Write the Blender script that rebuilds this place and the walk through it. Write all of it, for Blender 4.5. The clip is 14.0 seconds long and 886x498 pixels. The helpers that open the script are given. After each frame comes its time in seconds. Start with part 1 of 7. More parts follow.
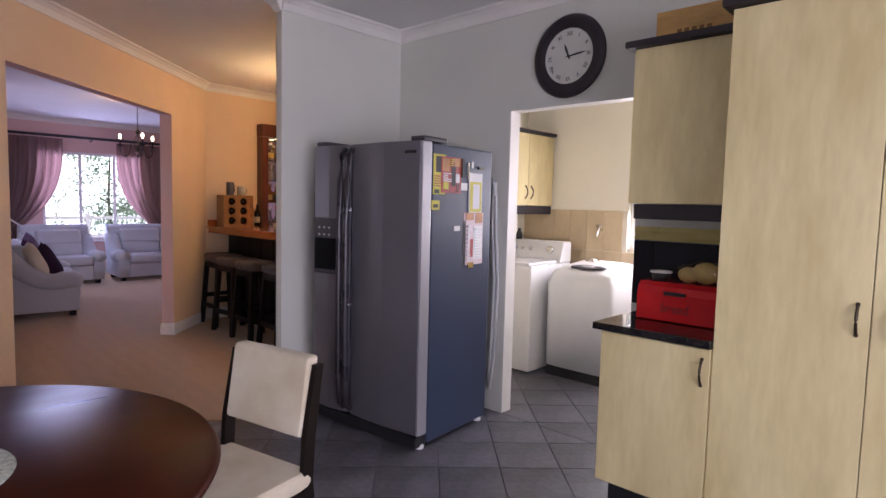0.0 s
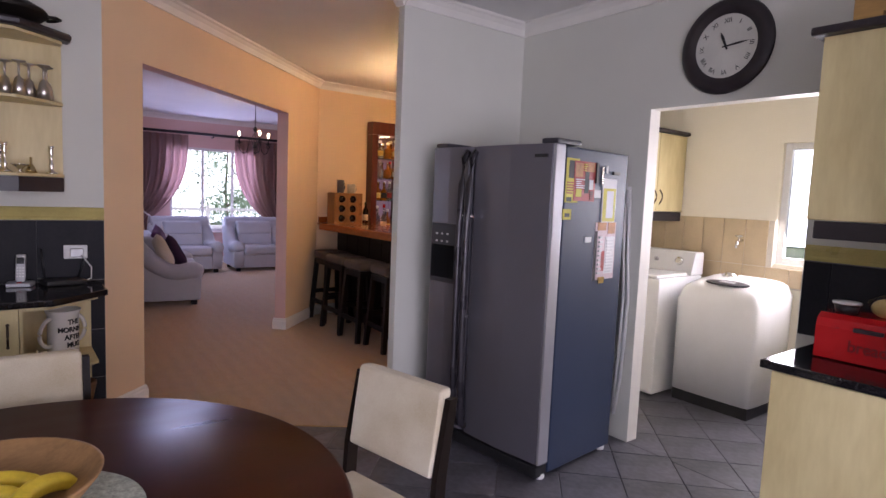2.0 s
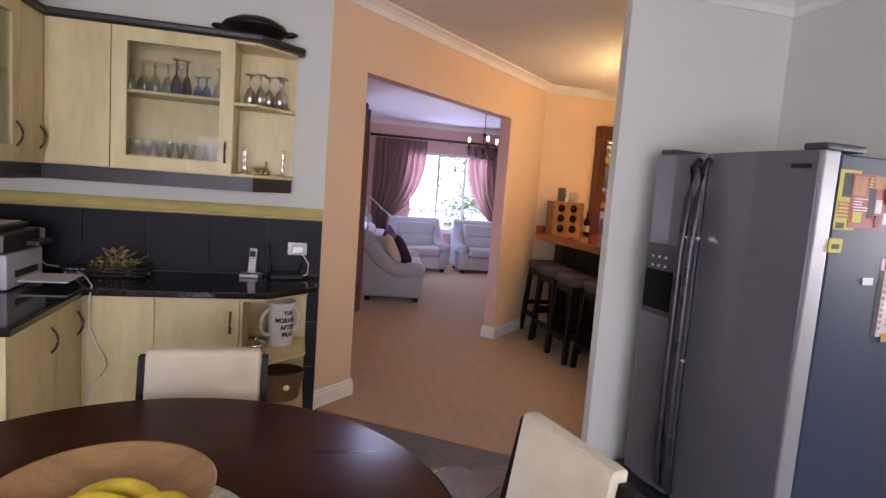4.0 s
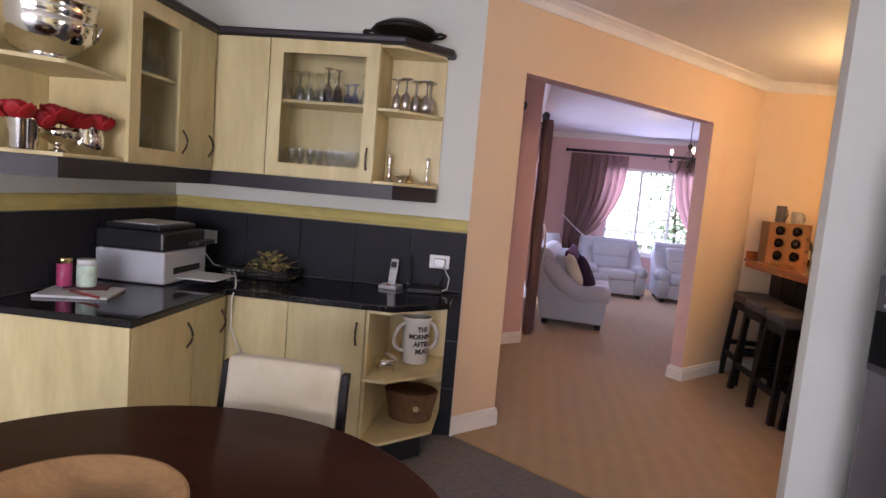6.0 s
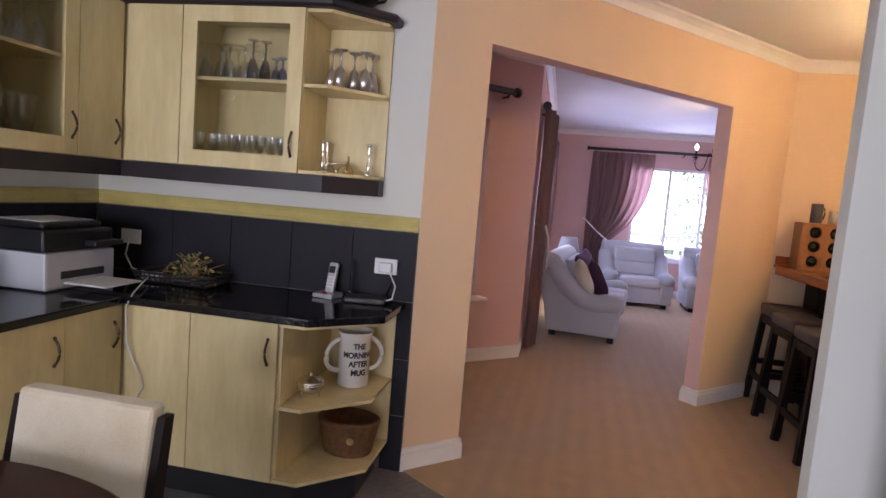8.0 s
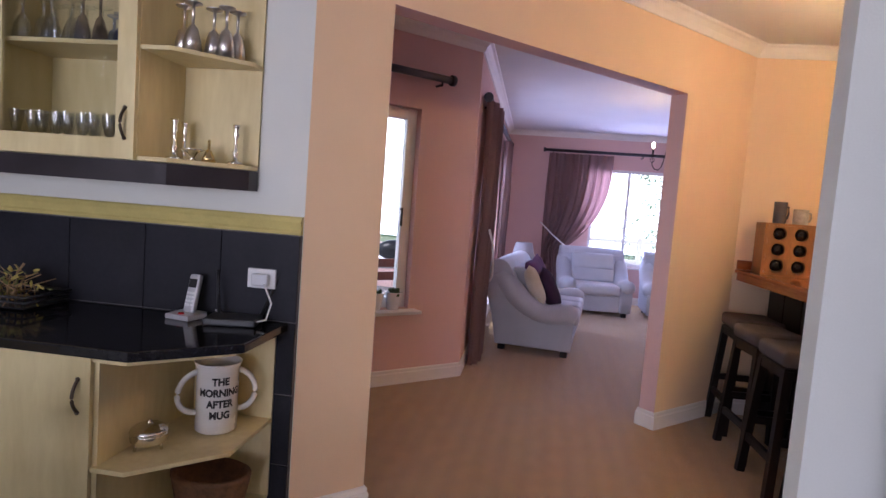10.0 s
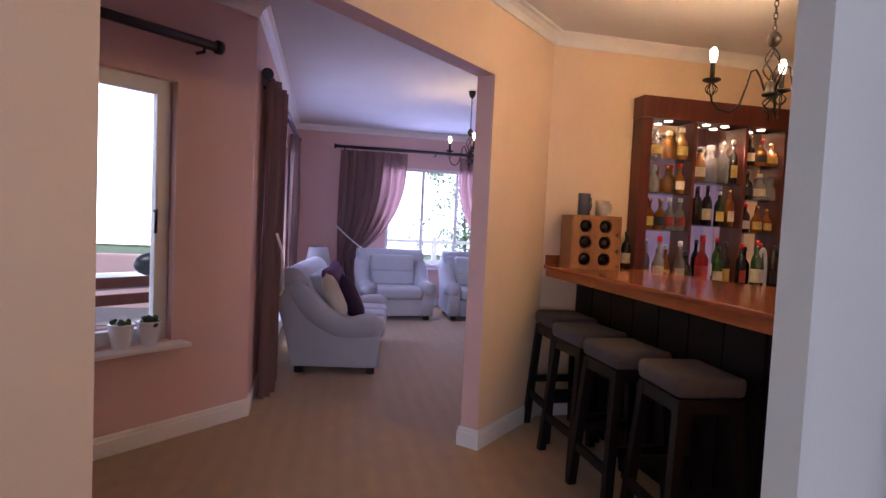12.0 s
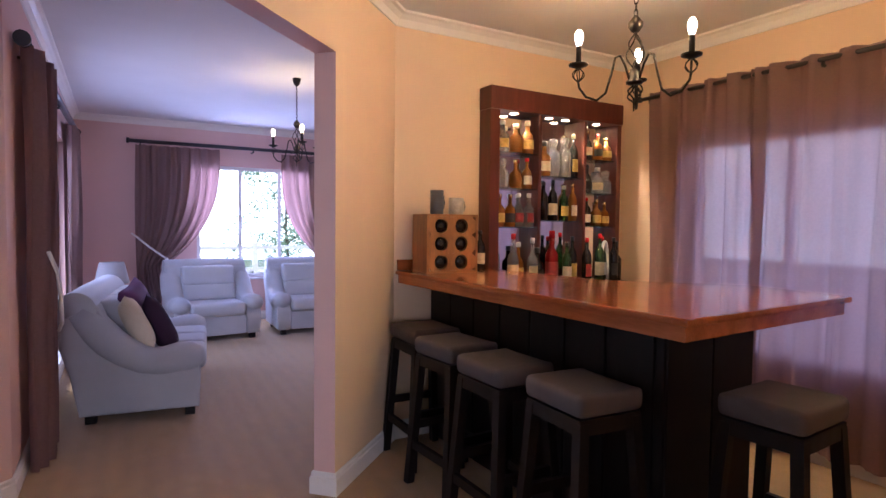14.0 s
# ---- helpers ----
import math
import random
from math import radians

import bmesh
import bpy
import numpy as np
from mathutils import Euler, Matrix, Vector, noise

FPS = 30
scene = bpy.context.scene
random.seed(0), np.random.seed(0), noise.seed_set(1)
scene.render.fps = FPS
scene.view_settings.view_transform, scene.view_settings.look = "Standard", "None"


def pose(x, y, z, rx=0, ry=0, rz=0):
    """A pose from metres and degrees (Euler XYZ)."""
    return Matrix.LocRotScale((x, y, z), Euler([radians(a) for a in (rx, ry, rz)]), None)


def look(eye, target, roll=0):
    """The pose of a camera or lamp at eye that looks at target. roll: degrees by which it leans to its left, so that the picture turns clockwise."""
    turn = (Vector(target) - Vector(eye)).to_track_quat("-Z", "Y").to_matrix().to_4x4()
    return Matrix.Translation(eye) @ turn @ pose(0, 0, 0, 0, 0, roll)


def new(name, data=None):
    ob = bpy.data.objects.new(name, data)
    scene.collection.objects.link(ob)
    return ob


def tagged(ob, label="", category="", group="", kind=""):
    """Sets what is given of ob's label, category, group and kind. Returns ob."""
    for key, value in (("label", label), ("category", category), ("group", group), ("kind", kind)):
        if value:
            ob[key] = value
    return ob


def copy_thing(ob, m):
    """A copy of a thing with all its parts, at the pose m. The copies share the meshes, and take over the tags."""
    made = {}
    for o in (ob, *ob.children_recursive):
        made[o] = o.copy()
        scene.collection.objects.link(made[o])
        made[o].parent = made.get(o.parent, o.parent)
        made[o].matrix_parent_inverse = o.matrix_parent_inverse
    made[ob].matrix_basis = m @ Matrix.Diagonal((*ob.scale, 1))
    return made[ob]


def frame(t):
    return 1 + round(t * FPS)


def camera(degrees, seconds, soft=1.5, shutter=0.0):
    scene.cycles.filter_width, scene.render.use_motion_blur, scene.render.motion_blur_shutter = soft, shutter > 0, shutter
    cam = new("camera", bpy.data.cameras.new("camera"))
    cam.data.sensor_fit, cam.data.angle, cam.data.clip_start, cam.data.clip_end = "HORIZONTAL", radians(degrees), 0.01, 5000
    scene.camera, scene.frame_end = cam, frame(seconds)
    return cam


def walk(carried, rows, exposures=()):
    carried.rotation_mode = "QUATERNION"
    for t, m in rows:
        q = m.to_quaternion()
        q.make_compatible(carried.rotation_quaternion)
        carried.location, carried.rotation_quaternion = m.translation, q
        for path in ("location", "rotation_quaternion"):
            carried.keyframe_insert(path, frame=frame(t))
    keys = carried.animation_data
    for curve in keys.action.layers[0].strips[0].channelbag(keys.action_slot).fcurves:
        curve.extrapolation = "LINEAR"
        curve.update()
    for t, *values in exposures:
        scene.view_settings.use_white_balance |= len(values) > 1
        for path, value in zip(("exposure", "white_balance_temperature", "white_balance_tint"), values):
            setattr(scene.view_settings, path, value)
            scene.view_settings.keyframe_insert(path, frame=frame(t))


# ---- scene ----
cam = camera(75.0, 14.0)
PATH = [
    (0, (0.189, 0.14, 1.436), (1.639, 1.509, 1.28), 1.4),
    (0.5, (0.196, 0.182, 1.449), (1.609, 1.588, 1.288), 1.6),
    (1, (0.203, 0.263, 1.463), (1.56, 1.723, 1.297), 1.9),
    (1.5, (0.219, 0.352, 1.474), (1.503, 1.875, 1.301), 2.1),
    (2, (0.231, 0.448, 1.501), (1.441, 2.029, 1.315), 2.4),
    (2.5, (0.295, 0.516, 1.514), (1.387, 2.181, 1.326), 2.8),
    (3, (0.361, 0.569, 1.515), (1.277, 2.337, 1.331), 3.5),
    (3.5, (0.491, 0.595, 1.535), (1.167, 2.466, 1.33), 3.8),
    (4, (0.551, 0.673, 1.539), (1.048, 2.598, 1.326), 4.3),
    (6.5, (1.088, 1.15, 1.498), (0.767, 3.113, 1.296), 4.9),
    (7, (1.193, 1.302, 1.495), (0.836, 3.259, 1.288), 4.9),
    (7.5, (1.27, 1.463, 1.489), (0.909, 3.42, 1.289), 4.9),
    (8, (1.372, 1.624, 1.473), (1.014, 3.582, 1.281), 4.7),
    (10.5, (1.614, 2.409, 1.426), (1.431, 4.396, 1.278), 4.2),
    (11, (1.627, 2.593, 1.417), (1.537, 4.586, 1.275), 4.0),
    (11.5, (1.614, 2.75, 1.417), (1.658, 4.745, 1.283), 3.7),
    (12, (1.573, 2.926, 1.398), (2.017, 4.874, 1.298), 2.7),
    (12.5, (1.521, 3.048, 1.407), (2.188, 4.932, 1.314), 1.8),
    (13, (1.542, 3.199, 1.421), (2.317, 5.04, 1.325), 1.4),
    (13.5, (1.56, 3.345, 1.424), (2.447, 5.135, 1.329), 1.0),
    (14, (1.582, 3.456, 1.415), (2.597, 5.177, 1.329), 0.6),
]
EXPOSURES = [(0.0, -0.54, 6150, 26), (2.5, -0.48, 6150, 25), (3.5, -0.32, 6200, 21), (4.0, -0.05, 6250, 20), (6.5, 0.05, 6250, 19), (8.2, 0.05, 6050, 18), (10.5, -0.10, 5700, 23), (12.5, -0.42, 5600, 25), (13.0, -0.34, 5600, 25), (14.0, -0.07, 5400, 20)]
walk(cam, [(t, look(eye, target, roll)) for t, eye, target, roll in PATH], EXPOSURES)

# ---- light and exposure ----
world = bpy.data.worlds.new("world")
scene.world = world
world.use_nodes = True
sky = world.node_tree.nodes.new("ShaderNodeTexSky")
sky.sky_type, sky.sun_disc = "NISHITA", False
sky.sun_elevation, sky.sun_rotation = radians(61.7), radians(202)
background = world.node_tree.nodes["Background"]
background.inputs["Strength"].default_value = 0.15
world.node_tree.links.new(sky.outputs[0], background.inputs[0])
scene.view_settings.exposure = 0.0


def sun_lamp():
    data = bpy.data.lights.new("sun", "SUN")
    data.energy, data.angle, data.color = 3.5, radians(8), (1.0, 0.96, 0.90)
    ob = new("sun", data)
    ob.matrix_world = look((-4, -10, 20), (0, 0, 0))


def window_light(name, at, target, width, height, power, color):
    data = bpy.data.lights.new(name, "AREA")
    data.shape, data.size, data.size_y, data.energy, data.color = "RECTANGLE", width, height, power, color
    ob = new(name, data)
    ob.matrix_world = look(at, target)


def bulb_light(name, at, power, color, radius=0.03):
    data = bpy.data.lights.new(name, "POINT")
    data.energy, data.color, data.shadow_soft_size = power, color, radius
    ob = new(name, data)
    ob.location = at


def spot_light(name, at, power, color):
    data = bpy.data.lights.new(name, "SPOT")
    data.energy, data.color, data.spot_size, data.spot_blend, data.shadow_soft_size = power, color, radians(110), 0.6, 0.02
    ob = new(name, data)
    ob.location = at


DAY = (0.95, 0.93, 1.0)
WARM = (1.0, 0.65, 0.27)
sun_lamp()
# Main kitchen lamp, at unseen glazing enlarged downwards to reach the lower cupboards.
window_light("kitchen_window_light", (0.2, -2.82, 1.12), (0.3, 5, 1.0), 2.6, 1.95, 190, DAY)
# Fill lamp at an added, unseen west window, to brighten the wall cupboard.
window_light("kitchen_side_fill", (-1.13, 0.15, 1.55), (5, 0.6, 1.2), 1.3, 1.1, 8, DAY)
window_light("laundry_window_light", (4.9, 2.0, 1.5), (3, 2.2, 1.0), 0.75, 0.85, 46, (1.0, 0.98, 0.96))
window_light("lounge_window_light", (3.45, 12.0, 1.45), (3.3, 5, 1.2), 1.6, 1.4, 82, (0.58, 0.62, 1.0))
window_light("lounge_side_light", (1.17, 9.5, 1.3), (5, 9.6, 1.0), 1.8, 1.6, 28, (0.58, 0.62, 1.0))
window_light("bar_window_light", (5.45, 5.2, 1.34), (3, 5.2, 1.34), 1.9, 1.36, 5.5, (0.74, 0.64, 0.95))
BAR_LAMP = (3.686, 5.317)
LOUNGE_LAMP = (3.16, 8.85)


# ---- materials ----
def material(name, color, rough=0.6, metal=0.0, vary=0.12, scale=6.0, bump=0.0, fine=120.0, tint=None, stretch=(1, 1, 1), random_obj=0.0,
             spec=0.5, trans=0.0, emit=0.0, emit_color=None, coat=0.0, ior=1.45, sheen=0.0, alpha=1.0):
    m = bpy.data.materials.new(name)
    m.use_nodes = True
    nt = m.node_tree
    n, l = nt.nodes, nt.links
    b = n["Principled BSDF"]
    b.inputs["Roughness"].default_value, b.inputs["Metallic"].default_value = rough, metal
    b.inputs["Specular IOR Level"].default_value, b.inputs["IOR"].default_value = spec, ior
    b.inputs["Transmission Weight"].default_value, b.inputs["Coat Weight"].default_value = trans, coat
    b.inputs["Sheen Weight"].default_value, b.inputs["Alpha"].default_value = sheen, alpha
    b.inputs["Coat Roughness"].default_value = 0.12
    if emit:
        b.inputs["Emission Color"].default_value = (*(emit_color or color), 1)
        b.inputs["Emission Strength"].default_value = emit
    tex = n.new("ShaderNodeTexCoord")
    mp = n.new("ShaderNodeMapping")
    mp.inputs["Scale"].default_value = stretch
    l.new(tex.outputs["Object"], mp.inputs[0])
    big, small = n.new("ShaderNodeTexNoise"), n.new("ShaderNodeTexNoise")
    big.inputs["Scale"].default_value, big.inputs["Detail"].default_value = scale, 5
    small.inputs["Scale"].default_value, small.inputs["Detail"].default_value = fine, 3
    l.new(mp.outputs[0], big.inputs["Vector"]), l.new(mp.outputs[0], small.inputs["Vector"])
    add = n.new("ShaderNodeMath")
    add.operation = "MULTIPLY_ADD"
    add.inputs[1].default_value = 0.35
    l.new(small.outputs["Fac"], add.inputs[0]), l.new(big.outputs["Fac"], add.inputs[2])
    ramp = n.new("ShaderNodeValToRGB")
    dark = tint or tuple(c * (1 - vary) for c in color)
    light = tuple(min(1, c * (1 + vary * 0.6)) for c in color)
    ramp.color_ramp.elements[0].position, ramp.color_ramp.elements[0].color = 0.45, (*dark, 1)
    ramp.color_ramp.elements[1].position, ramp.color_ramp.elements[1].color = 0.9, (*light, 1)
    l.new(add.outputs[0], ramp.inputs[0])
    out = ramp.outputs[0]
    if random_obj:
        info, hsv, mr = n.new("ShaderNodeObjectInfo"), n.new("ShaderNodeHueSaturation"), n.new("ShaderNodeMapRange")
        mr.inputs["To Min"].default_value, mr.inputs["To Max"].default_value = 1 - random_obj, 1 + random_obj
        l.new(info.outputs["Random"], mr.inputs["Value"]), l.new(mr.outputs[0], hsv.inputs["Value"]), l.new(out, hsv.inputs["Color"])
        out = hsv.outputs[0]
    l.new(out, b.inputs["Base Color"])
    rr = n.new("ShaderNodeMapRange")
    rr.inputs["To Min"].default_value, rr.inputs["To Max"].default_value = max(0.0, rough - 0.08 * (rough > 0.05)), min(1, rough + 0.1 * (rough > 0.05))
    l.new(big.outputs["Fac"], rr.inputs["Value"]), l.new(rr.outputs[0], b.inputs["Roughness"])
    if bump:
        bp = n.new("ShaderNodeBump")
        bp.inputs["Strength"].default_value, bp.inputs["Distance"].default_value = bump, 0.004
        l.new(small.outputs["Fac"], bp.inputs["Height"]), l.new(bp.outputs[0], b.inputs["Normal"])
    return m


def glass_material(name, color=(1, 1, 1), rough=0.0, edge=0.6, base=0.04):
    """A thin pane: clear with a glossy reflection."""
    m = bpy.data.materials.new(name)
    m.use_nodes = True
    nt = m.node_tree
    n, l = nt.nodes, nt.links
    n.remove(n["Principled BSDF"])
    clear, gloss, mix, lw, power, gain = (n.new("ShaderNode" + k) for k in ("BsdfTransparent", "BsdfGlossy", "MixShader", "LayerWeight", "Math", "Math"))
    power.operation, power.inputs[1].default_value = "POWER", 4.0
    gain.operation, gain.inputs[1].default_value, gain.inputs[2].default_value = "MULTIPLY_ADD", edge, base
    lw.inputs["Blend"].default_value = 0.5
    l.new(lw.outputs["Facing"], power.inputs[0]), l.new(power.outputs[0], gain.inputs[0])
    clear.inputs[0].default_value, gloss.inputs["Roughness"].default_value = (*color, 1), rough
    l.new(gain.outputs[0], mix.inputs[0]), l.new(clear.outputs[0], mix.inputs[1]), l.new(gloss.outputs[0], mix.inputs[2])
    l.new(mix.outputs[0], n["Material Output"].inputs[0])
    return m


def curtain_material(name, color, through_color, weave=0.5, open_weave=0.0):
    """Cloth that lets some daylight through."""
    m = bpy.data.materials.new(name)
    m.use_nodes = True
    nt = m.node_tree
    n, l = nt.nodes, nt.links
    n.remove(n["Principled BSDF"])
    dif, tra, mix = n.new("ShaderNodeBsdfDiffuse"), n.new("ShaderNodeBsdfTranslucent"), n.new("ShaderNodeMixShader")
    tex, noi, ramp = n.new("ShaderNodeTexCoord"), n.new("ShaderNodeTexNoise"), n.new("ShaderNodeValToRGB")
    noi.inputs["Scale"].default_value, noi.inputs["Detail"].default_value = 60, 6
    l.new(tex.outputs["Object"], noi.inputs["Vector"]), l.new(noi.outputs["Fac"], ramp.inputs[0])
    ramp.color_ramp.elements[0].color, ramp.color_ramp.elements[1].color = (*(c * 0.8 for c in color), 1), (*(c * 1.15 for c in color), 1)
    l.new(ramp.outputs[0], dif.inputs[0])
    tra.inputs[0].default_value = (*through_color, 1)
    mix.inputs[0].default_value = weave
    l.new(dif.outputs[0], mix.inputs[1]), l.new(tra.outputs[0], mix.inputs[2])
    out = mix.outputs[0]
    if open_weave:
        gap, see = n.new("ShaderNodeMixShader"), n.new("ShaderNodeBsdfTransparent")
        gap.inputs[0].default_value = open_weave
        l.new(out, gap.inputs[1]), l.new(see.outputs[0], gap.inputs[2])
        out = gap.outputs[0]
    l.new(out, n["Material Output"].inputs[0])
    return m


PAINT_WHITE = material("paint_white", (0.665, 0.665, 0.61), 0.7, vary=0.05, scale=1.5, bump=0.12, fine=180)
PAINT_PEACH = material("paint_peach", (0.78, 0.575, 0.375), 0.65, vary=0.05, scale=1.5, bump=0.12, fine=180)
PAINT_PINK = material("paint_pink", (0.68, 0.46, 0.42), 0.7, vary=0.05, scale=1.5, bump=0.12, fine=180)
PAINT_CREAM = material("paint_cream", (0.85, 0.80, 0.67), 0.7, vary=0.04, scale=1.5, bump=0.1, fine=180)
PAINT_CEILING = material("paint_ceiling", (0.74, 0.73, 0.72), 0.85, vary=0.04, scale=2, bump=0.08, fine=200)
PAINT_TRIM = material("paint_trim", (0.80, 0.78, 0.74), 0.45, vary=0.05, scale=4)
MAPLE = material("maple_laminate", (0.69, 0.59, 0.325), 0.4, vary=0.12, scale=3.0, fine=16, tint=(0.58, 0.47, 0.235), stretch=(2.6, 2.6, 0.6), random_obj=0.05)
DARK_TRIM = material("dark_trim", (0.028, 0.022, 0.026), 0.4, vary=0.3, scale=8)
GRANITE = material("black_granite", (0.012, 0.011, 0.013), 0.08, vary=0.6, scale=90, fine=400)
SLATE = material("slate_tile", (0.115, 0.112, 0.13), 0.34, vary=0.55, scale=3.2, fine=26, bump=0.3, random_obj=0.12)
GROUT = material("grout", (0.17, 0.16, 0.16), 0.9, vary=0.2, scale=30)
SPLASH = material("splash_tile", (0.018, 0.018, 0.023), 0.55, spec=0.22, vary=0.3, scale=5, fine=60, bump=0.2, random_obj=0.15)
DADO = material("dado_tile", (0.56, 0.47, 0.17), 0.3, vary=0.15, scale=8)
CARPET = material("carpet", (0.40, 0.25, 0.092), 0.9, vary=0.12, scale=9, fine=260, bump=0.9, sheen=0.4)
MAHOGANY = material("mahogany", (0.048, 0.011, 0.006), 0.30, vary=0.30, scale=1.2, fine=30, stretch=(1, 6, 6), spec=0.35, ior=1.14)
DARKWOOD = material("dark_wood", (0.010, 0.006, 0.005), 0.5, vary=0.35, scale=5, fine=40, stretch=(4, 4, 0.8), spec=0.25)
REDWOOD = material("red_wood", (0.10, 0.024, 0.014), 0.35, vary=0.3, scale=4, fine=40, stretch=(5, 5, 0.7))
BARTOP = material("bar_top_wood", (0.36, 0.105, 0.026), 0.16, vary=0.35, scale=2.2, fine=28, tint=(0.24, 0.06, 0.015), stretch=(6, 0.7, 6), coat=0.5)
CREAM_CLOTH = material("cream_cloth", (0.70, 0.64, 0.52), 0.85, vary=0.12, tint=(0.50, 0.41, 0.27), scale=3.5, bump=0.35, fine=350, sheen=0.15)
SOFA_CLOTH = material("sofa_cloth", (0.43, 0.44, 0.47), 0.85, vary=0.08, scale=4, bump=0.3, fine=300, sheen=0.2)
STOOL_CLOTH = material("stool_cloth", (0.10, 0.082, 0.080), 0.9, vary=0.2, scale=9, bump=0.4, fine=300)
FRIDGE_STEEL = material("fridge_steel", (0.20, 0.195, 0.235), 0.40, metal=0.6, vary=0.06, scale=2, fine=90)
FRIDGE_SIDE = material("fridge_side", (0.032, 0.044, 0.080), 0.42, spec=0.3, metal=0.0, vary=0.08, scale=3, fine=250, bump=0.1)
BLACK_PLASTIC = material("black_plastic", (0.018, 0.018, 0.02), 0.35, vary=0.2)
MATT_BLACK = material("matt_black", (0.006, 0.006, 0.007), 0.85, vary=0.2, spec=0.15)
HANDLE_GREY = material("handle_grey", (0.042, 0.038, 0.046), 0.28, metal=0.3, vary=0.1)
GREY_PLASTIC = material("grey_plastic", (0.05, 0.05, 0.06), 0.4, vary=0.1)
GREY_SILVER = material("silver_plastic", (0.52, 0.52, 0.54), 0.35, metal=0.3, vary=0.05)
WHITE_ENAMEL = material("white_enamel", (0.80, 0.80, 0.80), 0.22, vary=0.03)
WHITE_PLASTIC = material("white_plastic", (0.72, 0.72, 0.72), 0.35, vary=0.04)
TRIM_STEEL = material("trim_steel", (0.42, 0.42, 0.46), 0.4, metal=0.6, vary=0.05)
CHROME = material("chrome", (0.75, 0.74, 0.72), 0.12, metal=1.0, vary=0.05)
PEWTER = material("pewter", (0.62, 0.58, 0.54), 0.30, metal=1.0, vary=0.15)
SILVER = material("silver", (0.80, 0.77, 0.70), 0.10, metal=1.0, vary=0.06)
BRASS = material("brass", (0.66, 0.50, 0.24), 0.22, metal=1.0, vary=0.1)
IRON = material("iron", (0.022, 0.018, 0.016), 0.45, metal=0.6, vary=0.2)
BRONZE = material("bronze_handle", (0.10, 0.075, 0.055), 0.35, metal=0.9, vary=0.2)
RED_TIN = material("red_tin", (0.48, 0.012, 0.014), 0.2, vary=0.06)
CURTAIN = curtain_material("mauve_curtain", (0.24, 0.16, 0.15), (0.40, 0.22, 0.19), 0.30)
SHEER = curtain_material("sheer_curtain", (0.27, 0.165, 0.13), (0.40, 0.28, 0.36), 0.46, 0.03)
PANE = glass_material("window_pane")
CUPBOARD_PANE = glass_material("cupboard_pane", (0.93, 0.94, 0.93), 0.02, 0.25, 0.008)
CUP_GLASS = glass_material("glassware", (0.93, 0.94, 0.94), 0.09, 1.0, 0.16)


# ---- mesh helpers ----
def box(bm, x0, y0, z0, x1, y1, z1, bevel=0.0, segments=2):
    vs = bmesh.ops.create_cube(bm, size=1.0, matrix=Matrix.Translation(((x0 + x1) / 2, (y0 + y1) / 2, (z0 + z1) / 2)) @ Matrix.Diagonal((abs(x1 - x0), abs(y1 - y0), abs(z1 - z0), 1)))["verts"]
    if bevel:
        edges = list({e for v in vs for e in v.link_edges})
        bmesh.ops.bevel(bm, geom=edges, offset=bevel, segments=segments, affect="EDGES", profile=0.6)
    return vs


def turned(bm, profile, segments=24, m=None, cap=True):
    """A lathe body about z from (radius, height) pairs, bottom to top."""
    m = m or Matrix()
    rings = []
    for r, z in profile:
        rings.append([bm.verts.new(m @ Vector((max(r, 1e-4) * math.cos(a), max(r, 1e-4) * math.sin(a), z))) for a in (2 * math.pi * i / segments for i in range(segments))])
    for a, b in zip(rings, rings[1:]):
        for i in range(segments):
            f = bm.faces.new((a[i], a[(i + 1) % segments], b[(i + 1) % segments], b[i]))
            f.smooth = True
    if cap:
        bm.faces.new(rings[0][::-1])
        bm.faces.new(rings[-1])


def tube(bm, points, radius, segments=8, taper=None):
    """A round bar along a line of points."""
    pts = [Vector(p) for p in points]
    rings, up = [], Vector((0, 0, 1))
    for i, p in enumerate(pts):
        d = (pts[min(i + 1, len(pts) - 1)] - pts[max(i - 1, 0)]).normalized()
        side = d.cross(up)
        if side.length < 0.05:
            side = d.cross(Vector((1, 0, 0)))
        side.normalize()
        over = side.cross(d)
        r = radius if taper is None else radius + (taper - radius) * i / (len(pts) - 1)
        rings.append([bm.verts.new(p + (side * math.cos(a) + over * math.sin(a)) * r) for a in (2 * math.pi * k / segments for k in range(segments))])
    for a, b in zip(rings, rings[1:]):
        for k in range(segments):
            f = bm.faces.new((a[k], a[(k + 1) % segments], b[(k + 1) % segments], b[k]))
            f.smooth = True
    bm.faces.new(rings[0][::-1]), bm.faces.new(rings[-1])


def prism(bm, outline, z0, z1, bevel=0.0):
    """A plan outline (anticlockwise) raised from z0 to z1."""
    low, high = [bm.verts.new((x, y, z0)) for x, y in outline], [bm.verts.new((x, y, z1)) for x, y in outline]
    faces = [bm.faces.new(low[::-1]), bm.faces.new(high)]
    for i in range(len(low)):
        j = (i + 1) % len(low)
        faces.append(bm.faces.new((low[i], low[j], high[j], high[i])))
    if bevel:
        bmesh.ops.bevel(bm, geom=[e for e in {e for f in faces[:2] for e in f.edges}], offset=bevel, segments=2, affect="EDGES", profile=0.6)


def finish(name, bm, mats, smooth=False):
    bmesh.ops.recalc_face_normals(bm, faces=bm.faces)
    me = bpy.data.meshes.new(name)
    bm.to_mesh(me)
    bm.free()
    for m in mats if isinstance(mats, (list, tuple)) else [mats]:
        me.materials.append(m)
    if smooth:
        for p in me.polygons:
            p.use_smooth = True
    return me


def part(name, bm, mats, parent, label="", smooth=False, at=None):
    """One mesh object under a thing or a part."""
    ob = new(name, finish(name, bm, mats, smooth))
    ob.parent = parent
    if at is not None:
        ob.matrix_basis = at
    return tagged(ob, label)


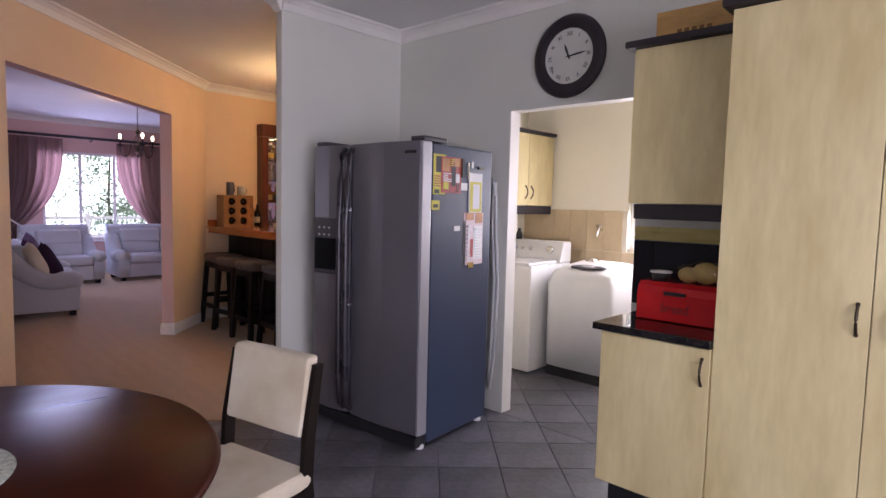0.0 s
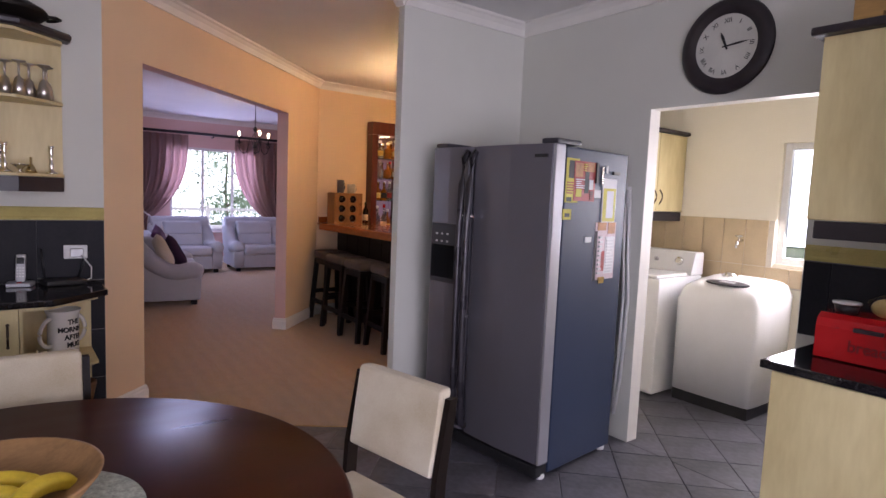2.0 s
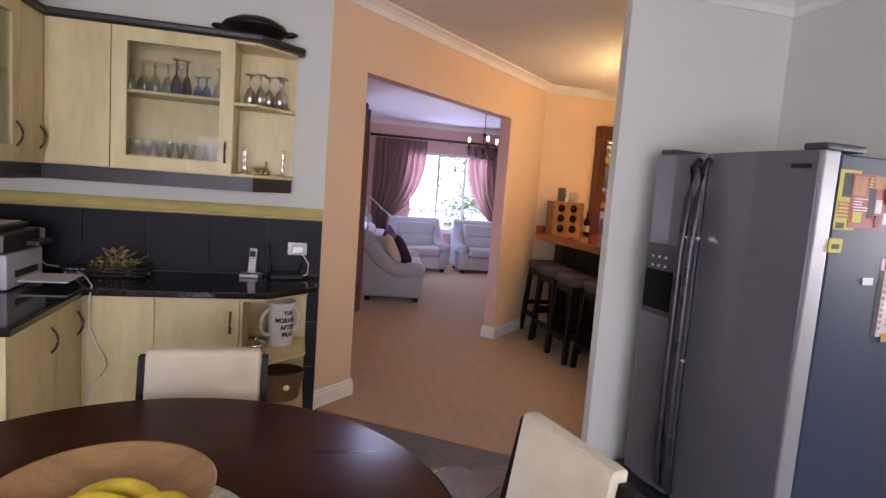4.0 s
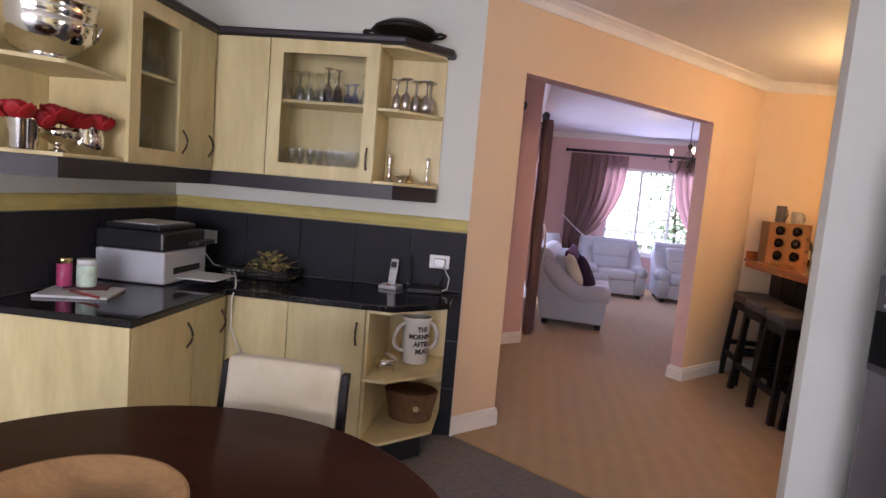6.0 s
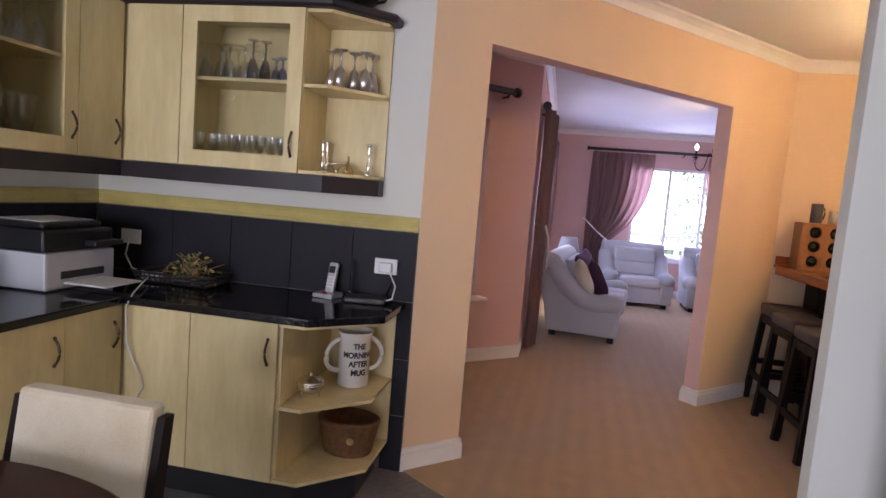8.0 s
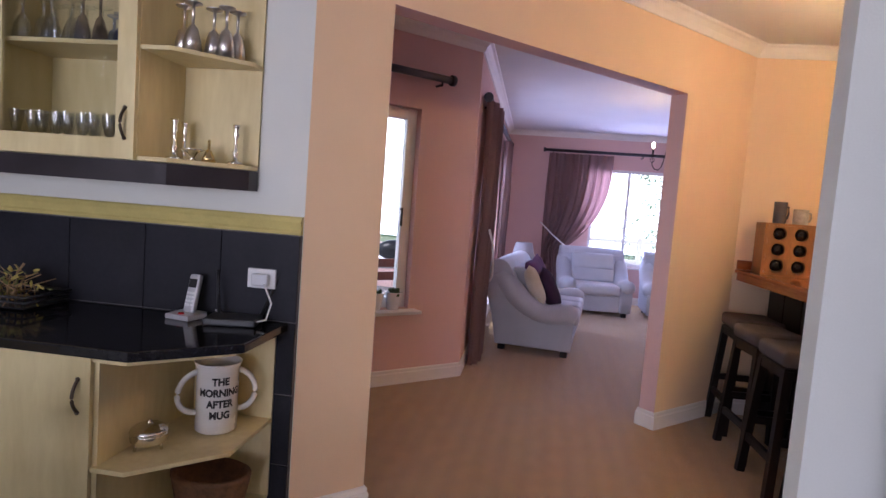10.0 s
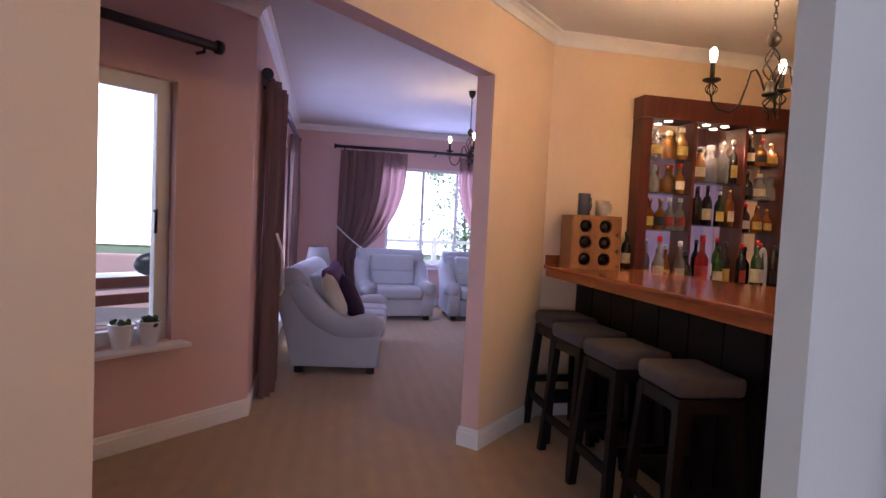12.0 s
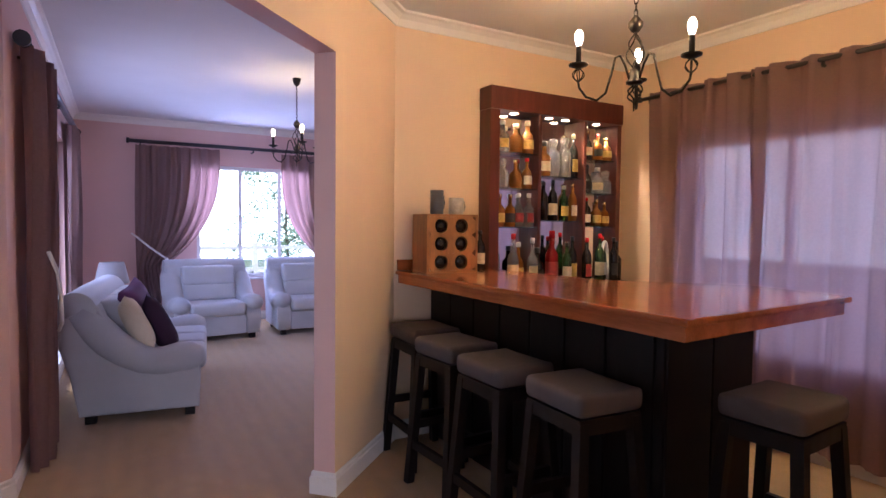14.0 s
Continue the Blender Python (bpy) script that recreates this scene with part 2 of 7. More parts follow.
def thing(name, m, label, category, group="", kind=""):
    ob = new(name)
    ob.empty_display_size = 0.05
    ob.matrix_world = m
    return tagged(ob, label, category, group, kind)


def solid(name, bm, mats, m, label, category, group="", smooth=False):
    """A thing that is one mesh."""
    ob = new(name, finish(name, bm, mats, smooth))
    ob.matrix_world = m
    return tagged(ob, label, category, group)


def structure(name, bm, mats, label, category):
    return tagged(new(name, finish(name, bm, mats)), label, category, kind="structure")


def lettering(text, size, mat, parent, at, depth=0.0008, name="lettering", bold=0.0):
    cu = bpy.data.curves.new("text", "FONT")
    cu.body, cu.size, cu.extrude, cu.align_x, cu.align_y, cu.offset = text, size, depth, "CENTER", "CENTER", bold
    tmp = new("text", cu)
    me = bpy.data.meshes.new_from_object(tmp.evaluated_get(bpy.context.evaluated_depsgraph_get()))
    bpy.data.objects.remove(tmp)
    me.materials.clear()
    me.materials.append(mat)
    ob = new(name, me)
    ob.parent = parent
    ob.matrix_basis = at
    return ob


def wall(name, p0, p1, thick, height, openings, front, back, label, ends=None):
    """A wall whose seen face runs from p0 to p1 with the room on its left; openings are (from, to, low, high) along it."""
    d = Vector((p1[0] - p0[0], p1[1] - p0[1], 0))
    length = d.length
    d.normalize()
    m = Matrix.Translation((p0[0], p0[1], 0)) @ Matrix.Rotation(math.atan2(d.y, d.x), 4, "Z")
    bm = bmesh.new()
    s = 0.0
    for a, b, low, high in sorted(openings):
        if a > s:
            box(bm, s, -thick, 0, a, 0, height)
        if low > 0:
            box(bm, a, -thick, 0, b, 0, low)
        if high < height:
            box(bm, a, -thick, high, b, 0, height)
        s = b
    if s < length:
        box(bm, s, -thick, 0, length, 0, height)
    bmesh.ops.remove_doubles(bm, verts=bm.verts, dist=1e-5)
    bmesh.ops.recalc_face_normals(bm, faces=bm.faces)
    for f in bm.faces:
        f.material_index = 0 if f.normal.y > 0.5 else 1 if f.normal.y < -0.5 else 2
    ob = structure(name, bm, [front, back, ends or front], label, "wall")
    ob.matrix_world = m
    return m


# ---- the rooms ----
CEIL = 2.76
DIAG = [(0.72, 4.489), (3.206, 6.835)]
DIR = Vector((DIAG[1][0] - DIAG[0][0], DIAG[1][1] - DIAG[0][1])).normalized()


def on_diag(s, off=0.0):
    """A plan point s metres along the slanting wall, off metres to its lounge side."""
    return (DIAG[0][0] + DIR.x * s - DIR.y * off, DIAG[0][1] + DIR.y * s + DIR.x * off)


def flat(name, outline, z0, z1, mat, label, category):
    bm = bmesh.new()
    prism(bm, outline, z0, z1)
    return structure(name, bm, mat, label, category)


wall("wall_clock", (3.317, -2.9), (3.317, 3.60), 0.10, CEIL, [(4.50, 5.40, 0.0, 2.06)], PAINT_WHITE, PAINT_CREAM, "grey-white painted kitchen wall with a doorway", PAINT_TRIM)
wall("wall_fridge", (5.27, 3.60), (2.264, 3.60), 0.066, CEIL, [], PAINT_WHITE, PAINT_PEACH, "wall end between kitchen and bar", PAINT_WHITE)
wall("wall_cabinets", (0.72, 4.489), (-1.157, 4.489), 0.12, CEIL, [], PAINT_WHITE, PAINT_PINK, "painted kitchen wall behind the cupboards")
wall("wall_kitchen_west", (-1.157, 4.489), (-1.157, -2.9), 0.12, CEIL, [(3.64, 5.04, 0.95, 2.15)], PAINT_WHITE, PAINT_WHITE, "painted kitchen wall with an added, unseen window")
wall("wall_kitchen_south", (-1.157, -2.9), (3.317, -2.9), 0.12, CEIL, [(0.02, 2.72, 0.08, 2.15)], PAINT_WHITE, PAINT_WHITE, "unseen kitchen wall with wide glazed doors added for light")
wall("wall_slanting", DIAG[1], DIAG[0], 0.12, CEIL, [(0.83, 3.062, 0.0, 2.275)], PAINT_PEACH, PAINT_PINK, "peach painted slanting wall with a wide opening to the lounge", PAINT_PINK)
wall("wall_bar", (5.27, 6.835), DIAG[1], 0.12, CEIL, [], PAINT_PEACH, PAINT_PINK, "peach painted wall behind the bar")
wall("wall_bar_window", (5.27, 3.666), (5.27, 6.835), 0.14, CEIL, [(0.50, 2.50, 0.59, 2.03)], PAINT_PEACH, PAINT_WHITE, "peach painted wall with a curtained window")
wall("wall_passage_window", (1.175, 7.0), (-0.25, 5.72), 0.14, CEIL, [(0.54, 1.38, 0.60, 2.14)], PAINT_PINK, PAINT_WHITE, "pink painted wall with a casement window")
wall("wall_passage_end", (-0.25, 5.72), (-0.25, 4.61), 0.1, CEIL, [], PAINT_PINK, PAINT_WHITE, "pink painted wall")
wall("wall_lounge_west", (1.27, 12.05), (1.175, 7.0), 0.14, CEIL, [(1.45, 3.65, 0.25, 2.22)], PAINT_PINK, PAINT_WHITE, "pink painted lounge wall with a window")
wall("wall_lounge_north", (5.8, 12.05), (1.27, 12.05), 0.14, CEIL, [(1.3, 3.1, 0.62, 2.2)], PAINT_PINK, PAINT_WHITE, "pink painted lounge wall with a wide window")
wall("wall_lounge_east", (5.8, 6.955), (5.8, 12.05), 0.12, CEIL, [], PAINT_PINK, PAINT_WHITE, "pink painted lounge wall")
wall("wall_laundry_back", (4.95, 1.0), (4.95, 3.516), 0.12, CEIL, [(0.6, 1.42, 1.08, 2.0)], PAINT_CREAM, PAINT_WHITE, "cream painted laundry wall with a window")
wall("wall_laundry_south", (3.437, 1.0), (4.95, 1.0), 0.1, CEIL, [], PAINT_CREAM, PAINT_WHITE, "cream painted laundry wall")
wall("wall_laundry_north", (4.95, 3.516), (3.437, 3.516), 0.004, CEIL, [], PAINT_CREAM, PAINT_WHITE, "cream painted laundry wall")
flat("ceiling_kitchen", [(-1.3, -3.05), (5.4, -3.05), (5.4, 3.60), (2.27, 3.60), (2.27, 3.666), (0.72, 4.55), (-1.3, 4.61)], CEIL, CEIL + 0.1, PAINT_CEILING, "white painted kitchen ceiling", "ceiling")
flat("ceiling_bar", [(2.27, 3.666), (2.27, 3.60), (5.5, 3.60), (5.5, 6.9), (3.2, 6.9), (0.72, 4.55)], CEIL, CEIL + 0.1, PAINT_CEILING, "white painted ceiling over the bar", "ceiling")
flat("ceiling_lounge", [(0.72, 4.55), (3.2, 6.9), (6.0, 6.9), (6.0, 12.3), (1.0, 12.3), (1.0, 7.15), (-0.5, 5.7), (-0.5, 4.55)], CEIL, CEIL + 0.1, PAINT_CEILING, "white painted lounge ceiling", "ceiling")
flat("floor_base", [(-1.3, -3.05), (5.5, -3.05), (5.5, 12.2), (-1.3, 12.2)], -0.2, -0.012, GROUT, "floor screed under tiles and carpet", "floor")


def run_profile(name, points, profile, mat, label, category, closed=False):
    """Sweeps a (out, up) profile along plan points; the room lies on the left of the line."""
    bm = bmesh.new()
    pts = [Vector(p) for p in points]
    rings = []
    for i, p in enumerate(pts):
        a = (p - pts[i - 1]).normalized() if i else None
        b = (pts[i + 1] - p).normalized() if i < len(pts) - 1 else None
        na = Vector((-a.y, a.x)) if a else None
        nb = Vector((-b.y, b.x)) if b else None
        n = na + nb if na and nb else na or nb
        n = n / n.length
        k = 1.0 / max(0.3, n.dot(na or nb))
        rings.append([bm.verts.new((p.x + n.x * o * k, p.y + n.y * o * k, z)) for o, z in profile])
    m = len(profile)
    for r, q in zip(rings, rings[1:]):
        for k in range(m):
            bm.faces.new((r[k], r[(k + 1) % m], q[(k + 1) % m], q[k]))
    bm.faces.new(rings[0]), bm.faces.new(rings[-1][::-1])
    return structure(name, bm, mat, label, category)


CORNICE = [(0.0, CEIL - 0.001), (0.0, CEIL - 0.085), (0.012, CEIL - 0.085), (0.018, CEIL - 0.07), (0.03, CEIL - 0.045), (0.055, CEIL - 0.022), (0.075, CEIL - 0.014), (0.08, CEIL - 0.001)]
SKIRT = [(0.0, -0.01), (0.0, 0.12), (0.006, 0.12), (0.012, 0.112), (0.012, 0.095), (0.018, 0.088), (0.018, -0.01)]
run_profile("cornice_kitchen", [(-1.157, -2.9), (3.317, -2.9), (3.317, 3.60), (2.264, 3.60)], CORNICE, PAINT_TRIM, "white moulded plaster cornice", "cornice")
run_profile("cornice_bar", [(2.264, 3.60), (2.264, 3.666), (5.27, 3.666), (5.27, 6.835), DIAG[1], DIAG[0], (-1.157, 4.489), (-1.157, -2.9)], CORNICE, PAINT_TRIM, "white moulded plaster cornice", "cornice")
run_profile("cornice_lounge", [on_diag(3.42, 0.12), (5.8, 6.955), (5.8, 12.05), (1.27, 12.05), (1.175, 7.0), (-0.25, 5.72)], CORNICE, PAINT_TRIM, "white moulded plaster cornice", "cornice")
S1, S2 = 3.419 - 3.062, 3.419 - 0.83
run_profile("skirting_pier", [on_diag(S1, 0.12), on_diag(S1), on_diag(0.0), (0.70, 4.489)], SKIRT, PAINT_TRIM, "white moulded skirting board", "skirting")
run_profile("skirting_bar", [(5.27, 3.9), (5.27, 6.835), DIAG[1], on_diag(S2), on_diag(S2, 0.12), on_diag(3.36, 0.12), (5.8, 6.955), (5.8, 12.05), (1.27, 12.05), (1.175, 7.0), (-0.25, 5.72)], SKIRT, PAINT_TRIM, "white moulded skirting board", "skirting")


# ---- floors ----
def carpet_floor():
    m = CARPET
    n, l = m.node_tree.nodes, m.node_tree.links
    b = n["Principled BSDF"]
    # herringbone weave: rows along y, 62 mm wide, of ribs slanting to and fro
    def calc(op, a, c, d=None):
        k = n.new("ShaderNodeMath")
        k.operation = op
        for i, v in enumerate((a, c, d)):
            if v is None:
                continue
            if isinstance(v, (int, float)):
                k.inputs[i].default_value = v
            else:
                l.new(v, k.inputs[i])
        return k.outputs[0]

    tex, sep, wob = n.new("ShaderNodeTexCoord"), n.new("ShaderNodeSeparateXYZ"), n.new("ShaderNodeTexNoise")
    wob.inputs["Scale"].default_value = 3.0
    l.new(tex.outputs["Object"], sep.inputs[0]), l.new(tex.outputs["Object"], wob.inputs["Vector"])
    x = calc("MULTIPLY_ADD", sep.outputs[1], -0.05, calc("MULTIPLY_ADD", wob.outputs["Fac"], 0.02, sep.outputs[0]))
    fold = calc("PINGPONG", x, 0.062)
    rib = calc("SINE", calc("MULTIPLY", calc("ADD", sep.outputs[1], fold), math.tau / 0.021), 0.0)
    row = calc("SINE", calc("MULTIPLY", x, math.tau / 0.124), 0.0)
    # The row term puts the pile's light and dark banding into the colour.
    shade = calc("MULTIPLY_ADD", row, 0.04, calc("MULTIPLY_ADD", rib, 0.05, 0.95))
    tone = n.new("ShaderNodeHueSaturation")
    src = b.inputs["Base Color"].links[0].from_socket
    l.new(src, tone.inputs["Color"]), l.new(shade, tone.inputs["Value"]), l.new(tone.outputs[0], b.inputs["Base Color"])
    flat("floor_carpet", [(0.72, 4.489), (1.99, 3.604), (2.264, 3.604), (2.264, 3.666), (5.27, 3.666), (5.27, 6.9), (5.8, 6.9), (5.8, 12.05), (1.27, 12.05), (1.175, 7.0), (-0.25, 5.72), (-0.25, 4.55)], -0.011, 0.002, CARPET, "brown ribbed loop-pile carpet", "carpet")


carpet_floor()


def clip(poly, region):
    """The part of a plan polygon inside a convex anticlockwise region."""
    for (ax, ay), (bx, by) in zip(region, region[1:] + region[:1]):
        out = []
        for p, q in zip(poly, poly[1:] + poly[:1]):
            dp = (bx - ax) * (p[1] - ay) - (by - ay) * (p[0] - ax)
            dq = (bx - ax) * (q[1] - ay) - (by - ay) * (q[0] - ax)
            if dp >= 0:
                out.append(p)
            if dp * dq < 0:
                k = dp / (dp - dq)
                out.append((p[0] + (q[0] - p[0]) * k, p[1] + (q[1] - p[1]) * k))
        poly = out
        if len(poly) < 3:
            return []
    return poly


# ---- kitchen: cupboards ----
def bow_handle(parent, at, length=0.11):
    bm = bmesh.new()
    tube(bm, [(0.026 * math.cos(math.pi * i / 12) ** 0.8 if abs(i) < 6 else 0.0, 0, length * i / 12) for i in range(-6, 7)], 0.0055, 8)
    for z in (-length / 2, length / 2):
        turned(bm, [(0.007, 0), (0.008, 0.004)], 10, Matrix.Translation((0, 0, z)) @ pose(0, 0, 0, 0, 90, 0))
    return part("handle", bm, BRONZE, parent, "bronze bow handle", at=at)


def slab_door(parent, x0, z0, x1, z1, y, handle_x=None, handle_z=None, gap=0.002):
    """A plain door in the plane y, facing -y."""
    bm = bmesh.new()
    box(bm, x0 + gap, y - 0.018, z0 + gap, x1 - gap, y, z1 - gap, 0.002)
    d = part("door", bm, MAPLE, parent)
    if handle_x is not None:
        bow_handle(d, Matrix.Translation((handle_x, y - 0.018, handle_z)) @ pose(0, 0, 0, 0, 0, -90))
    return d


def glass_door(parent, x0, z0, x1, z1, y, handle_x, handle_z, stile=0.075):
    bm = bmesh.new()
    loops = []
    for yy in (y - 0.018, y):
        for g in (0.002, stile):
            loops.append([bm.verts.new((x, yy, z)) for x, z in ((x0 + g, z0 + g), (x1 - g, z0 + g), (x1 - g, z1 - g), (x0 + g, z1 - g))])
    for p, q in ((0, 1), (2, 3), (0, 2), (1, 3)):
        for k in range(4):
            bm.faces.new((loops[p][k], loops[p][(k + 1) % 4], loops[q][(k + 1) % 4], loops[q][k]))
    d = part("door", bm, MAPLE, parent, "maple door frame round a glass pane")
    bm = bmesh.new()
    box(bm, x0 + stile - .004, y - 0.011, z0 + stile - .004, x1 - stile + .004, y - 0.007, z1 - stile + .004)
    part("pane", bm, CUPBOARD_PANE, d, "clear glass pane").visible_shadow = False
    bow_handle(d, Matrix.Translation((handle_x, y - 0.018, handle_z)) @ pose(0, 0, 0, 0, 0, -90))
    return d


def carcass(parent, x0, y0, z0, x1, y1, z1, shelves=(), t=0.016):
    """An open-fronted box; its front is at y0."""
    for name, *b in (("side_panel", x0, y0, z0, x0 + t, y1, z1), ("side_panel", x1 - t, y0, z0, x1, y1, z1), ("bottom_panel", x0 + t, y0, z0, x1 - t, y1, z0 + t), ("top_panel", x0 + t, y0, z1 - t, x1 - t, y1, z1), ("back_panel", x0 + t, y1 - 0.008, z0 + t, x1 - t, y1, z1 - t)):
        bm = bmesh.new()
        box(bm, *b)
        part(name, bm, MAPLE, parent)
    for z in shelves:
        bm = bmesh.new()
        box(bm, x0 + t, y0 + 0.02, z, x1 - t, y1 - 0.008, z + t)
        part("shelf", bm, MAPLE, parent)


def end_shelves(parent, outline, z0, z1, shelves, back, t=0.016):
    """An open end unit: boards with a cut corner on a back panel."""
    for z in (z0, *shelves, z1 - t):
        bm = bmesh.new()
        prism(bm, outline, z, z + t, 0.0015)
        part("shelf", bm, MAPLE, parent)
    bm = bmesh.new()
    for b in back:
        box(bm, b[0], b[1], z0 + t, b[2], b[3], z1 - t)
    part("back_panel", bm, MAPLE, parent)


ID = Matrix()
# right-hand run of upper units on the cupboard wall
UZ0, UZ1 = 1.51, 2.265
u = thing("wall_cupboard", ID, "pale maple corner wall cupboard with a blank panel", "cupboard")
bm = bmesh.new()
box(bm, -1.152, 4.19, UZ0, -0.44, 4.484, UZ1)
part("body", bm, MAPLE, u)
slab_door(u, -0.732, UZ0, -0.44, UZ1, 4.19)
u = thing("glass_cupboard", ID, "pale maple wall cupboard with glass door, stemware inside", "cupboard", "glass cupboards")
carcass(u, -0.438, 4.192, UZ0, 0.183, 4.484, UZ1, (1.925,))
glass_door(u, -0.438, UZ0, 0.183, UZ1, 4.19, 0.145, UZ0 + 0.13)
u = thing("open_shelf_unit", ID, "open maple end shelves holding goblets and candlesticks", "shelf unit", "open wall shelves")
end_shelves(u, [(0.185, 4.192), (0.30, 4.192), (0.515, 4.40), (0.515, 4.474), (0.185, 4.474)], UZ0, UZ1, (1.91,), [(0.185, 4.474, 0.515, 4.484)])
# left-hand run of upper units; local frame: x from the corner towards the room, y 0 at the wall
LW = Matrix.Translation((-1.157, 4.489, 0)) @ pose(0, 0, 0, 0, 0, 90)
u = thing("wall_cupboard", LW, "pale maple wall cupboard with one plain door", "cupboard")
bm = bmesh.new()
box(bm, -0.585, -0.387, UZ0, -0.304, -0.005, UZ1)
part("body", bm, MAPLE, u)
slab_door(u, -0.585, UZ0, -0.318, UZ1, -0.387, -0.36, UZ0 + 0.13)
u = thing("glass_cupboard", LW, "pale maple wall cupboard with glass door, jugs inside", "cupboard", "glass cupboards")
carcass(u, -1.045, -0.387, UZ0, -0.587, -0.005, UZ1, (1.925,))
glass_door(u, -1.045, UZ0, -0.587, UZ1, -0.387, -0.62, UZ0 + 0.13)
u = thing("open_shelf_unit", LW, "open maple end shelves with silver and red roses", "shelf unit", "open wall shelves")
end_shelves(u, [(-1.047, -0.015), (-1.62, -0.015), (-1.62, -0.10), (-1.40, -0.387), (-1.047, -0.387)], UZ0, UZ1, (1.862,), [(-1.62, -0.015, -1.047, -0.005)])


def sweep_thing(name, points, profile, mat, label, category):
    ob = run_profile(name, points, profile, mat, label, category)
    ob["kind"] = ""
    del ob["kind"]
    return ob


CROWN = [(-0.02, UZ1 + 0.002), (0.022, UZ1 + 0.002), (0.034, UZ1 + 0.012), (0.036, UZ1 + 0.03), (0.026, UZ1 + 0.042), (-0.02, UZ1 + 0.042)]
PELMET = [(-0.035, UZ0 - 0.082), (-0.012, UZ0 - 0.082), (-0.012, UZ0 - 0.003), (-0.035, UZ0 - 0.003)]
upper_line = [(0.525, 4.484), (0.525, 4.40), (0.305, 4.182), (-0.76, 4.182), (-0.76, 3.06), (-1.06, 2.86), (-1.152, 2.86)]
sweep_thing("crown_moulding", upper_line, CROWN, DARK_TRIM, "dark brown crown moulding along the wall cupboards", "moulding")
sweep_thing("pelmet", upper_line, PELMET, DARK_TRIM, "dark brown light pelmet under the wall cupboards", "pelmet")

# base units
BZ0, BZ1 = 0.15, 0.865
u = thing("base_cupboard", ID, "pale maple base cupboards with two plain doors", "cupboard", "base cupboards")
bm = bmesh.new()
box(bm, -1.152, 3.892, BZ0, 0.279, 4.45, BZ1)
part("body", bm, MAPLE, u)
slab_door(u, -0.452, BZ0, -0.137, BZ1, 3.89)
slab_door(u, -0.137, BZ0, 0.279, BZ1, 3.89, 0.235, BZ1 - 0.13)
bm = bmesh.new()
prism(bm, [(-0.50, 3.94), (0.36, 3.94), (0.58, 4.15), (0.58, 4.45), (-0.50, 4.45)], 0.0, BZ0 - 0.003)
part("plinth", bm, BLACK_PLASTIC, u, "black recessed plinth")
u = thing("open_shelf_unit", ID, "open maple end shelves under the counter", "shelf unit")
end_shelves(u, [(0.281, 3.875), (0.40, 3.875), (0.64, 4.11), (0.64, 4.448), (0.281, 4.448)], BZ0 + 0.002, BZ1, (0.485,), [(0.281, 4.448, 0.64, 4.458), (0.281, 3.89, 0.295, 4.448)])
u = thing("base_cupboard", ID, "pale maple base cupboards with a plain end panel", "cupboard", "base cupboards")
bm = bmesh.new()
box(bm, -1.152, 3.112, BZ0, -0.492, 3.888, BZ1)
part("body", bm, MAPLE, u)
bm = bmesh.new()
box(bm, -1.152, 3.094, 0.0, -0.475, 3.110, BZ1, 0.0015)
part("end_panel", bm, MAPLE, u)
for y0, y1 in ((3.112, 3.56), (3.56, 3.872)):
    bm = bmesh.new()
    box(bm, -0.492, y0 + .002, BZ0 + .002, -0.474, y1 - .002, BZ1 - .002, 0.002)
    d = part("door", bm, MAPLE, u)
    bow_handle(d, Matrix.Translation((-0.474, y1 - 0.05, BZ1 - 0.13)))
bm = bmesh.new()
box(bm, -1.15, 3.112, 0.0, -0.53, 3.888, BZ0 - 0.003)
part("plinth", bm, BLACK_PLASTIC, u, "black recessed plinth")
top = thing("worktop", ID, "polished black granite worktop on maple base units", "worktop")
for outline in ([(-1.152, 3.07), (-0.45, 3.07), (-0.45, 3.849), (-1.152, 3.849)], [(-1.152, 3.851), (0.42, 3.85), (0.685, 4.09), (0.685, 4.484), (-1.152, 4.484)]):
    bm = bmesh.new()
    prism(bm, outline, 0.868, 0.902, 0.006)
    part("slab", bm, GRANITE, top)


# ---- kitchen: cupboards by the laundry door ----
EB = Matrix.Translation((3.317, 0, 0)) @ pose(0, 0, 0, 0, 0, -90)  # local x = -y, local -y faces -x
u = thing("base_cupboard", EB, "pale maple base cupboard with one door", "cupboard", "base cupboards")
bm = bmesh.new()
box(bm, -1.425, -0.655, BZ0, -0.932, -0.005, BZ1)
part("body", bm, MAPLE, u)
slab_door(u, -1.425, BZ0, -0.932, BZ1, -0.657, -0.965, BZ1 - 0.1)
bm = bmesh.new()
box(bm, -1.39, -0.60, 0.0, -0.932, -0.005, BZ0 - 0.003)
part("plinth", bm, BLACK_PLASTIC, u, "black recessed plinth")
bm = bmesh.new()
box(bm, -1.465, -0.69, 0.868, -0.932, -0.024, 0.902, 0.006)
solid("worktop", bm, GRANITE, EB, "polished black granite worktop on the small base cupboard", "worktop")
u = thing("wall_cupboard", EB, "pale maple wall cupboard with one plain door", "cupboard")
bm = bmesh.new()
box(bm, -1.46, -0.375, 1.462, -0.932, -0.005, 2.21)
part("body", bm, MAPLE, u)
slab_door(u, -1.46, 1.462, -0.932, 2.21, -0.377, -0.965, 1.57)
bm = bmesh.new()
box(bm, -1.435, -0.382, 1.385, -0.932, -0.362, 1.459, 0.006)
part("pelmet", bm, DARK_TRIM, u, "dark brown light pelmet")
bm = bmesh.new()
box(bm, -1.50, -0.43, 2.212, -0.932, -0.005, 2.248, 0.012)
part("crown", bm, DARK_TRIM, u, "dark brown crown moulding")
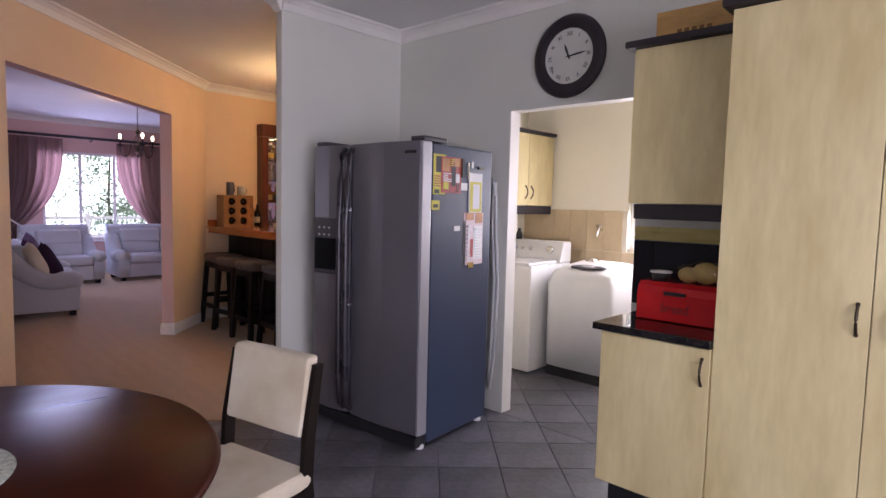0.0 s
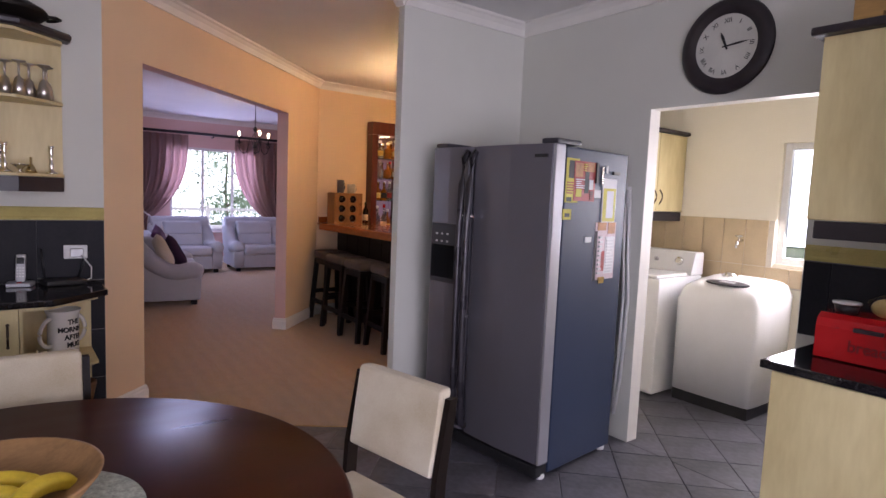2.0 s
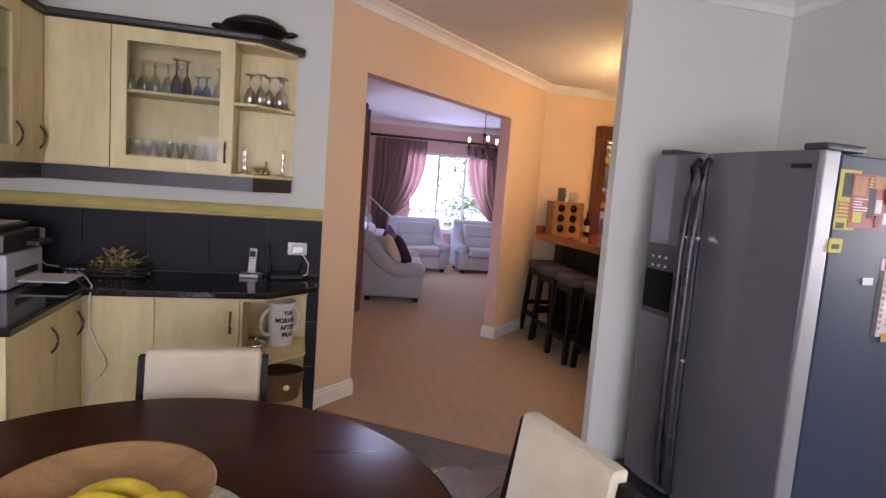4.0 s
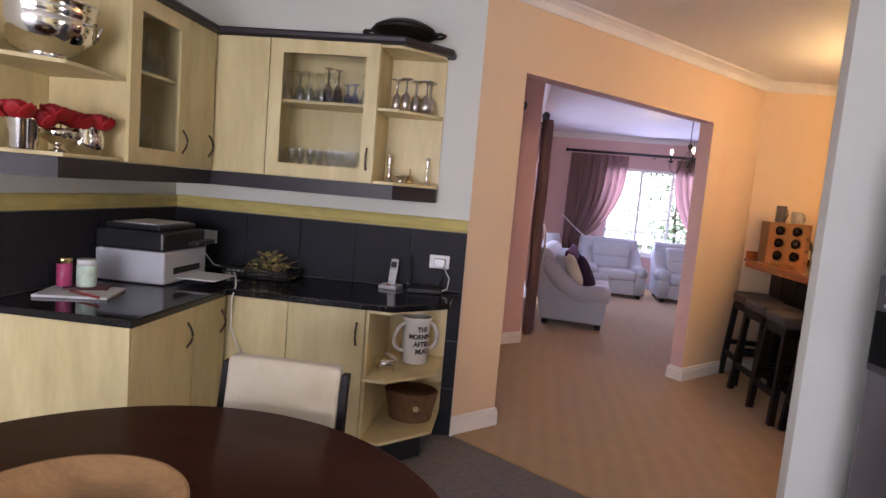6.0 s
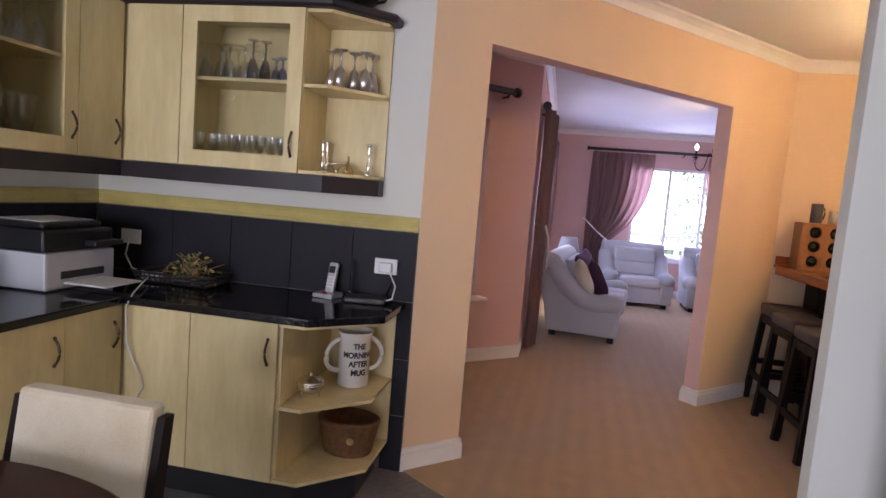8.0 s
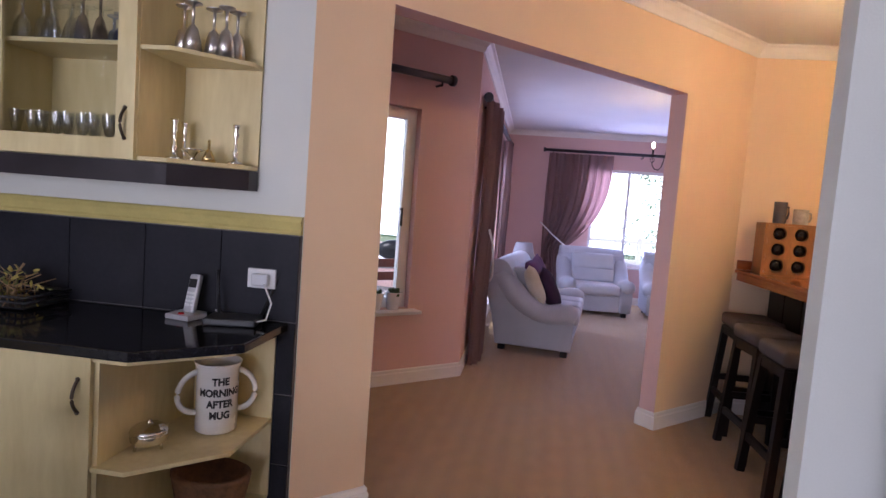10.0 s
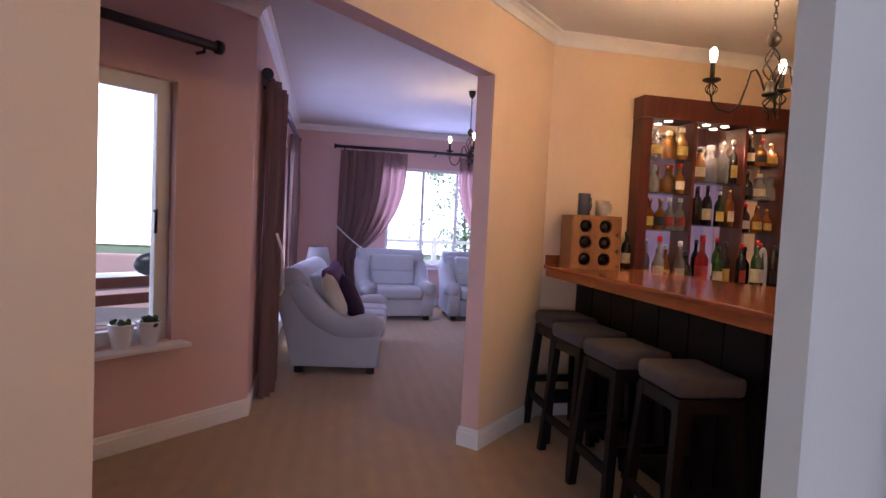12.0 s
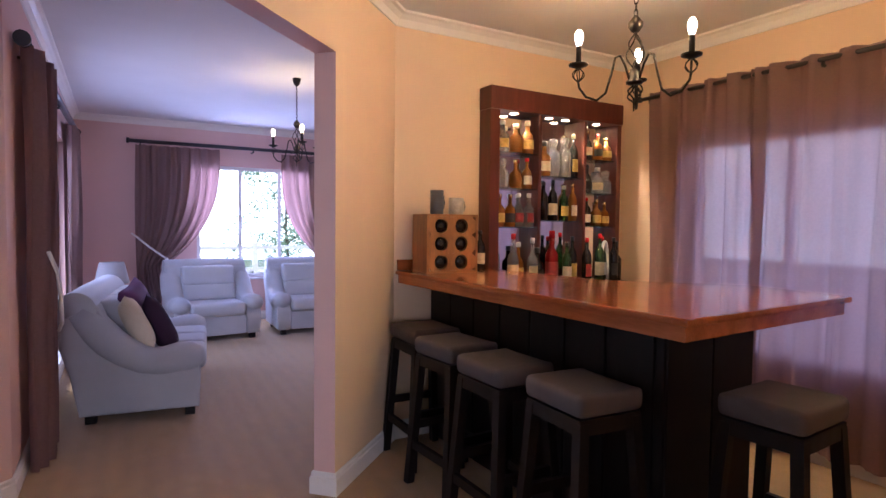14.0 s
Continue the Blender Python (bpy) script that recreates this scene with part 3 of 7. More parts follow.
u = thing("larder_cupboard", EB, "tall pale maple larder cupboard with two doors", "cupboard")
bm = bmesh.new()
box(bm, -0.93, -0.645, 0.1, 0.62, -0.005, 2.225)
part("body", bm, MAPLE, u)
slab_door(u, -0.93, 0.13, -0.415, 2.225, -0.648, -0.455, 1.065)
slab_door(u, -0.415, 0.13, 0.10, 2.225, -0.648, -0.36, 1.055)
slab_door(u, 0.10, 0.13, 0.62, 2.225, -0.648, 0.15, 1.055)
bm = bmesh.new()
box(bm, -0.93, -0.59, 0.0, 0.60, -0.005, 0.098)
part("plinth", bm, BLACK_PLASTIC, u, "black recessed plinth")
bm = bmesh.new()
box(bm, -0.965, -0.70, 2.228, 0.64, -0.005, 2.264, 0.012)
part("crown", bm, DARK_TRIM, u, "dark brown crown moulding")


# ---- kitchen: fridge ----
FRIDGE = pose(2.367, 3.393, 0, 0, 0, 5.5) @ Matrix.Diagonal((1.125, 0.95, 1.0125, 1))


def fridge():
    f = thing("fridge", FRIDGE, "steel grey side-by-side fridge freezer with ice dispenser", "fridge")
    # local: x into the depth, y negative along the front
    bm = bmesh.new()
    box(bm, 0.075, -1.0, 0.03, 0.615, 0.0, 1.755, 0.006)
    part("body", bm, FRIDGE_SIDE, f, "dark blue-grey lacquered cabinet")
    split = -0.372
    for y0, y1 in ((split + 0.004, -0.002), (-0.998, split - 0.004)):
        bm = bmesh.new()
        pts = [(0.068, y1), (0.02, y1), (0.004, y1 - 0.03), (-0.006, (y0 + y1) / 2), (0.004, y0 + 0.03), (0.02, y0), (0.068, y0)]
        prism(bm, pts[::-1], 0.085, 1.765, 0.004)
        d = part("door", bm, FRIDGE_STEEL, f, "brushed steel door")
        if y1 > -0.1:
            bm = bmesh.new()
            box(bm, -0.012, -0.275, 0.955, 0.004, -0.04, 1.315, 0.008)
            part("dispenser", bm, GREY_PLASTIC, d, "grey water and ice dispenser panel")
            # Raised matt black plate; the hollow's darkness is only its colour.
            bm = bmesh.new()
            box(bm, -0.016, -0.262, 0.985, -0.008, -0.053, 1.185, 0.004)
            part("recess", bm, MATT_BLACK, d, "matt black plate for the dispenser's dark hollow")
            for j in range(3):
                for k in range(2):
                    bm = bmesh.new()
                    box(bm, -0.0155, -0.105 - j * 0.05, 1.20 + k * 0.045, -0.009, -0.09 - j * 0.05, 1.212 + k * 0.045)
                    part("button", bm, GREY_SILVER, d)
        else:
            bm = bmesh.new()
            box(bm, -0.008, -0.945, 1.695, 0.0, -0.86, 1.712)
            part("badge", bm, BLACK_PLASTIC, d, "small dark badge")
            bm = bmesh.new()
            box(bm, -0.004, -0.999, 0.09, 0.07, -0.982, 1.762, 0.006)
            part("edge_trim", bm, TRIM_STEEL, d, "pale steel edge strip")
    for y in (split + 0.032, split - 0.032):
        bm = bmesh.new()
        tube(bm, [(0.0, y, 1.735), (-0.028, y, 1.70), (-0.04, y, 1.55), (-0.045, y, 1.30), (-0.045, y, 0.70), (-0.04, y, 0.35), (-0.028, y, 0.16), (0.0, y, 0.125)], 0.019, 10)
        h = part("handle", bm, HANDLE_GREY, f, "long bowed dark grey handle")
        for z in (1.37, 0.79):
            bm = bmesh.new()
            tube(bm, [(-0.03, y - 0.022, z), (-0.03, y + 0.022, z)], 0.011, 8)
            part("clip", bm, CHROME, h, "chrome handle clip")
    for y in (-0.93, -0.07):
        bm = bmesh.new()
        box(bm, 0.02, y - 0.055, 1.767, 0.21, y + 0.055, 1.795, 0.01)
        part("hinge_cover", bm, GREY_PLASTIC, f, "dark grey hinge cover")
    bm = bmesh.new()
    box(bm, -0.012, -0.99, 0.016, 0.074, -0.01, 0.078, 0.008)
    part("kick_plate", bm, BLACK_PLASTIC, f, "dark kick plate")
    for x, y in ((0.045, -0.972), (0.045, -0.03), (0.57, -0.972), (0.57, -0.03)):
        bm = bmesh.new()
        turned(bm, [(0.022, 0.0), (0.026, 0.012), (0.022, 0.03)], 14, Matrix.Translation((x, y, 0)))
        part("foot", bm, WHITE_PLASTIC, f)
    return f


fridge()
FS = pose(2.458, 2.447, 0, 0, 0, 5.5) @ Matrix.Diagonal((1.09, 1, 1, 1)) @ Matrix.Translation((-2.475, 0, 0)) @ pose(0, 0, 0, 90, 0, 0)  # local x along the fridge side, local y = up


def sheet(name, x0, z0, x1, z1, mat, label, category, thick=0.0015, lift=0.0, lines=None, group="papers on the fridge"):
    """A paper or magnet on the fridge's side."""
    t = thing(name, FS @ Matrix.Translation((x0, z0, lift)), label, category, group)
    bm = bmesh.new()
    box(bm, 0, 0, 0, x1 - x0, z1 - z0, thick)
    part("sheet", bm, mat, t)
    for k, (a, b, c, d, col) in enumerate(lines or ()):
        bm = bmesh.new()
        w, h = x1 - x0, z1 - z0
        box(bm, a * w, b * h, thick, c * w, d * h, thick + 0.0005 * (k + 1))
        part("print", bm, col, t)
    return t


def text_lines(x0, x1, y0, y1, n, col, seed):
    """Rows of illegible print as fractions of a sheet."""
    r = random.Random(seed)
    step = (y1 - y0) / n
    return [(x0, y0 + i * step, x0 + (x1 - x0) * r.uniform(0.5, 1.0), y0 + (i + 0.45) * step, col) for i in range(n)]


PAPER = material("paper", (0.66, 0.66, 0.67), 0.7, vary=0.04)
YELLOW = material("yellow_card", (0.52, 0.46, 0.06), 0.6, vary=0.08)
REDCARD = material("red_card", (0.32, 0.04, 0.035), 0.5, vary=0.25, scale=30)
ORANGE = material("orange_print", (0.42, 0.20, 0.08), 0.6, vary=0.3, scale=40)
PINKCARD = material("pink_card", (0.58, 0.46, 0.49), 0.6, vary=0.15, scale=25)
INK = material("black_ink", (0.02, 0.02, 0.02), 0.6)
sheet("menu", 2.555, 1.49, 2.66, 1.72, YELLOW, "yellow menu card held by magnets", "paper", lines=[(0.2, 0.55, 0.75, 0.95, INK), (0.1, 0.02, 0.5, 0.12, INK)] + text_lines(0.1, 0.9, 0.2, 0.5, 5, REDCARD, 1))
sheet("leaflet", 2.62, 1.50, 2.80, 1.71, REDCARD, "red printed leaflet held by magnets", "paper", lift=0.002, lines=[(0.05, 0.6, 0.4, 0.95, ORANGE), (0.5, 0.2, 0.7, 0.75, INK), (0.6, 0.75, 0.95, 0.98, ORANGE), (0.72, 0.3, 0.9, 0.55, PAPER), (0.1, 0.1, 0.35, 0.3, YELLOW)] + text_lines(0.08, 0.5, 0.32, 0.58, 5, PAPER, 2) + text_lines(0.74, 0.95, 0.05, 0.28, 4, INK, 3) + text_lines(0.42, 0.6, 0.76, 0.97, 4, YELLOW, 4))
sheet("note", 2.875, 1.385, 3.005, 1.63, PAPER, "white notepad with a yellow margin", "notepad", 0.006, lines=[(0.05, 0.02, 0.95, 0.78, YELLOW), (0.3, 0.1, 0.8, 0.72, PAPER)])
sheet("poster", 2.835, 1.06, 3.03, 1.385, PINKCARD, "pink and white printed calendar sheet", "paper", lines=[(0.0, 0.0, 0.12, 0.85, INK), (0.35, 0.15, 0.55, 0.5, REDCARD), (0.6, 0.8, 0.95, 1.0, ORANGE), (0.5, 0.1, 0.95, 0.75, PAPER), (0.1, 0.86, 0.5, 1.0, ORANGE)] + text_lines(0.55, 0.92, 0.12, 0.72, 11, GREY_SILVER, 5) + text_lines(0.16, 0.33, 0.1, 0.8, 9, GREY_SILVER, 6))
sheet("magnet", 2.545, 1.40, 2.61, 1.455, YELLOW, "small yellow magnet on the fridge side", "magnet", 0.004, lines=[(0.2, 0.25, 0.8, 0.6, INK)], group="fridge magnets")
sheet("magnet", 2.745, 1.275, 2.80, 1.305, PAPER, "small white magnet on the fridge side", "magnet", 0.004, group="fridge magnets")
sheet("magnet", 2.80, 1.52, 2.86, 1.565, PAPER, "small white magnet on the fridge side", "magnet", 0.004, group="fridge magnets")
sheet("magnet", 2.88, 1.04, 2.93, 1.075, BRASS, "small brass coloured magnet", "magnet", 0.008, 0.003, group="fridge magnets")
sheet("magnet", 2.80, 1.60, 2.82, 1.71, INK, "dark metal figure magnet", "magnet", 0.012, group="fridge magnets")
sheet("magnet", 2.85, 1.59, 2.865, 1.69, CHROME, "chrome bottle opener magnet", "magnet", 0.012, group="fridge magnets")
sheet("magnet", 2.96, 1.655, 3.02, 1.672, INK, "dark pen clip magnet", "magnet", 0.012, group="fridge magnets")
sheet("magnet", 2.90, 1.66, 2.915, 1.70, PAPER, "small white magnet on the fridge side", "magnet", 0.004, group="fridge magnets")

bm = bmesh.new()
tube(bm, [(3.302, 2.60, 1.60), (3.297, 2.585, 1.40), (3.297, 2.57, 1.15), (3.297, 2.555, 0.9), (3.297, 2.56, 0.6), (3.297, 2.57, 0.4), (3.297, 2.60, 0.16)], 0.012, 8)
tube(bm, [(3.285, 2.615, 1.62), (3.285, 2.60, 1.3), (3.285, 2.58, 0.95), (3.29, 2.585, 0.55), (3.29, 2.61, 0.2)], 0.01, 8)
solid("hose", bm, WHITE_PLASTIC, ID, "pale hose hanging on the wall behind the fridge", "hose")
bm = bmesh.new()
tube(bm, [(3.312, 2.62, 1.49), (3.26, 2.58, 1.53), (3.22, 2.545, 1.585)], 0.012, 8)
solid("wall_hook", bm, WHITE_PLASTIC, ID, "pale slanting hook on the wall", "hook")


# ---- kitchen: clock ----
def wall_clock():
    c = thing("wall_clock", Matrix.Translation((3.315, 2.068, 2.348)) @ pose(0, 0, 0, 90, 0, -90), "round wall clock, dark brown rim, roman numerals", "clock")
    bm = bmesh.new()
    turned(bm, [(0.165, 0.004), (0.245, 0.004), (0.25, 0.014), (0.238, 0.028), (0.215, 0.036), (0.19, 0.034), (0.175, 0.022), (0.165, 0.018)], 56, cap=False)
    part("rim", bm, DARK_TRIM, c, smooth=True)
    bm = bmesh.new()
    turned(bm, [(0.172, 0.003), (0.172, 0.012)], 48)
    part("face", bm, material("clock_face", (0.66, 0.65, 0.60), 0.6, vary=0.08, scale=8), c, "cream paper face")
    for i, n in enumerate(("XII", "I", "II", "III", "IIII", "V", "VI", "VII", "VIII", "IX", "X", "XI")):
        a = -math.tau * i / 12
        lettering(n, 0.034, INK, c, Matrix.Rotation(a, 4, "Z") @ Matrix.Translation((0, 0.133, 0.0135)), name="numeral")
    for ang, ln, w in ((-math.radians(337), 0.085, 0.008), (-math.radians(84), 0.125, 0.006)):
        bm = bmesh.new()
        prism(bm, [(-w / 2, -0.02), (w / 2, -0.02), (w, ln * 0.6), (0, ln), (-w, ln * 0.6)], 0.016, 0.0175)
        part("hand", bm, INK, c, at=Matrix.Rotation(ang, 4, "Z"))
    bm = bmesh.new()
    turned(bm, [(0.007, 0.012), (0.007, 0.021)], 12)
    part("hub", bm, INK, c)


wall_clock()


# ---- kitchen: table and chairs ----
def round_table():
    t = thing("dining_table", pose(0.205, 1.985, 0), "round polished mahogany pedestal dining table", "table")
    bm = bmesh.new()
    turned(bm, [(0.0, 0.715), (0.755, 0.715), (0.772, 0.722), (0.778, 0.733), (0.772, 0.744), (0.762, 0.75), (0.0, 0.75)], 96)
    part("tabletop", bm, MAHOGANY, t)
    bm = bmesh.new()
    turned(bm, [(0.62, 0.65), (0.65, 0.65), (0.65, 0.714), (0.62, 0.714)], 64, cap=False)
    part("apron", bm, MAHOGANY, t)
    bm = bmesh.new()
    turned(bm, [(0.10, 0.16), (0.12, 0.2), (0.07, 0.28), (0.06, 0.42), (0.085, 0.55), (0.075, 0.62), (0.2, 0.68), (0.2, 0.712)], 32)
    part("pedestal", bm, MAHOGANY, t, smooth=True)
    for i in range(4):
        bm = bmesh.new()
        tube(bm, [(0.05, 0, 0.22), (0.18, 0, 0.2), (0.34, 0, 0.1), (0.44, 0, 0.035)], 0.04, 10, 0.03)
        part("leg", bm, MAHOGANY, t, at=pose(0, 0, 0, 0, 0, 45 + 90 * i))


round_table()


def dining_chair():
    """Faces local +y; its back panel stands at y 0."""
    c = thing("dining_chair", ID, "dark wooden dining chair with cream upholstered seat and back", "chair", "chairs round the table")
    for sx in (-1, 1):
        bm = bmesh.new()
        pts = [(0.005, 0.0), (0.02, 0.25), (0.045, 0.44), (0.035, 0.6), (-0.01, 0.855)]
        for (y0, z0), (y1, z1) in zip(pts, pts[1:]):
            w0, w1 = (0.024 if z < 0.7 else 0.018 for z in (z0, z1))
            vs = [bm.verts.new((sx * 0.212 + dx, y + dy, z)) for y, z, w in ((y0, z0, w0), (y1, z1, w1)) for dx, dy in ((-0.011, -w), (0.011, -w), (0.011, w), (-0.011, w))]
            for k in range(4):
                bm.faces.new((vs[k], vs[(k + 1) % 4], vs[4 + (k + 1) % 4], vs[4 + k]))
            bm.faces.new(vs[:4]), bm.faces.new(vs[4:])
        part("back_post", bm, DARKWOOD, c)
    bm = bmesh.new()
    box(bm, -0.198, -0.025, 0.60, 0.198, 0.032, 0.882, 0.018, 3)
    for v in bm.verts:
        v.co.y += 0.035 - 0.155 * (v.co.z - 0.60) - 0.25 * (0.04 - v.co.x * v.co.x)
    part("backrest", bm, CREAM_CLOTH, c, "cream upholstered back pad", smooth=False)
    bm = bmesh.new()
    box(bm, -0.225, 0.02, 0.415, 0.225, 0.46, 0.485, 0.028, 3)
    part("seat", bm, CREAM_CLOTH, c, "cream upholstered seat pad")
    bm = bmesh.new()
    for a in ((-0.2, 0.03, 0.2, 0.055), (-0.2, 0.42, 0.2, 0.445), (-0.215, 0.055, -0.19, 0.42), (0.19, 0.055, 0.215, 0.42)):
        box(bm, a[0], a[1], 0.355, a[2], a[3], 0.414)
    part("seat_frame", bm, DARKWOOD, c)
    for sx in (-1, 1):
        bm = bmesh.new()
        tube(bm, [(sx * 0.2, 0.44, 0.0), (sx * 0.2, 0.425, 0.41)], 0.014, 8, 0.021)
        part("front_leg", bm, DARKWOOD, c)
    return c


chair = dining_chair()
chair.matrix_world = pose(1.305, 2.05, 0, 0, 0, 102)
copy_thing(chair, pose(0.25, 2.885, 0, 0, 0, 180))


# ---- kitchen: floor and wall tiles ----
def floor_tiles():
    size, gap = 0.335, 0.0035
    regions = [[(-1.157, -2.9), (3.317, -2.9), (3.317, 3.60), (1.99, 3.60), (0.72, 4.489), (-1.157, 4.489)], [(3.317, 1.0), (4.95, 1.0), (4.95, 3.516), (3.317, 3.516)]]
    bm = bmesh.new()
    for r in regions:
        prism(bm, r, -0.0115, -0.004)
    bed = structure("floor_tiles", bm, GROUT, "dark grey slate floor tiles laid diagonally", "floor tiles")
    half = (size - gap) / 2
    square = [(-half, -half), (half, -half), (half, half), (-half, half)]
    whole = None
    ca = math.cos(math.pi / 4)
    todo = []
    for i in range(-16, 17):
        for j in range(-16, 17):
            u0, v0 = i * size + 0.11, j * size + 0.06
            cx, cy = 1.9 + (u0 - v0) * ca, 1.4 + (u0 + v0) * ca
            pts = [(cx + (a - b) * ca, cy + (a + b) * ca) for a, b in square]
            for r in regions:
                c = clip(pts, r)
                if len(c) >= 3:
                    area = abs(sum(p[0] * q[1] - q[0] * p[1] for p, q in zip(c, c[1:] + c[:1]))) / 2
                    if area > 0.0012:
                        todo.append((cx, cy, [(x - cx, y - cy) for x, y in c], area > 0.98 * (2 * half) ** 2))
    for cx, cy, c, full in todo:
        if full and whole:
            me = whole
        else:
            bm = bmesh.new()
            prism(bm, c, -0.0038, 0.003)
            bmesh.ops.bevel(bm, geom=[e for e in bm.edges if all(v.co.z > 0 for v in e.verts)], offset=0.0025, segments=1, affect="EDGES")
            me = finish("tile", bm, SLATE)
            if full:
                whole = me
        ob = new("tile", me)
        ob.parent = bed
        ob.location = (cx, cy, random.uniform(-0.0006, 0.0006))


def splash_tiles():
    bm = bmesh.new()
    box(bm, -1.157, 4.470, 0.0, 0.717, 4.488, 1.262)
    box(bm, -1.156, 2.9, 0.9, -1.138, 4.470, 1.262)
    bed = structure("wall_tiles", bm, GROUT, "dark slate splashback tiles above the worktop", "wall tiles")
    xs = [0.717, 0.38, 0.04, -0.31, -0.66, -1.135]
    for a, b in zip(xs[1:], xs):
        rows = ((0.905, 1.26),) if b < 0.7 else ((0.905, 1.26), (0.60, 0.902), (0.30, 0.597), (0.0, 0.297))
        for z0, z1 in rows:
            bm = bmesh.new()
            box(bm, (a if b < 0.7 or z0 > 0.9 else 0.60) + 0.0015, 4.460, z0 + 0.0015, b - 0.0015, 4.470, z1 - 0.0015, 0.0015, 1)
            part("tile", bm, SPLASH, bed)
    ys = [4.45, 4.11, 3.77, 3.43, 3.09, 2.9]
    for a, b in zip(ys[1:], ys):
        bm = bmesh.new()
        box(bm, -1.138, a + 0.0015, 0.907, -1.128, b - 0.0015, 1.2585, 0.0015, 1)
        part("tile", bm, SPLASH, bed)
    bm = bmesh.new()
    box(bm, 3.299, 0.935, 0.903, 3.316, 1.588, 1.262)
    bed = structure("wall_tiles_small", bm, GROUT, "dark slate splashback behind the bread bin", "wall tiles")
    for a, b in ((0.935, 1.12), (1.12, 1.47), (1.47, 1.588)):
        bm = bmesh.new()
        box(bm, 3.289, a + 0.0015, 0.905, 3.299, b - 0.0015, 1.2585, 0.0015, 1)
        part("tile", bm, SPLASH, bed)


RAIL = [(0.0, 1.264), (0.022, 1.264), (0.024, 1.275), (0.018, 1.285), (0.022, 1.30), (0.028, 1.315), (0.022, 1.33), (0.014, 1.338), (0.0, 1.338)]
run_profile("dado_trim", [(0.717, 4.4875), (-1.156, 4.4875), (-1.156, 2.9)], RAIL, DADO, "mustard yellow moulded tile border", "border")
run_profile("dado_trim_small", [(3.3155, 0.935), (3.3155, 1.588)], RAIL, DADO, "mustard yellow moulded tile border", "border")


# ---- kitchen: things on the worktops and shelves ----
def printer():
    p = thing("printer", pose(-1.12, 3.73, 0.903), "white and black multifunction printer on the worktop", "printer")
    bm = bmesh.new()
    box(bm, 0, 0, 0.004, 0.38, 0.40, 0.17, 0.012)
    part("body", bm, material("printer_shell", (0.50, 0.51, 0.55), 0.4, vary=0.04), p, "pale grey lower body")
    bm = bmesh.new()
    box(bm, 0.0, 0.0, 0.172, 0.37, 0.40, 0.27, 0.014)
    part("scanner", bm, BLACK_PLASTIC, p, "black scanner unit")
    bm = bmesh.new()
    box(bm, 0.03, 0.03, 0.272, 0.33, 0.37, 0.30, 0.012)
    part("document_feeder", bm, BLACK_PLASTIC, p)
    bm = bmesh.new()
    box(bm, 0.372, 0.22, 0.19, 0.43, 0.40, 0.215, 0.006)
    part("control_panel", bm, BLACK_PLASTIC, p)
    bm = bmesh.new()
    box(bm, 0.374, 0.08, 0.05, 0.384, 0.33, 0.085, 0.003)
    part("output_slot", bm, BLACK_PLASTIC, p)
    bm = bmesh.new()
    box(bm, 0.386, 0.09, 0.03, 0.60, 0.32, 0.038, 0.002)
    part("paper_tray", bm, PAPER, p, "white paper lying in the tray")
    bm = bmesh.new()
    box(bm, 0.06, 0.05, 0.301, 0.30, 0.35, 0.304)
    part("sheet", bm, PAPER, p, "white paper on top")


printer()


def simple(name, build, mat, at, label, category, group="", smooth=False):
    bm = bmesh.new()
    build(bm)
    return solid(name, bm, mat, at, label, category, group, smooth)


TOP = 0.903
simple("notepad", lambda b: box(b, -0.15, -0.12, 0, 0.15, 0.12, 0.012, 0.002), PAPER, pose(-0.93, 3.40, TOP, 0, 0, 18), "thick white notepad lying on the worktop", "notepad")
simple("notebook", lambda b: box(b, -0.09, -0.06, 0, 0.09, 0.06, 0.008, 0.002), material("maroon_cover", (0.12, 0.03, 0.05), 0.5), pose(-0.95, 3.47, TOP + 0.013, 0, 0, 25), "dark notebook lying on the papers", "notebook")
simple("pen", lambda b: tube(b, [(-0.1, 0, 0.006), (0.1, 0, 0.006)], 0.006), REDCARD, pose(-0.85, 3.32, TOP + 0.013, 0, 0, -20), "red pen lying on white papers", "pen")


def jar(at, color, lid, r, h, label):
    j = thing("jar", at, label, "jar", "jars on the worktop")
    bm = bmesh.new()
    turned(bm, [(r * 0.9, 0), (r, 0.006), (r, h * 0.78), (r * 0.85, h * 0.82)], 24)
    part("body", bm, material("jar_plastic", color, 0.35, vary=0.25, scale=25), j)
    bm = bmesh.new()
    turned(bm, [(r * 0.98, h * 0.82), (r * 0.98, h), (r * 0.9, h + 0.003)], 24)
    part("lid", bm, lid, j, "screw lid")


jar(pose(-1.03, 3.42, TOP + 0.022), (0.45, 0.06, 0.16), BRASS, 0.032, 0.13, "pink jar with gold lid")
jar(pose(-0.95, 3.46, TOP + 0.022), (0.55, 0.68, 0.58), WHITE_PLASTIC, 0.042, 0.125, "white and green tub with white lid")


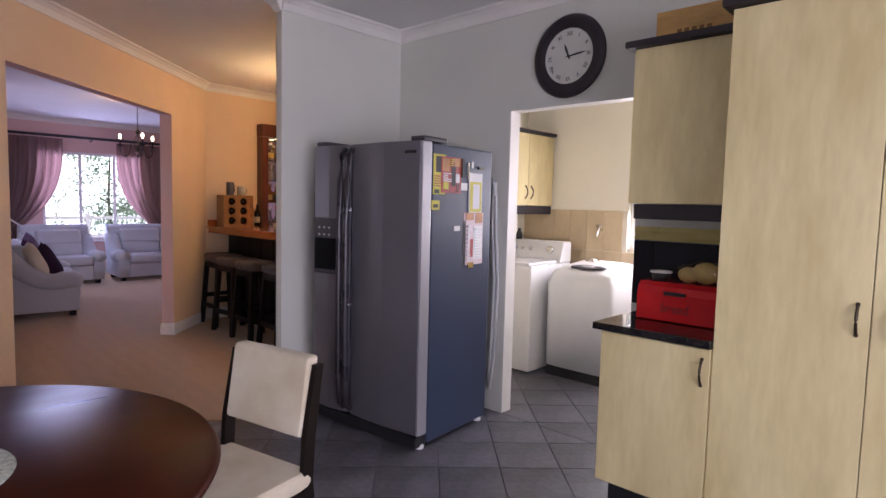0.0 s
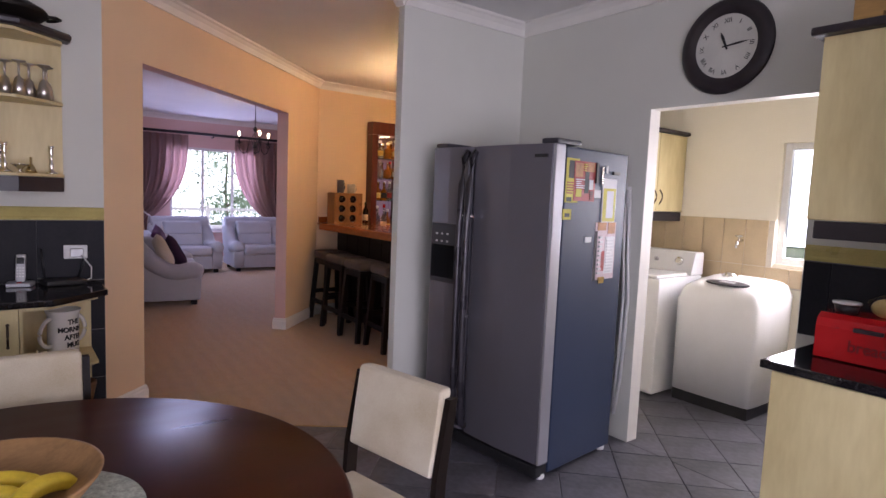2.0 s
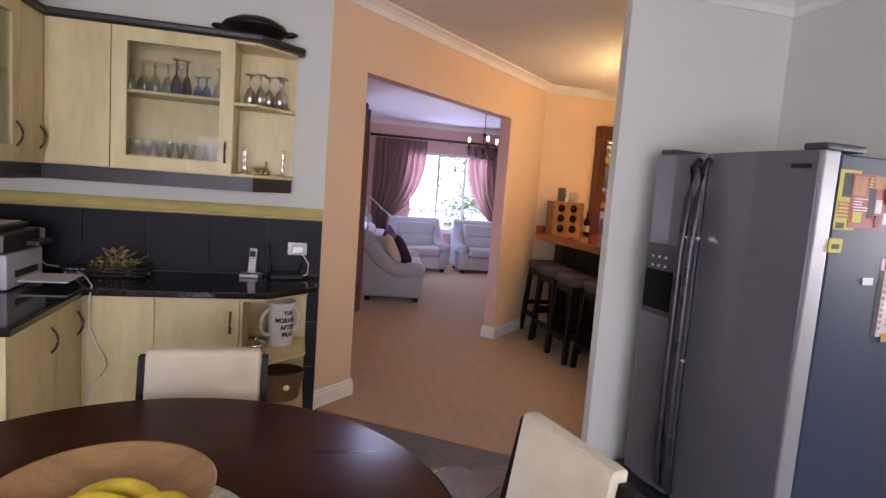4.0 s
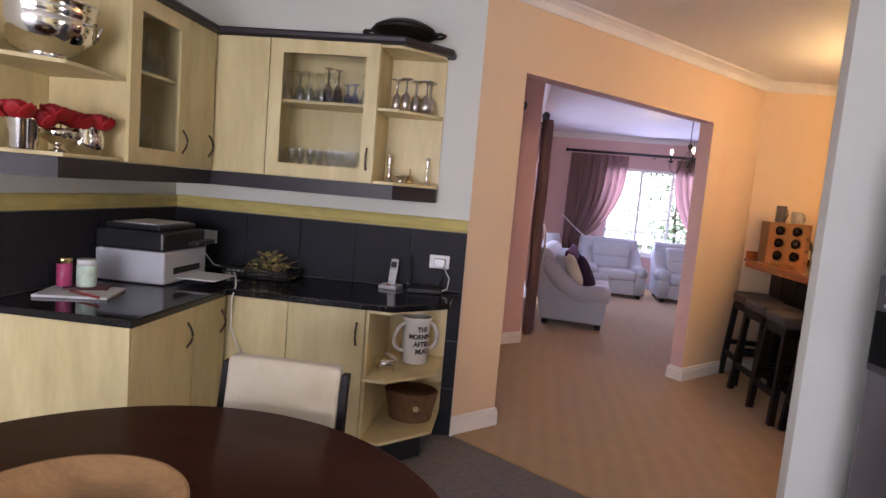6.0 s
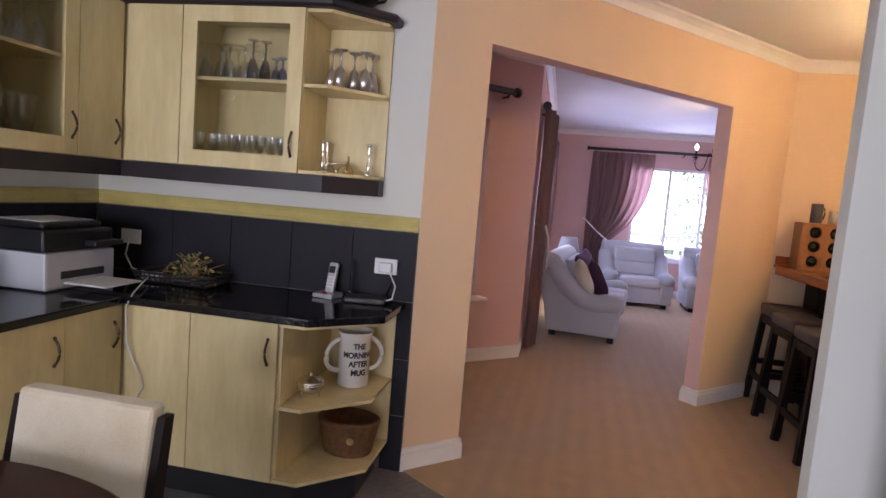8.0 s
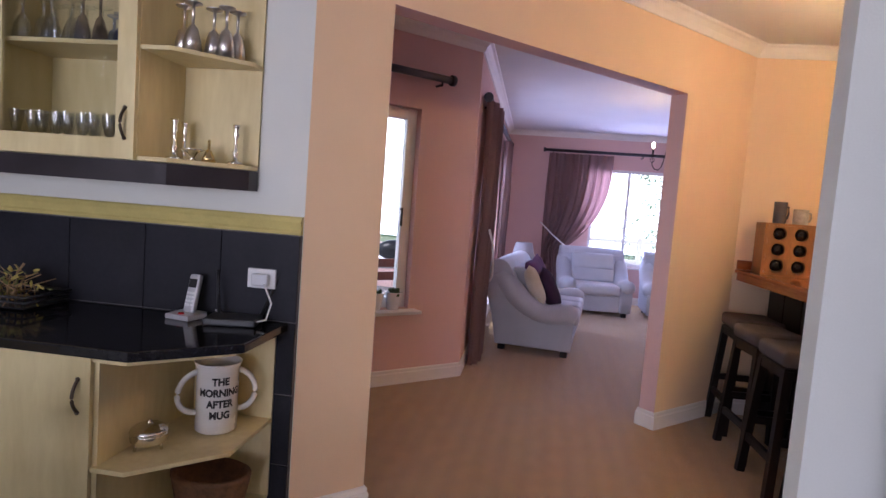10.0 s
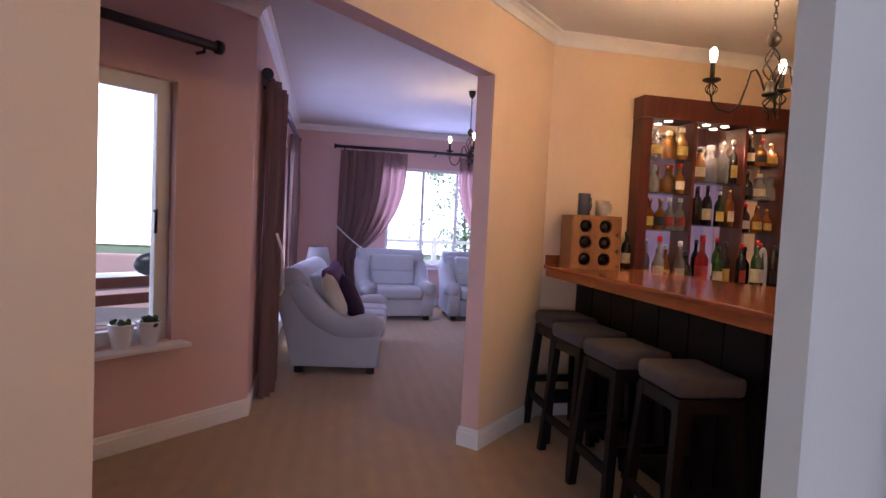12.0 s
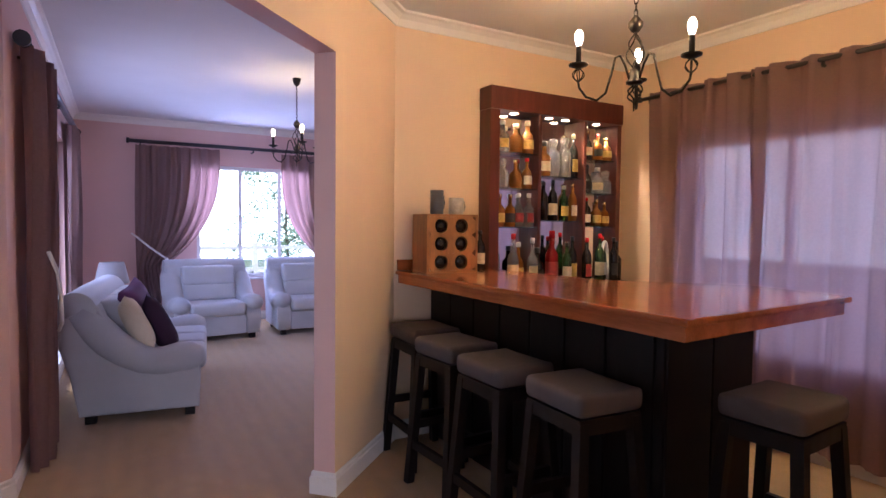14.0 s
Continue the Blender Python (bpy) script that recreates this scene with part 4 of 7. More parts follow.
def wicker_basket():
    b = thing("basket", pose(-0.47, 4.30, TOP), "low black wire tray heaped with dried flowers", "basket")
    bm = bmesh.new()
    box(bm, -0.20, -0.11, 0.004, 0.20, 0.11, 0.012, 0.003)
    for z, g in ((0.03, 0.0), (0.052, 0.008)):
        tube(bm, [(-0.20 - g, -0.11 - g, z), (0.20 + g, -0.11 - g, z), (0.20 + g, 0.11 + g, z), (-0.20 - g, 0.11 + g, z), (-0.20 - g, -0.11 - g, z)], 0.006, 6)
    for i in range(15):
        x = -0.196 + i * 0.028
        for sy in (-1, 1):
            tube(bm, [(x, sy * 0.108, 0.008), (x * 1.03, sy * 0.117, 0.052)], 0.003, 5)
    part("tray", bm, BLACK_PLASTIC, b)
    rnd = random.Random(4)
    for k, (name, mat, label) in enumerate((("foliage", material("dried_leaf", (0.16, 0.17, 0.05), 0.8, vary=0.4, scale=40), "dull green dried leaves"), ("twigs", material("dried_twig", (0.36, 0.24, 0.12), 0.8, vary=0.3, scale=40), "pale brown twigs"), ("blossoms", material("dried_blossom", (0.55, 0.46, 0.12), 0.8, vary=0.3, scale=40), "yellow dried blossoms"))):
        bm = bmesh.new()
        for i in range(34):
            x, y = rnd.gauss(0.03, 0.06), rnd.gauss(0.0, 0.04)
            z = 0.02 + rnd.random() * (0.13 - 0.6 * abs(x - 0.03))
            if k == 1:
                tube(bm, [(x, y, 0.015), (x + rnd.uniform(-.03, .03), y + rnd.uniform(-.03, .03), z * 0.6 + 0.03), (x + rnd.uniform(-.07, .07), y + rnd.uniform(-.04, .04), z + 0.02)], 0.0022, 5)
            else:
                bmesh.ops.create_icosphere(bm, subdivisions=1, radius=rnd.uniform(0.008, 0.017), matrix=Matrix.Translation((x, y, z)) @ Matrix.Rotation(rnd.uniform(0, 3), 4, "Y") @ Matrix.Diagonal((1.3, rnd.uniform(.2, .7), rnd.uniform(.15, .5), 1)))
        tagged(part(name, bm, mat, b, label), kind="stuff")


wicker_basket()


def phone():
    p = thing("telephone", pose(0.30, 4.38, TOP, 0, 0, -10), "silver cordless telephone standing in its cradle", "telephone")
    bm = bmesh.new()
    prism(bm, [(-0.055, -0.07), (0.055, -0.07), (0.065, 0.02), (0.045, 0.05), (-0.045, 0.05), (-0.065, 0.02)], 0, 0.022, 0.006)
    c = part("cradle", bm, GREY_SILVER, p)
    bm = bmesh.new()
    turned(bm, [(0.012, 0.022), (0.012, 0.026)], 12, Matrix.Translation((0, -0.045, 0)))
    part("button", bm, RED_TIN, c, "red button")
    bm = bmesh.new()
    box(bm, -0.024, -0.013, 0.0, 0.024, 0.013, 0.155, 0.009)
    h = part("handset", bm, GREY_SILVER, p, at=pose(0, 0.0, 0.02, -14, 0, 0))
    bm = bmesh.new()
    box(bm, -0.017, -0.016, 0.10, 0.017, -0.0125, 0.135)
    part("screen", bm, BLACK_PLASTIC, h)
    bm = bmesh.new()
    for i in range(3):
        for j in range(4):
            box(bm, -0.018 + i * 0.013, -0.0155, 0.025 + j * 0.016, -0.009 + i * 0.013, -0.0125, 0.034 + j * 0.016)
    part("keypad", bm, WHITE_PLASTIC, h, "small pale keys")


phone()


def router():
    r = thing("router", pose(0.50, 4.36, TOP, 0, 0, 12), "black wireless router with two aerials", "router")
    bm = bmesh.new()
    box(bm, -0.10, -0.07, 0, 0.10, 0.07, 0.028, 0.008)
    part("body", bm, BLACK_PLASTIC, r)
    for x, lean in ((-0.075, -0.015), (0.09, 0.07)):
        bm = bmesh.new()
        tube(bm, [(x, 0.06, 0.02), (x + lean, 0.075, 0.20)], 0.008, 8, 0.006)
        part("aerial", bm, BLACK_PLASTIC, r)


router()


def socket(x, z, plug):
    k = thing("wall_socket", pose(x, 4.459, z), "white double wall socket on slate tiles", "socket", "wall sockets")
    bm = bmesh.new()
    box(bm, -0.06, -0.012, -0.04, 0.06, 0.0, 0.04, 0.004)
    part("plate", bm, WHITE_PLASTIC, k)
    bm = bmesh.new()
    if plug:
        box(bm, -0.03, -0.045, -0.028, 0.038, -0.013, 0.022, 0.006)
        part("plug", bm, GREY_SILVER, k, "pale grey plug adaptor")
    else:
        box(bm, 0.02, -0.016, -0.01, 0.035, -0.0122, 0.01)
        part("switch", bm, WHITE_PLASTIC, k)
    return k


socket(0.567, 1.077, True), socket(-0.91, 1.094, False)
simple("cable", lambda b: tube(b, [(0.595, 4.415, 1.06), (0.64, 4.39, 0.99), (0.635, 4.36, 0.93), (0.58, 4.33, 0.912), (0.47, 4.40, 0.915), (0.38, 4.44, 0.93)], 0.004, 6), WHITE_PLASTIC, ID, "white cable from wall socket to router", "cable")
simple("cable", lambda b: tube(b, [(-0.91, 4.44, 1.08), (-0.90, 4.40, 1.0), (-0.80, 4.33, 0.94), (-0.66, 4.30, 0.93), (-0.60, 4.20, 0.93), (-0.50, 4.02, 0.93), (-0.43, 3.88, 0.915), (-0.425, 3.83, 0.86), (-0.43, 3.845, 0.7), (-0.40, 3.85, 0.62), (-0.36, 3.855, 0.55), (-0.35, 3.86, 0.50), (-0.38, 3.862, 0.45), (-0.43, 3.865, 0.40), (-0.44, 3.866, 0.3), (-0.44, 3.866, 0.2)], 0.004, 6), WHITE_PLASTIC, ID, "white cable hanging over the worktop edge", "cable")
simple("charger", lambda b: box(b, -0.05, -0.035, 0, 0.05, 0.035, 0.035, 0.008), WHITE_PLASTIC, pose(-0.64, 4.28, TOP, 0, 0, 20), "small white charger on the worktop", "charger")


def big_mug():
    m = thing("mug", pose(0.487, 4.285, 0.502, 0, 0, 37) @ Matrix.Diagonal((0.90, 0.90, 1.0, 1)), "large white two-handled mug with black lettering", "mug")
    white = material("mug_glaze", (0.74, 0.72, 0.68), 0.25, vary=0.05)
    bm = bmesh.new()
    turned(bm, [(0.076, 0), (0.085, 0.006), (0.085, 0.24), (0.095, 0.262), (0.098, 0.27), (0.09, 0.27), (0.078, 0.24), (0.078, 0.02), (0.0, 0.018)], 40)
    part("body", bm, white, m)
    for sx in (-1, 1):
        bm = bmesh.new()
        tube(bm, [(sx * (0.080 + 0.078 * math.sin(math.pi * i / 16)), 0, 0.152 + 0.078 * math.cos(math.pi * i / 16) - 0.012 * math.sin(math.pi * i / 16)) for i in range(17)], 0.0115, 10)
        part("handle", bm, white, m)
    for i, word in enumerate(("THE", "MORNING", "AFTER", "MUG")):
        t = lettering(word, 0.038, INK, m, Matrix.Translation((0, 0, 0.205 - i * 0.043)), bold=0.0016)
        for v in t.data.vertices:
            a = v.co.x / 0.086
            up, deep = v.co.y, v.co.z
            v.co = (0.0862 * math.sin(a), -(0.0862 + deep) * math.cos(a), up)


big_mug()


def silver_dish():
    d = thing("butter_dish", pose(0.36, 4.06, 0.502), "small round silver lidded dish on three feet", "dish")
    bm = bmesh.new()
    turned(bm, [(0.03, 0.016), (0.052, 0.022), (0.060, 0.030), (0.057, 0.036), (0.062, 0.042), (0.058, 0.048), (0.062, 0.054), (0.060, 0.058)], 32)
    part("bowl", bm, SILVER, d, "ribbed silver bowl", smooth=True)
    bm = bmesh.new()
    turned(bm, [(0.060, 0.0585), (0.064, 0.062), (0.060, 0.070), (0.045, 0.082), (0.02, 0.089), (0.006, 0.091), (0.009, 0.098), (0.005, 0.104), (0.0, 0.105)], 32)
    part("lid", bm, SILVER, d, smooth=True)
    for i in range(3):
        bm = bmesh.new()
        a = i * math.tau / 3
        tube(bm, [(0.05 * math.cos(a), 0.05 * math.sin(a), 0.0), (0.04 * math.cos(a), 0.04 * math.sin(a), 0.03)], 0.005, 6)
        part("foot", bm, SILVER, d)


silver_dish()


def straw_pot():
    b = thing("basket", pose(0.49, 4.26, 0.169), "oval brown wicker basket on the bottom shelf", "basket")
    cane = material("brown_cane", (0.15, 0.07, 0.03), 0.7, vary=0.4, scale=30, bump=0.6, fine=90)
    bm = bmesh.new()
    turned(bm, [(0.10, 0.0)] + [(0.105 + 0.002 * (i % 2) + 0.0022 * i, 0.012 * i + 0.005) for i in range(15)] + [(0.125, 0.18), (0.11, 0.02)], 36, Matrix.Diagonal((1.15, 0.85, 1, 1)), cap=False)
    part("body", bm, cane, b)
    bm = bmesh.new()
    turned(bm, [(0.018, 0.0), (0.018, 0.012)], 14, Matrix.Translation((0.05, -0.105, 0.10)) @ pose(0, 0, 0, 90, 0, 0))
    part("clasp", bm, BRASS, b, "round brass clasp")


straw_pot()


def goblet(mat, label, category, group, h=0.16, r=0.034, inverted=True, stem=0.42):
    g = thing(category.replace(" ", "_"), ID, label, category, group)
    pr = [(r * 0.9, 0), (r * 0.9, 0.004), (0.006, 0.012), (0.005, h * stem), (r * 0.55, h * (stem + 0.08)), (r * 0.85, h * 0.72), (r, h), (r * 0.95, h), (r * 0.8, h * 0.72), (r * 0.45, h * (stem + 0.1)), (0.0, h * (stem + 0.06))]
    if mat is not PEWTER:
        pr = pr[:7]
    bm = bmesh.new()
    turned(bm, [(a, h - z) for a, z in pr][::-1] if inverted else pr, 20, cap=False)
    part("body", bm, mat, g, smooth=True)
    return g


def place(proto, spots):
    proto.matrix_world = pose(*spots[0])
    for p in spots[1:]:
        copy_thing(proto, pose(*p))


Z1, Z2 = UZ0 + 0.017, 1.942
place(goblet(PEWTER, "pewter goblet standing upside down", "goblet", "pewter goblets", 0.185, 0.035), [(0.255, 4.34, 1.927), (0.315, 4.30, 1.927), (0.36, 4.37, 1.927), (0.44, 4.40, 1.927), (0.425, 4.345, 1.927)])
rnd = random.Random(11)
place(goblet(CUP_GLASS, "clear wine glass standing upside down", "wine glass", "wine glasses", 0.17, 0.036), [(-0.37 + 0.062 * i, 4.27 + 0.03 * (i % 2), Z2) for i in range(5)] + [(-0.34 + 0.07 * i, 4.39, Z2) for i in range(4)] + [(0.09, 4.29, Z2), (0.11, 4.38, Z2)])
place(goblet(CUP_GLASS, "small clear stemmed glass", "liqueur glass", "small glasses", 0.15, 0.026, False), [(-0.375 + 0.054 * i, 4.255 + 0.02 * (i % 2), Z1) for i in range(9)] + [(-0.36 + 0.06 * i, 4.36, Z1) for i in range(7)])
DARK_GLASS = glass_material("smoked_glass", (0.62, 0.58, 0.60))
place(goblet(DARK_GLASS, "dark stemmed glass standing upside down", "wine glass", "dark glasses", 0.2, 0.03), [(-0.14, 4.30, Z2), (-0.09, 4.33, Z2)])
BLUE_GLASS = glass_material("blue_glass", (0.62, 0.68, 0.92))
place(goblet(BLUE_GLASS, "small blue glass goblet", "goblet", "", 0.12, 0.028), [(-0.03, 4.33, Z2), (0.02, 4.30, Z2)])
place(goblet(CUP_GLASS, "tall clear wine glass", "wine glass", "tall glasses", 0.19, 0.038, True), [(-0.90 + 0.075 * (i % 2), 3.56 + 0.10 * (i // 2), Z2) for i in range(6)])
place(goblet(CUP_GLASS, "large clear glass jug", "jug", "", 0.22, 0.062, False, 0.12), [(-0.86, 3.62, Z1), (-0.90, 3.76, Z1)])


def candlestick(at):
    c = thing("candlestick", at, "turned silver candlestick on a shelf", "candlestick", "silver candlesticks")
    bm = bmesh.new()
    turned(bm, [(0.032, 0), (0.032, 0.006), (0.014, 0.016), (0.008, 0.03), (0.014, 0.045), (0.007, 0.06), (0.006, 0.10), (0.013, 0.115), (0.007, 0.13), (0.013, 0.145), (0.015, 0.155), (0.011, 0.155)], 20)
    part("stem", bm, SILVER, c, smooth=True)
    return c


first = candlestick(pose(0.245, 4.32, Z1))
copy_thing(first, pose(0.455, 4.40, Z1)), copy_thing(first, pose(0.225, 4.42, Z1))
simple("hand_bell", lambda b: turned(b, [(0.03, 0), (0.022, 0.02), (0.012, 0.045), (0.005, 0.05), (0.006, 0.085), (0.0, 0.09)], 18), BRASS, pose(0.36, 4.37, Z1), "small brass hand bell", "bell", smooth=True)
simple("silver_dish", lambda b: turned(b, [(0.02, 0), (0.006, 0.012), (0.02, 0.03), (0.045, 0.045), (0.043, 0.047), (0.0, 0.03)], 22), SILVER, pose(0.31, 4.34, Z1), "small footed silver dish", "dish", smooth=True)


def wok():
    w = thing("wok", pose(0.27, 4.34, UZ1 + 0.043), "black cast-iron wok with two loop handles and lid", "wok")
    bm = bmesh.new()
    turned(bm, [(0.09, 0.0), (0.14, 0.02), (0.185, 0.055), (0.19, 0.06)], 36)
    part("pan", bm, IRON, w, smooth=True)
    bm = bmesh.new()
    turned(bm, [(0.188, 0.061), (0.17, 0.085), (0.11, 0.115), (0.03, 0.128), (0.0, 0.128)], 36)
    part("lid", bm, IRON, w, smooth=True)
    for sx in (-1, 1):
        bm = bmesh.new()
        tube(bm, [(sx * 0.175, -0.05, 0.05), (sx * 0.215, -0.04, 0.055), (sx * 0.235, 0, 0.057), (sx * 0.215, 0.04, 0.055), (sx * 0.175, 0.05, 0.05)], 0.009, 8)
        part("handle", bm, IRON, w)


wok()


def punch_bowl():
    b = thing("silver_bowl", pose(-0.945, 3.19, 1.881) @ Matrix.Diagonal((1.2, 1.2, 1.12, 1)), "large polished silver bowl with ring handles", "bowl")
    bm = bmesh.new()
    turned(bm, [(0.07, 0), (0.075, 0.01), (0.06, 0.018), (0.10, 0.04), (0.14, 0.09), (0.15, 0.14), (0.146, 0.15), (0.152, 0.155), (0.146, 0.175), (0.154, 0.20), (0.158, 0.205), (0.15, 0.2), (0.13, 0.08), (0.0, 0.03)], 44, cap=False)
    part("body", bm, SILVER, b, smooth=True)
    for a in (40, 220):
        bm = bmesh.new()
        tube(bm, [(0.155 + 0.01 * math.sin(t), 0.035 * math.cos(t), 0.125 + 0.035 * math.sin(t)) for t in (math.tau * i / 16 for i in range(17))], 0.005, 6)
        part("ring_handle", bm, SILVER, b, at=pose(0, 0, 0, 0, 0, a))


punch_bowl()
ROSE = material("rose_petal", (0.35, 0.008, 0.012), 0.55, vary=0.4, scale=30)
STEM = material("rose_stem", (0.04, 0.08, 0.025), 0.6, vary=0.3)


def rose_vase(at, kind, n, seed):
    v = thing("vase", at, "small silver vase with red roses", "vase", "vases of roses")
    rnd = random.Random(seed)
    pr = {"cup": [(0.04, 0), (0.042, 0.004), (0.048, 0.1), (0.05, 0.105), (0.044, 0.1), (0.0, 0.01)], "footed": [(0.035, 0), (0.01, 0.012), (0.012, 0.025), (0.05, 0.05), (0.055, 0.075), (0.05, 0.085), (0.0, 0.04)], "pot": [(0.045, 0), (0.062, 0.02), (0.065, 0.06), (0.056, 0.1), (0.06, 0.106), (0.05, 0.1), (0.0, 0.01)]}[kind]
    bm = bmesh.new()
    turned(bm, pr, 28, cap=False)
    part("cup", bm, SILVER, v, smooth=True)
    for i in range(n):
        a = math.tau * i / n + seed
        r = 0.05
        p = Vector((r * math.cos(a), r * math.sin(a), 0.112 + rnd.uniform(-0.012, 0.02)))
        bm = bmesh.new()
        tube(bm, [(0.01 * math.cos(a), 0.01 * math.sin(a), 0.04), tuple(p)], 0.003, 6)
        part("stem", bm, STEM, v)
        bm = bmesh.new()
        for k in range(14):
            q = k * 2.4
            rr = 0.008 + 0.0027 * k
            m = Matrix.Translation(p) @ Matrix.Rotation(q, 4, "Z") @ Matrix.Translation((rr, 0, 0.008 - 0.0008 * k)) @ Matrix.Rotation(-0.05 + 0.05 * k, 4, "Y")
            bmesh.ops.create_uvsphere(bm, u_segments=8, v_segments=5, radius=0.032, matrix=m @ Matrix.Diagonal((0.16, 0.85, 0.95, 1)))
        tagged(part("bloom", bm, ROSE, v, "open red rose", smooth=True), kind="stuff")


ROSY = Matrix.Diagonal((1.17, 1.17, 1.1, 1))
rose_vase(pose(-0.88, 3.02, Z1) @ ROSY, "cup", 3, 1), rose_vase(pose(-0.86, 3.165, Z1) @ ROSY, "footed", 2, 2), rose_vase(pose(-0.87, 3.325, Z1) @ ROSY, "pot", 4, 5)


def bread_bin():
    b = thing("bread_bin", pose(2.885, 1.185, TOP) @ Matrix.Diagonal((1, 1, 1.1, 1)), "red enamel bread bin with a dark handle", "bread bin")
    bm = bmesh.new()
    pr = [(0.0, 0.004), (0.0, 0.12), (0.012, 0.15), (0.04, 0.168), (0.20, 0.168), (0.225, 0.155), (0.235, 0.13), (0.235, 0.004)]
    for y in (-0.185, 0.185):
        vs = [bm.verts.new((x, y, z)) for x, z in pr]
        bm.faces.new(vs)
    bm.verts.ensure_lookup_table()
    n = len(pr)
    for i in range(n):
        bm.faces.new((bm.verts[i], bm.verts[(i + 1) % n], bm.verts[n + (i + 1) % n], bm.verts[n + i]))
    part("body", bm, RED_TIN, b)
    bm = bmesh.new()
    box(bm, -0.018, -0.05, 0.118, -0.001, 0.05, 0.132, 0.004)
    part("handle", bm, DARK_TRIM, b, "dark bar handle")
    lettering("bread", 0.058, material("dark_red_letter", (0.20, 0.008, 0.010), 0.3), b, Matrix.Translation((-0.0012, 0.0, 0.06)) @ pose(0, 0, 0, 90, 0, -90), bold=0.001)


bread_bin()


def tub():
    c = thing("food_tub", pose(2.99, 1.30, TOP + 0.186), "small dark food tub with white foil lid", "tub")
    bm = bmesh.new()
    turned(bm, [(0.038, 0), (0.046, 0.035)], 24)
    part("cup", bm, BLACK_PLASTIC, c)
    bm = bmesh.new()
    turned(bm, [(0.052, 0.036), (0.052, 0.044), (0.03, 0.047)], 24)
    part("lid", bm, WHITE_PLASTIC, c)


tub()


def bag():
    c = thing("potato_bag", pose(2.985, 1.10, TOP + 0.186), "clear plastic bag of yellow potatoes", "bag")
    skin = material("potato", (0.50, 0.36, 0.12), 0.6, vary=0.2, scale=20)
    for x, y, z, r in ((0, -0.015, 0.052, 0.056), (0.01, 0.07, 0.037, 0.042)):
        bm = bmesh.new()
        bmesh.ops.create_icosphere(bm, subdivisions=3, radius=r, matrix=Matrix.Translation((x, y, z)) @ Matrix.Diagonal((0.85, 1.15, 0.9, 1)))
        part("potato", bm, skin, c, smooth=True)
    bm = bmesh.new()
    bmesh.ops.create_icosphere(bm, subdivisions=3, radius=0.1, matrix=Matrix.Translation((0.01, -0.015, 0.05)) @ Matrix.Diagonal((0.75, 1.45, 0.54, 1)))
    for v in bm.verts:
        v.co += v.normal * 0.014 * noise.noise(v.co * 40)
        v.co.z = max(v.co.z, 0.002)
    part("film", bm, glass_material("plastic_film", (0.93, 0.93, 0.93), 0.15), c, "crumpled clear film")


bag()


STENCIL = material("stencil_brown", (0.18, 0.09, 0.03), 0.7)


def crate():
    c = thing("wooden_crate", pose(2.97, 1.0, 2.249), "pale wooden wine crate on the cupboard", "crate")
    wood = material("crate_wood", (0.46, 0.27, 0.09), 0.6, vary=0.25, scale=6, fine=50, stretch=(4, 0.8, 4))
    for k, a in enumerate(((0, -0.1, 0.004, 0.012, 0.38, 0.13), (0.24, -0.1, 0.004, 0.252, 0.38, 0.13), (0.013, 0.368, 0.004, 0.239, 0.38, 0.13), (0.013, -0.1, 0.004, 0.239, -0.088, 0.13), (0.013, -0.087, 0.0, 0.239, 0.367, 0.012))):
        bm = bmesh.new()
        box(bm, *a, 0.002)
        part("board", bm, wood, c)
    bm = bmesh.new()
    for i in range(5):
        box(bm, -0.0012, 0.12 + i * 0.034, 0.02, 0.0, 0.142 + i * 0.034, 0.036)
    part("stencil", bm, STENCIL, c, "illegible dark stencilled letters")


crate()


def fruit_bowl():
    simple("doily", lambda b: turned(b, [(0.24, 0.751), (0.245, 0.753), (0.24, 0.756), (0.0, 0.756)], 60), material("crochet", (0.46, 0.50, 0.44), 0.9, vary=0.35, scale=60, bump=0.8, fine=120), pose(0.245, 1.935, 0), "pale green crocheted doily on the table", "doily")
    b = thing("fruit_bowl", pose(0.183, 1.962, 0.757), "turned wooden bowl with bananas on a doily", "bowl")
    bm = bmesh.new()
    turned(bm, [(0.09, 0), (0.13, 0.012), (0.19, 0.05), (0.222, 0.092), (0.224, 0.098), (0.216, 0.098), (0.185, 0.06), (0.12, 0.024), (0.0, 0.016)], 56, cap=False)
    part("body", bm, material("bowl_wood", (0.36, 0.20, 0.085), 0.5, vary=0.3, scale=5, fine=40, stretch=(1, 4, 3)), b, smooth=True)


fruit_bowl()


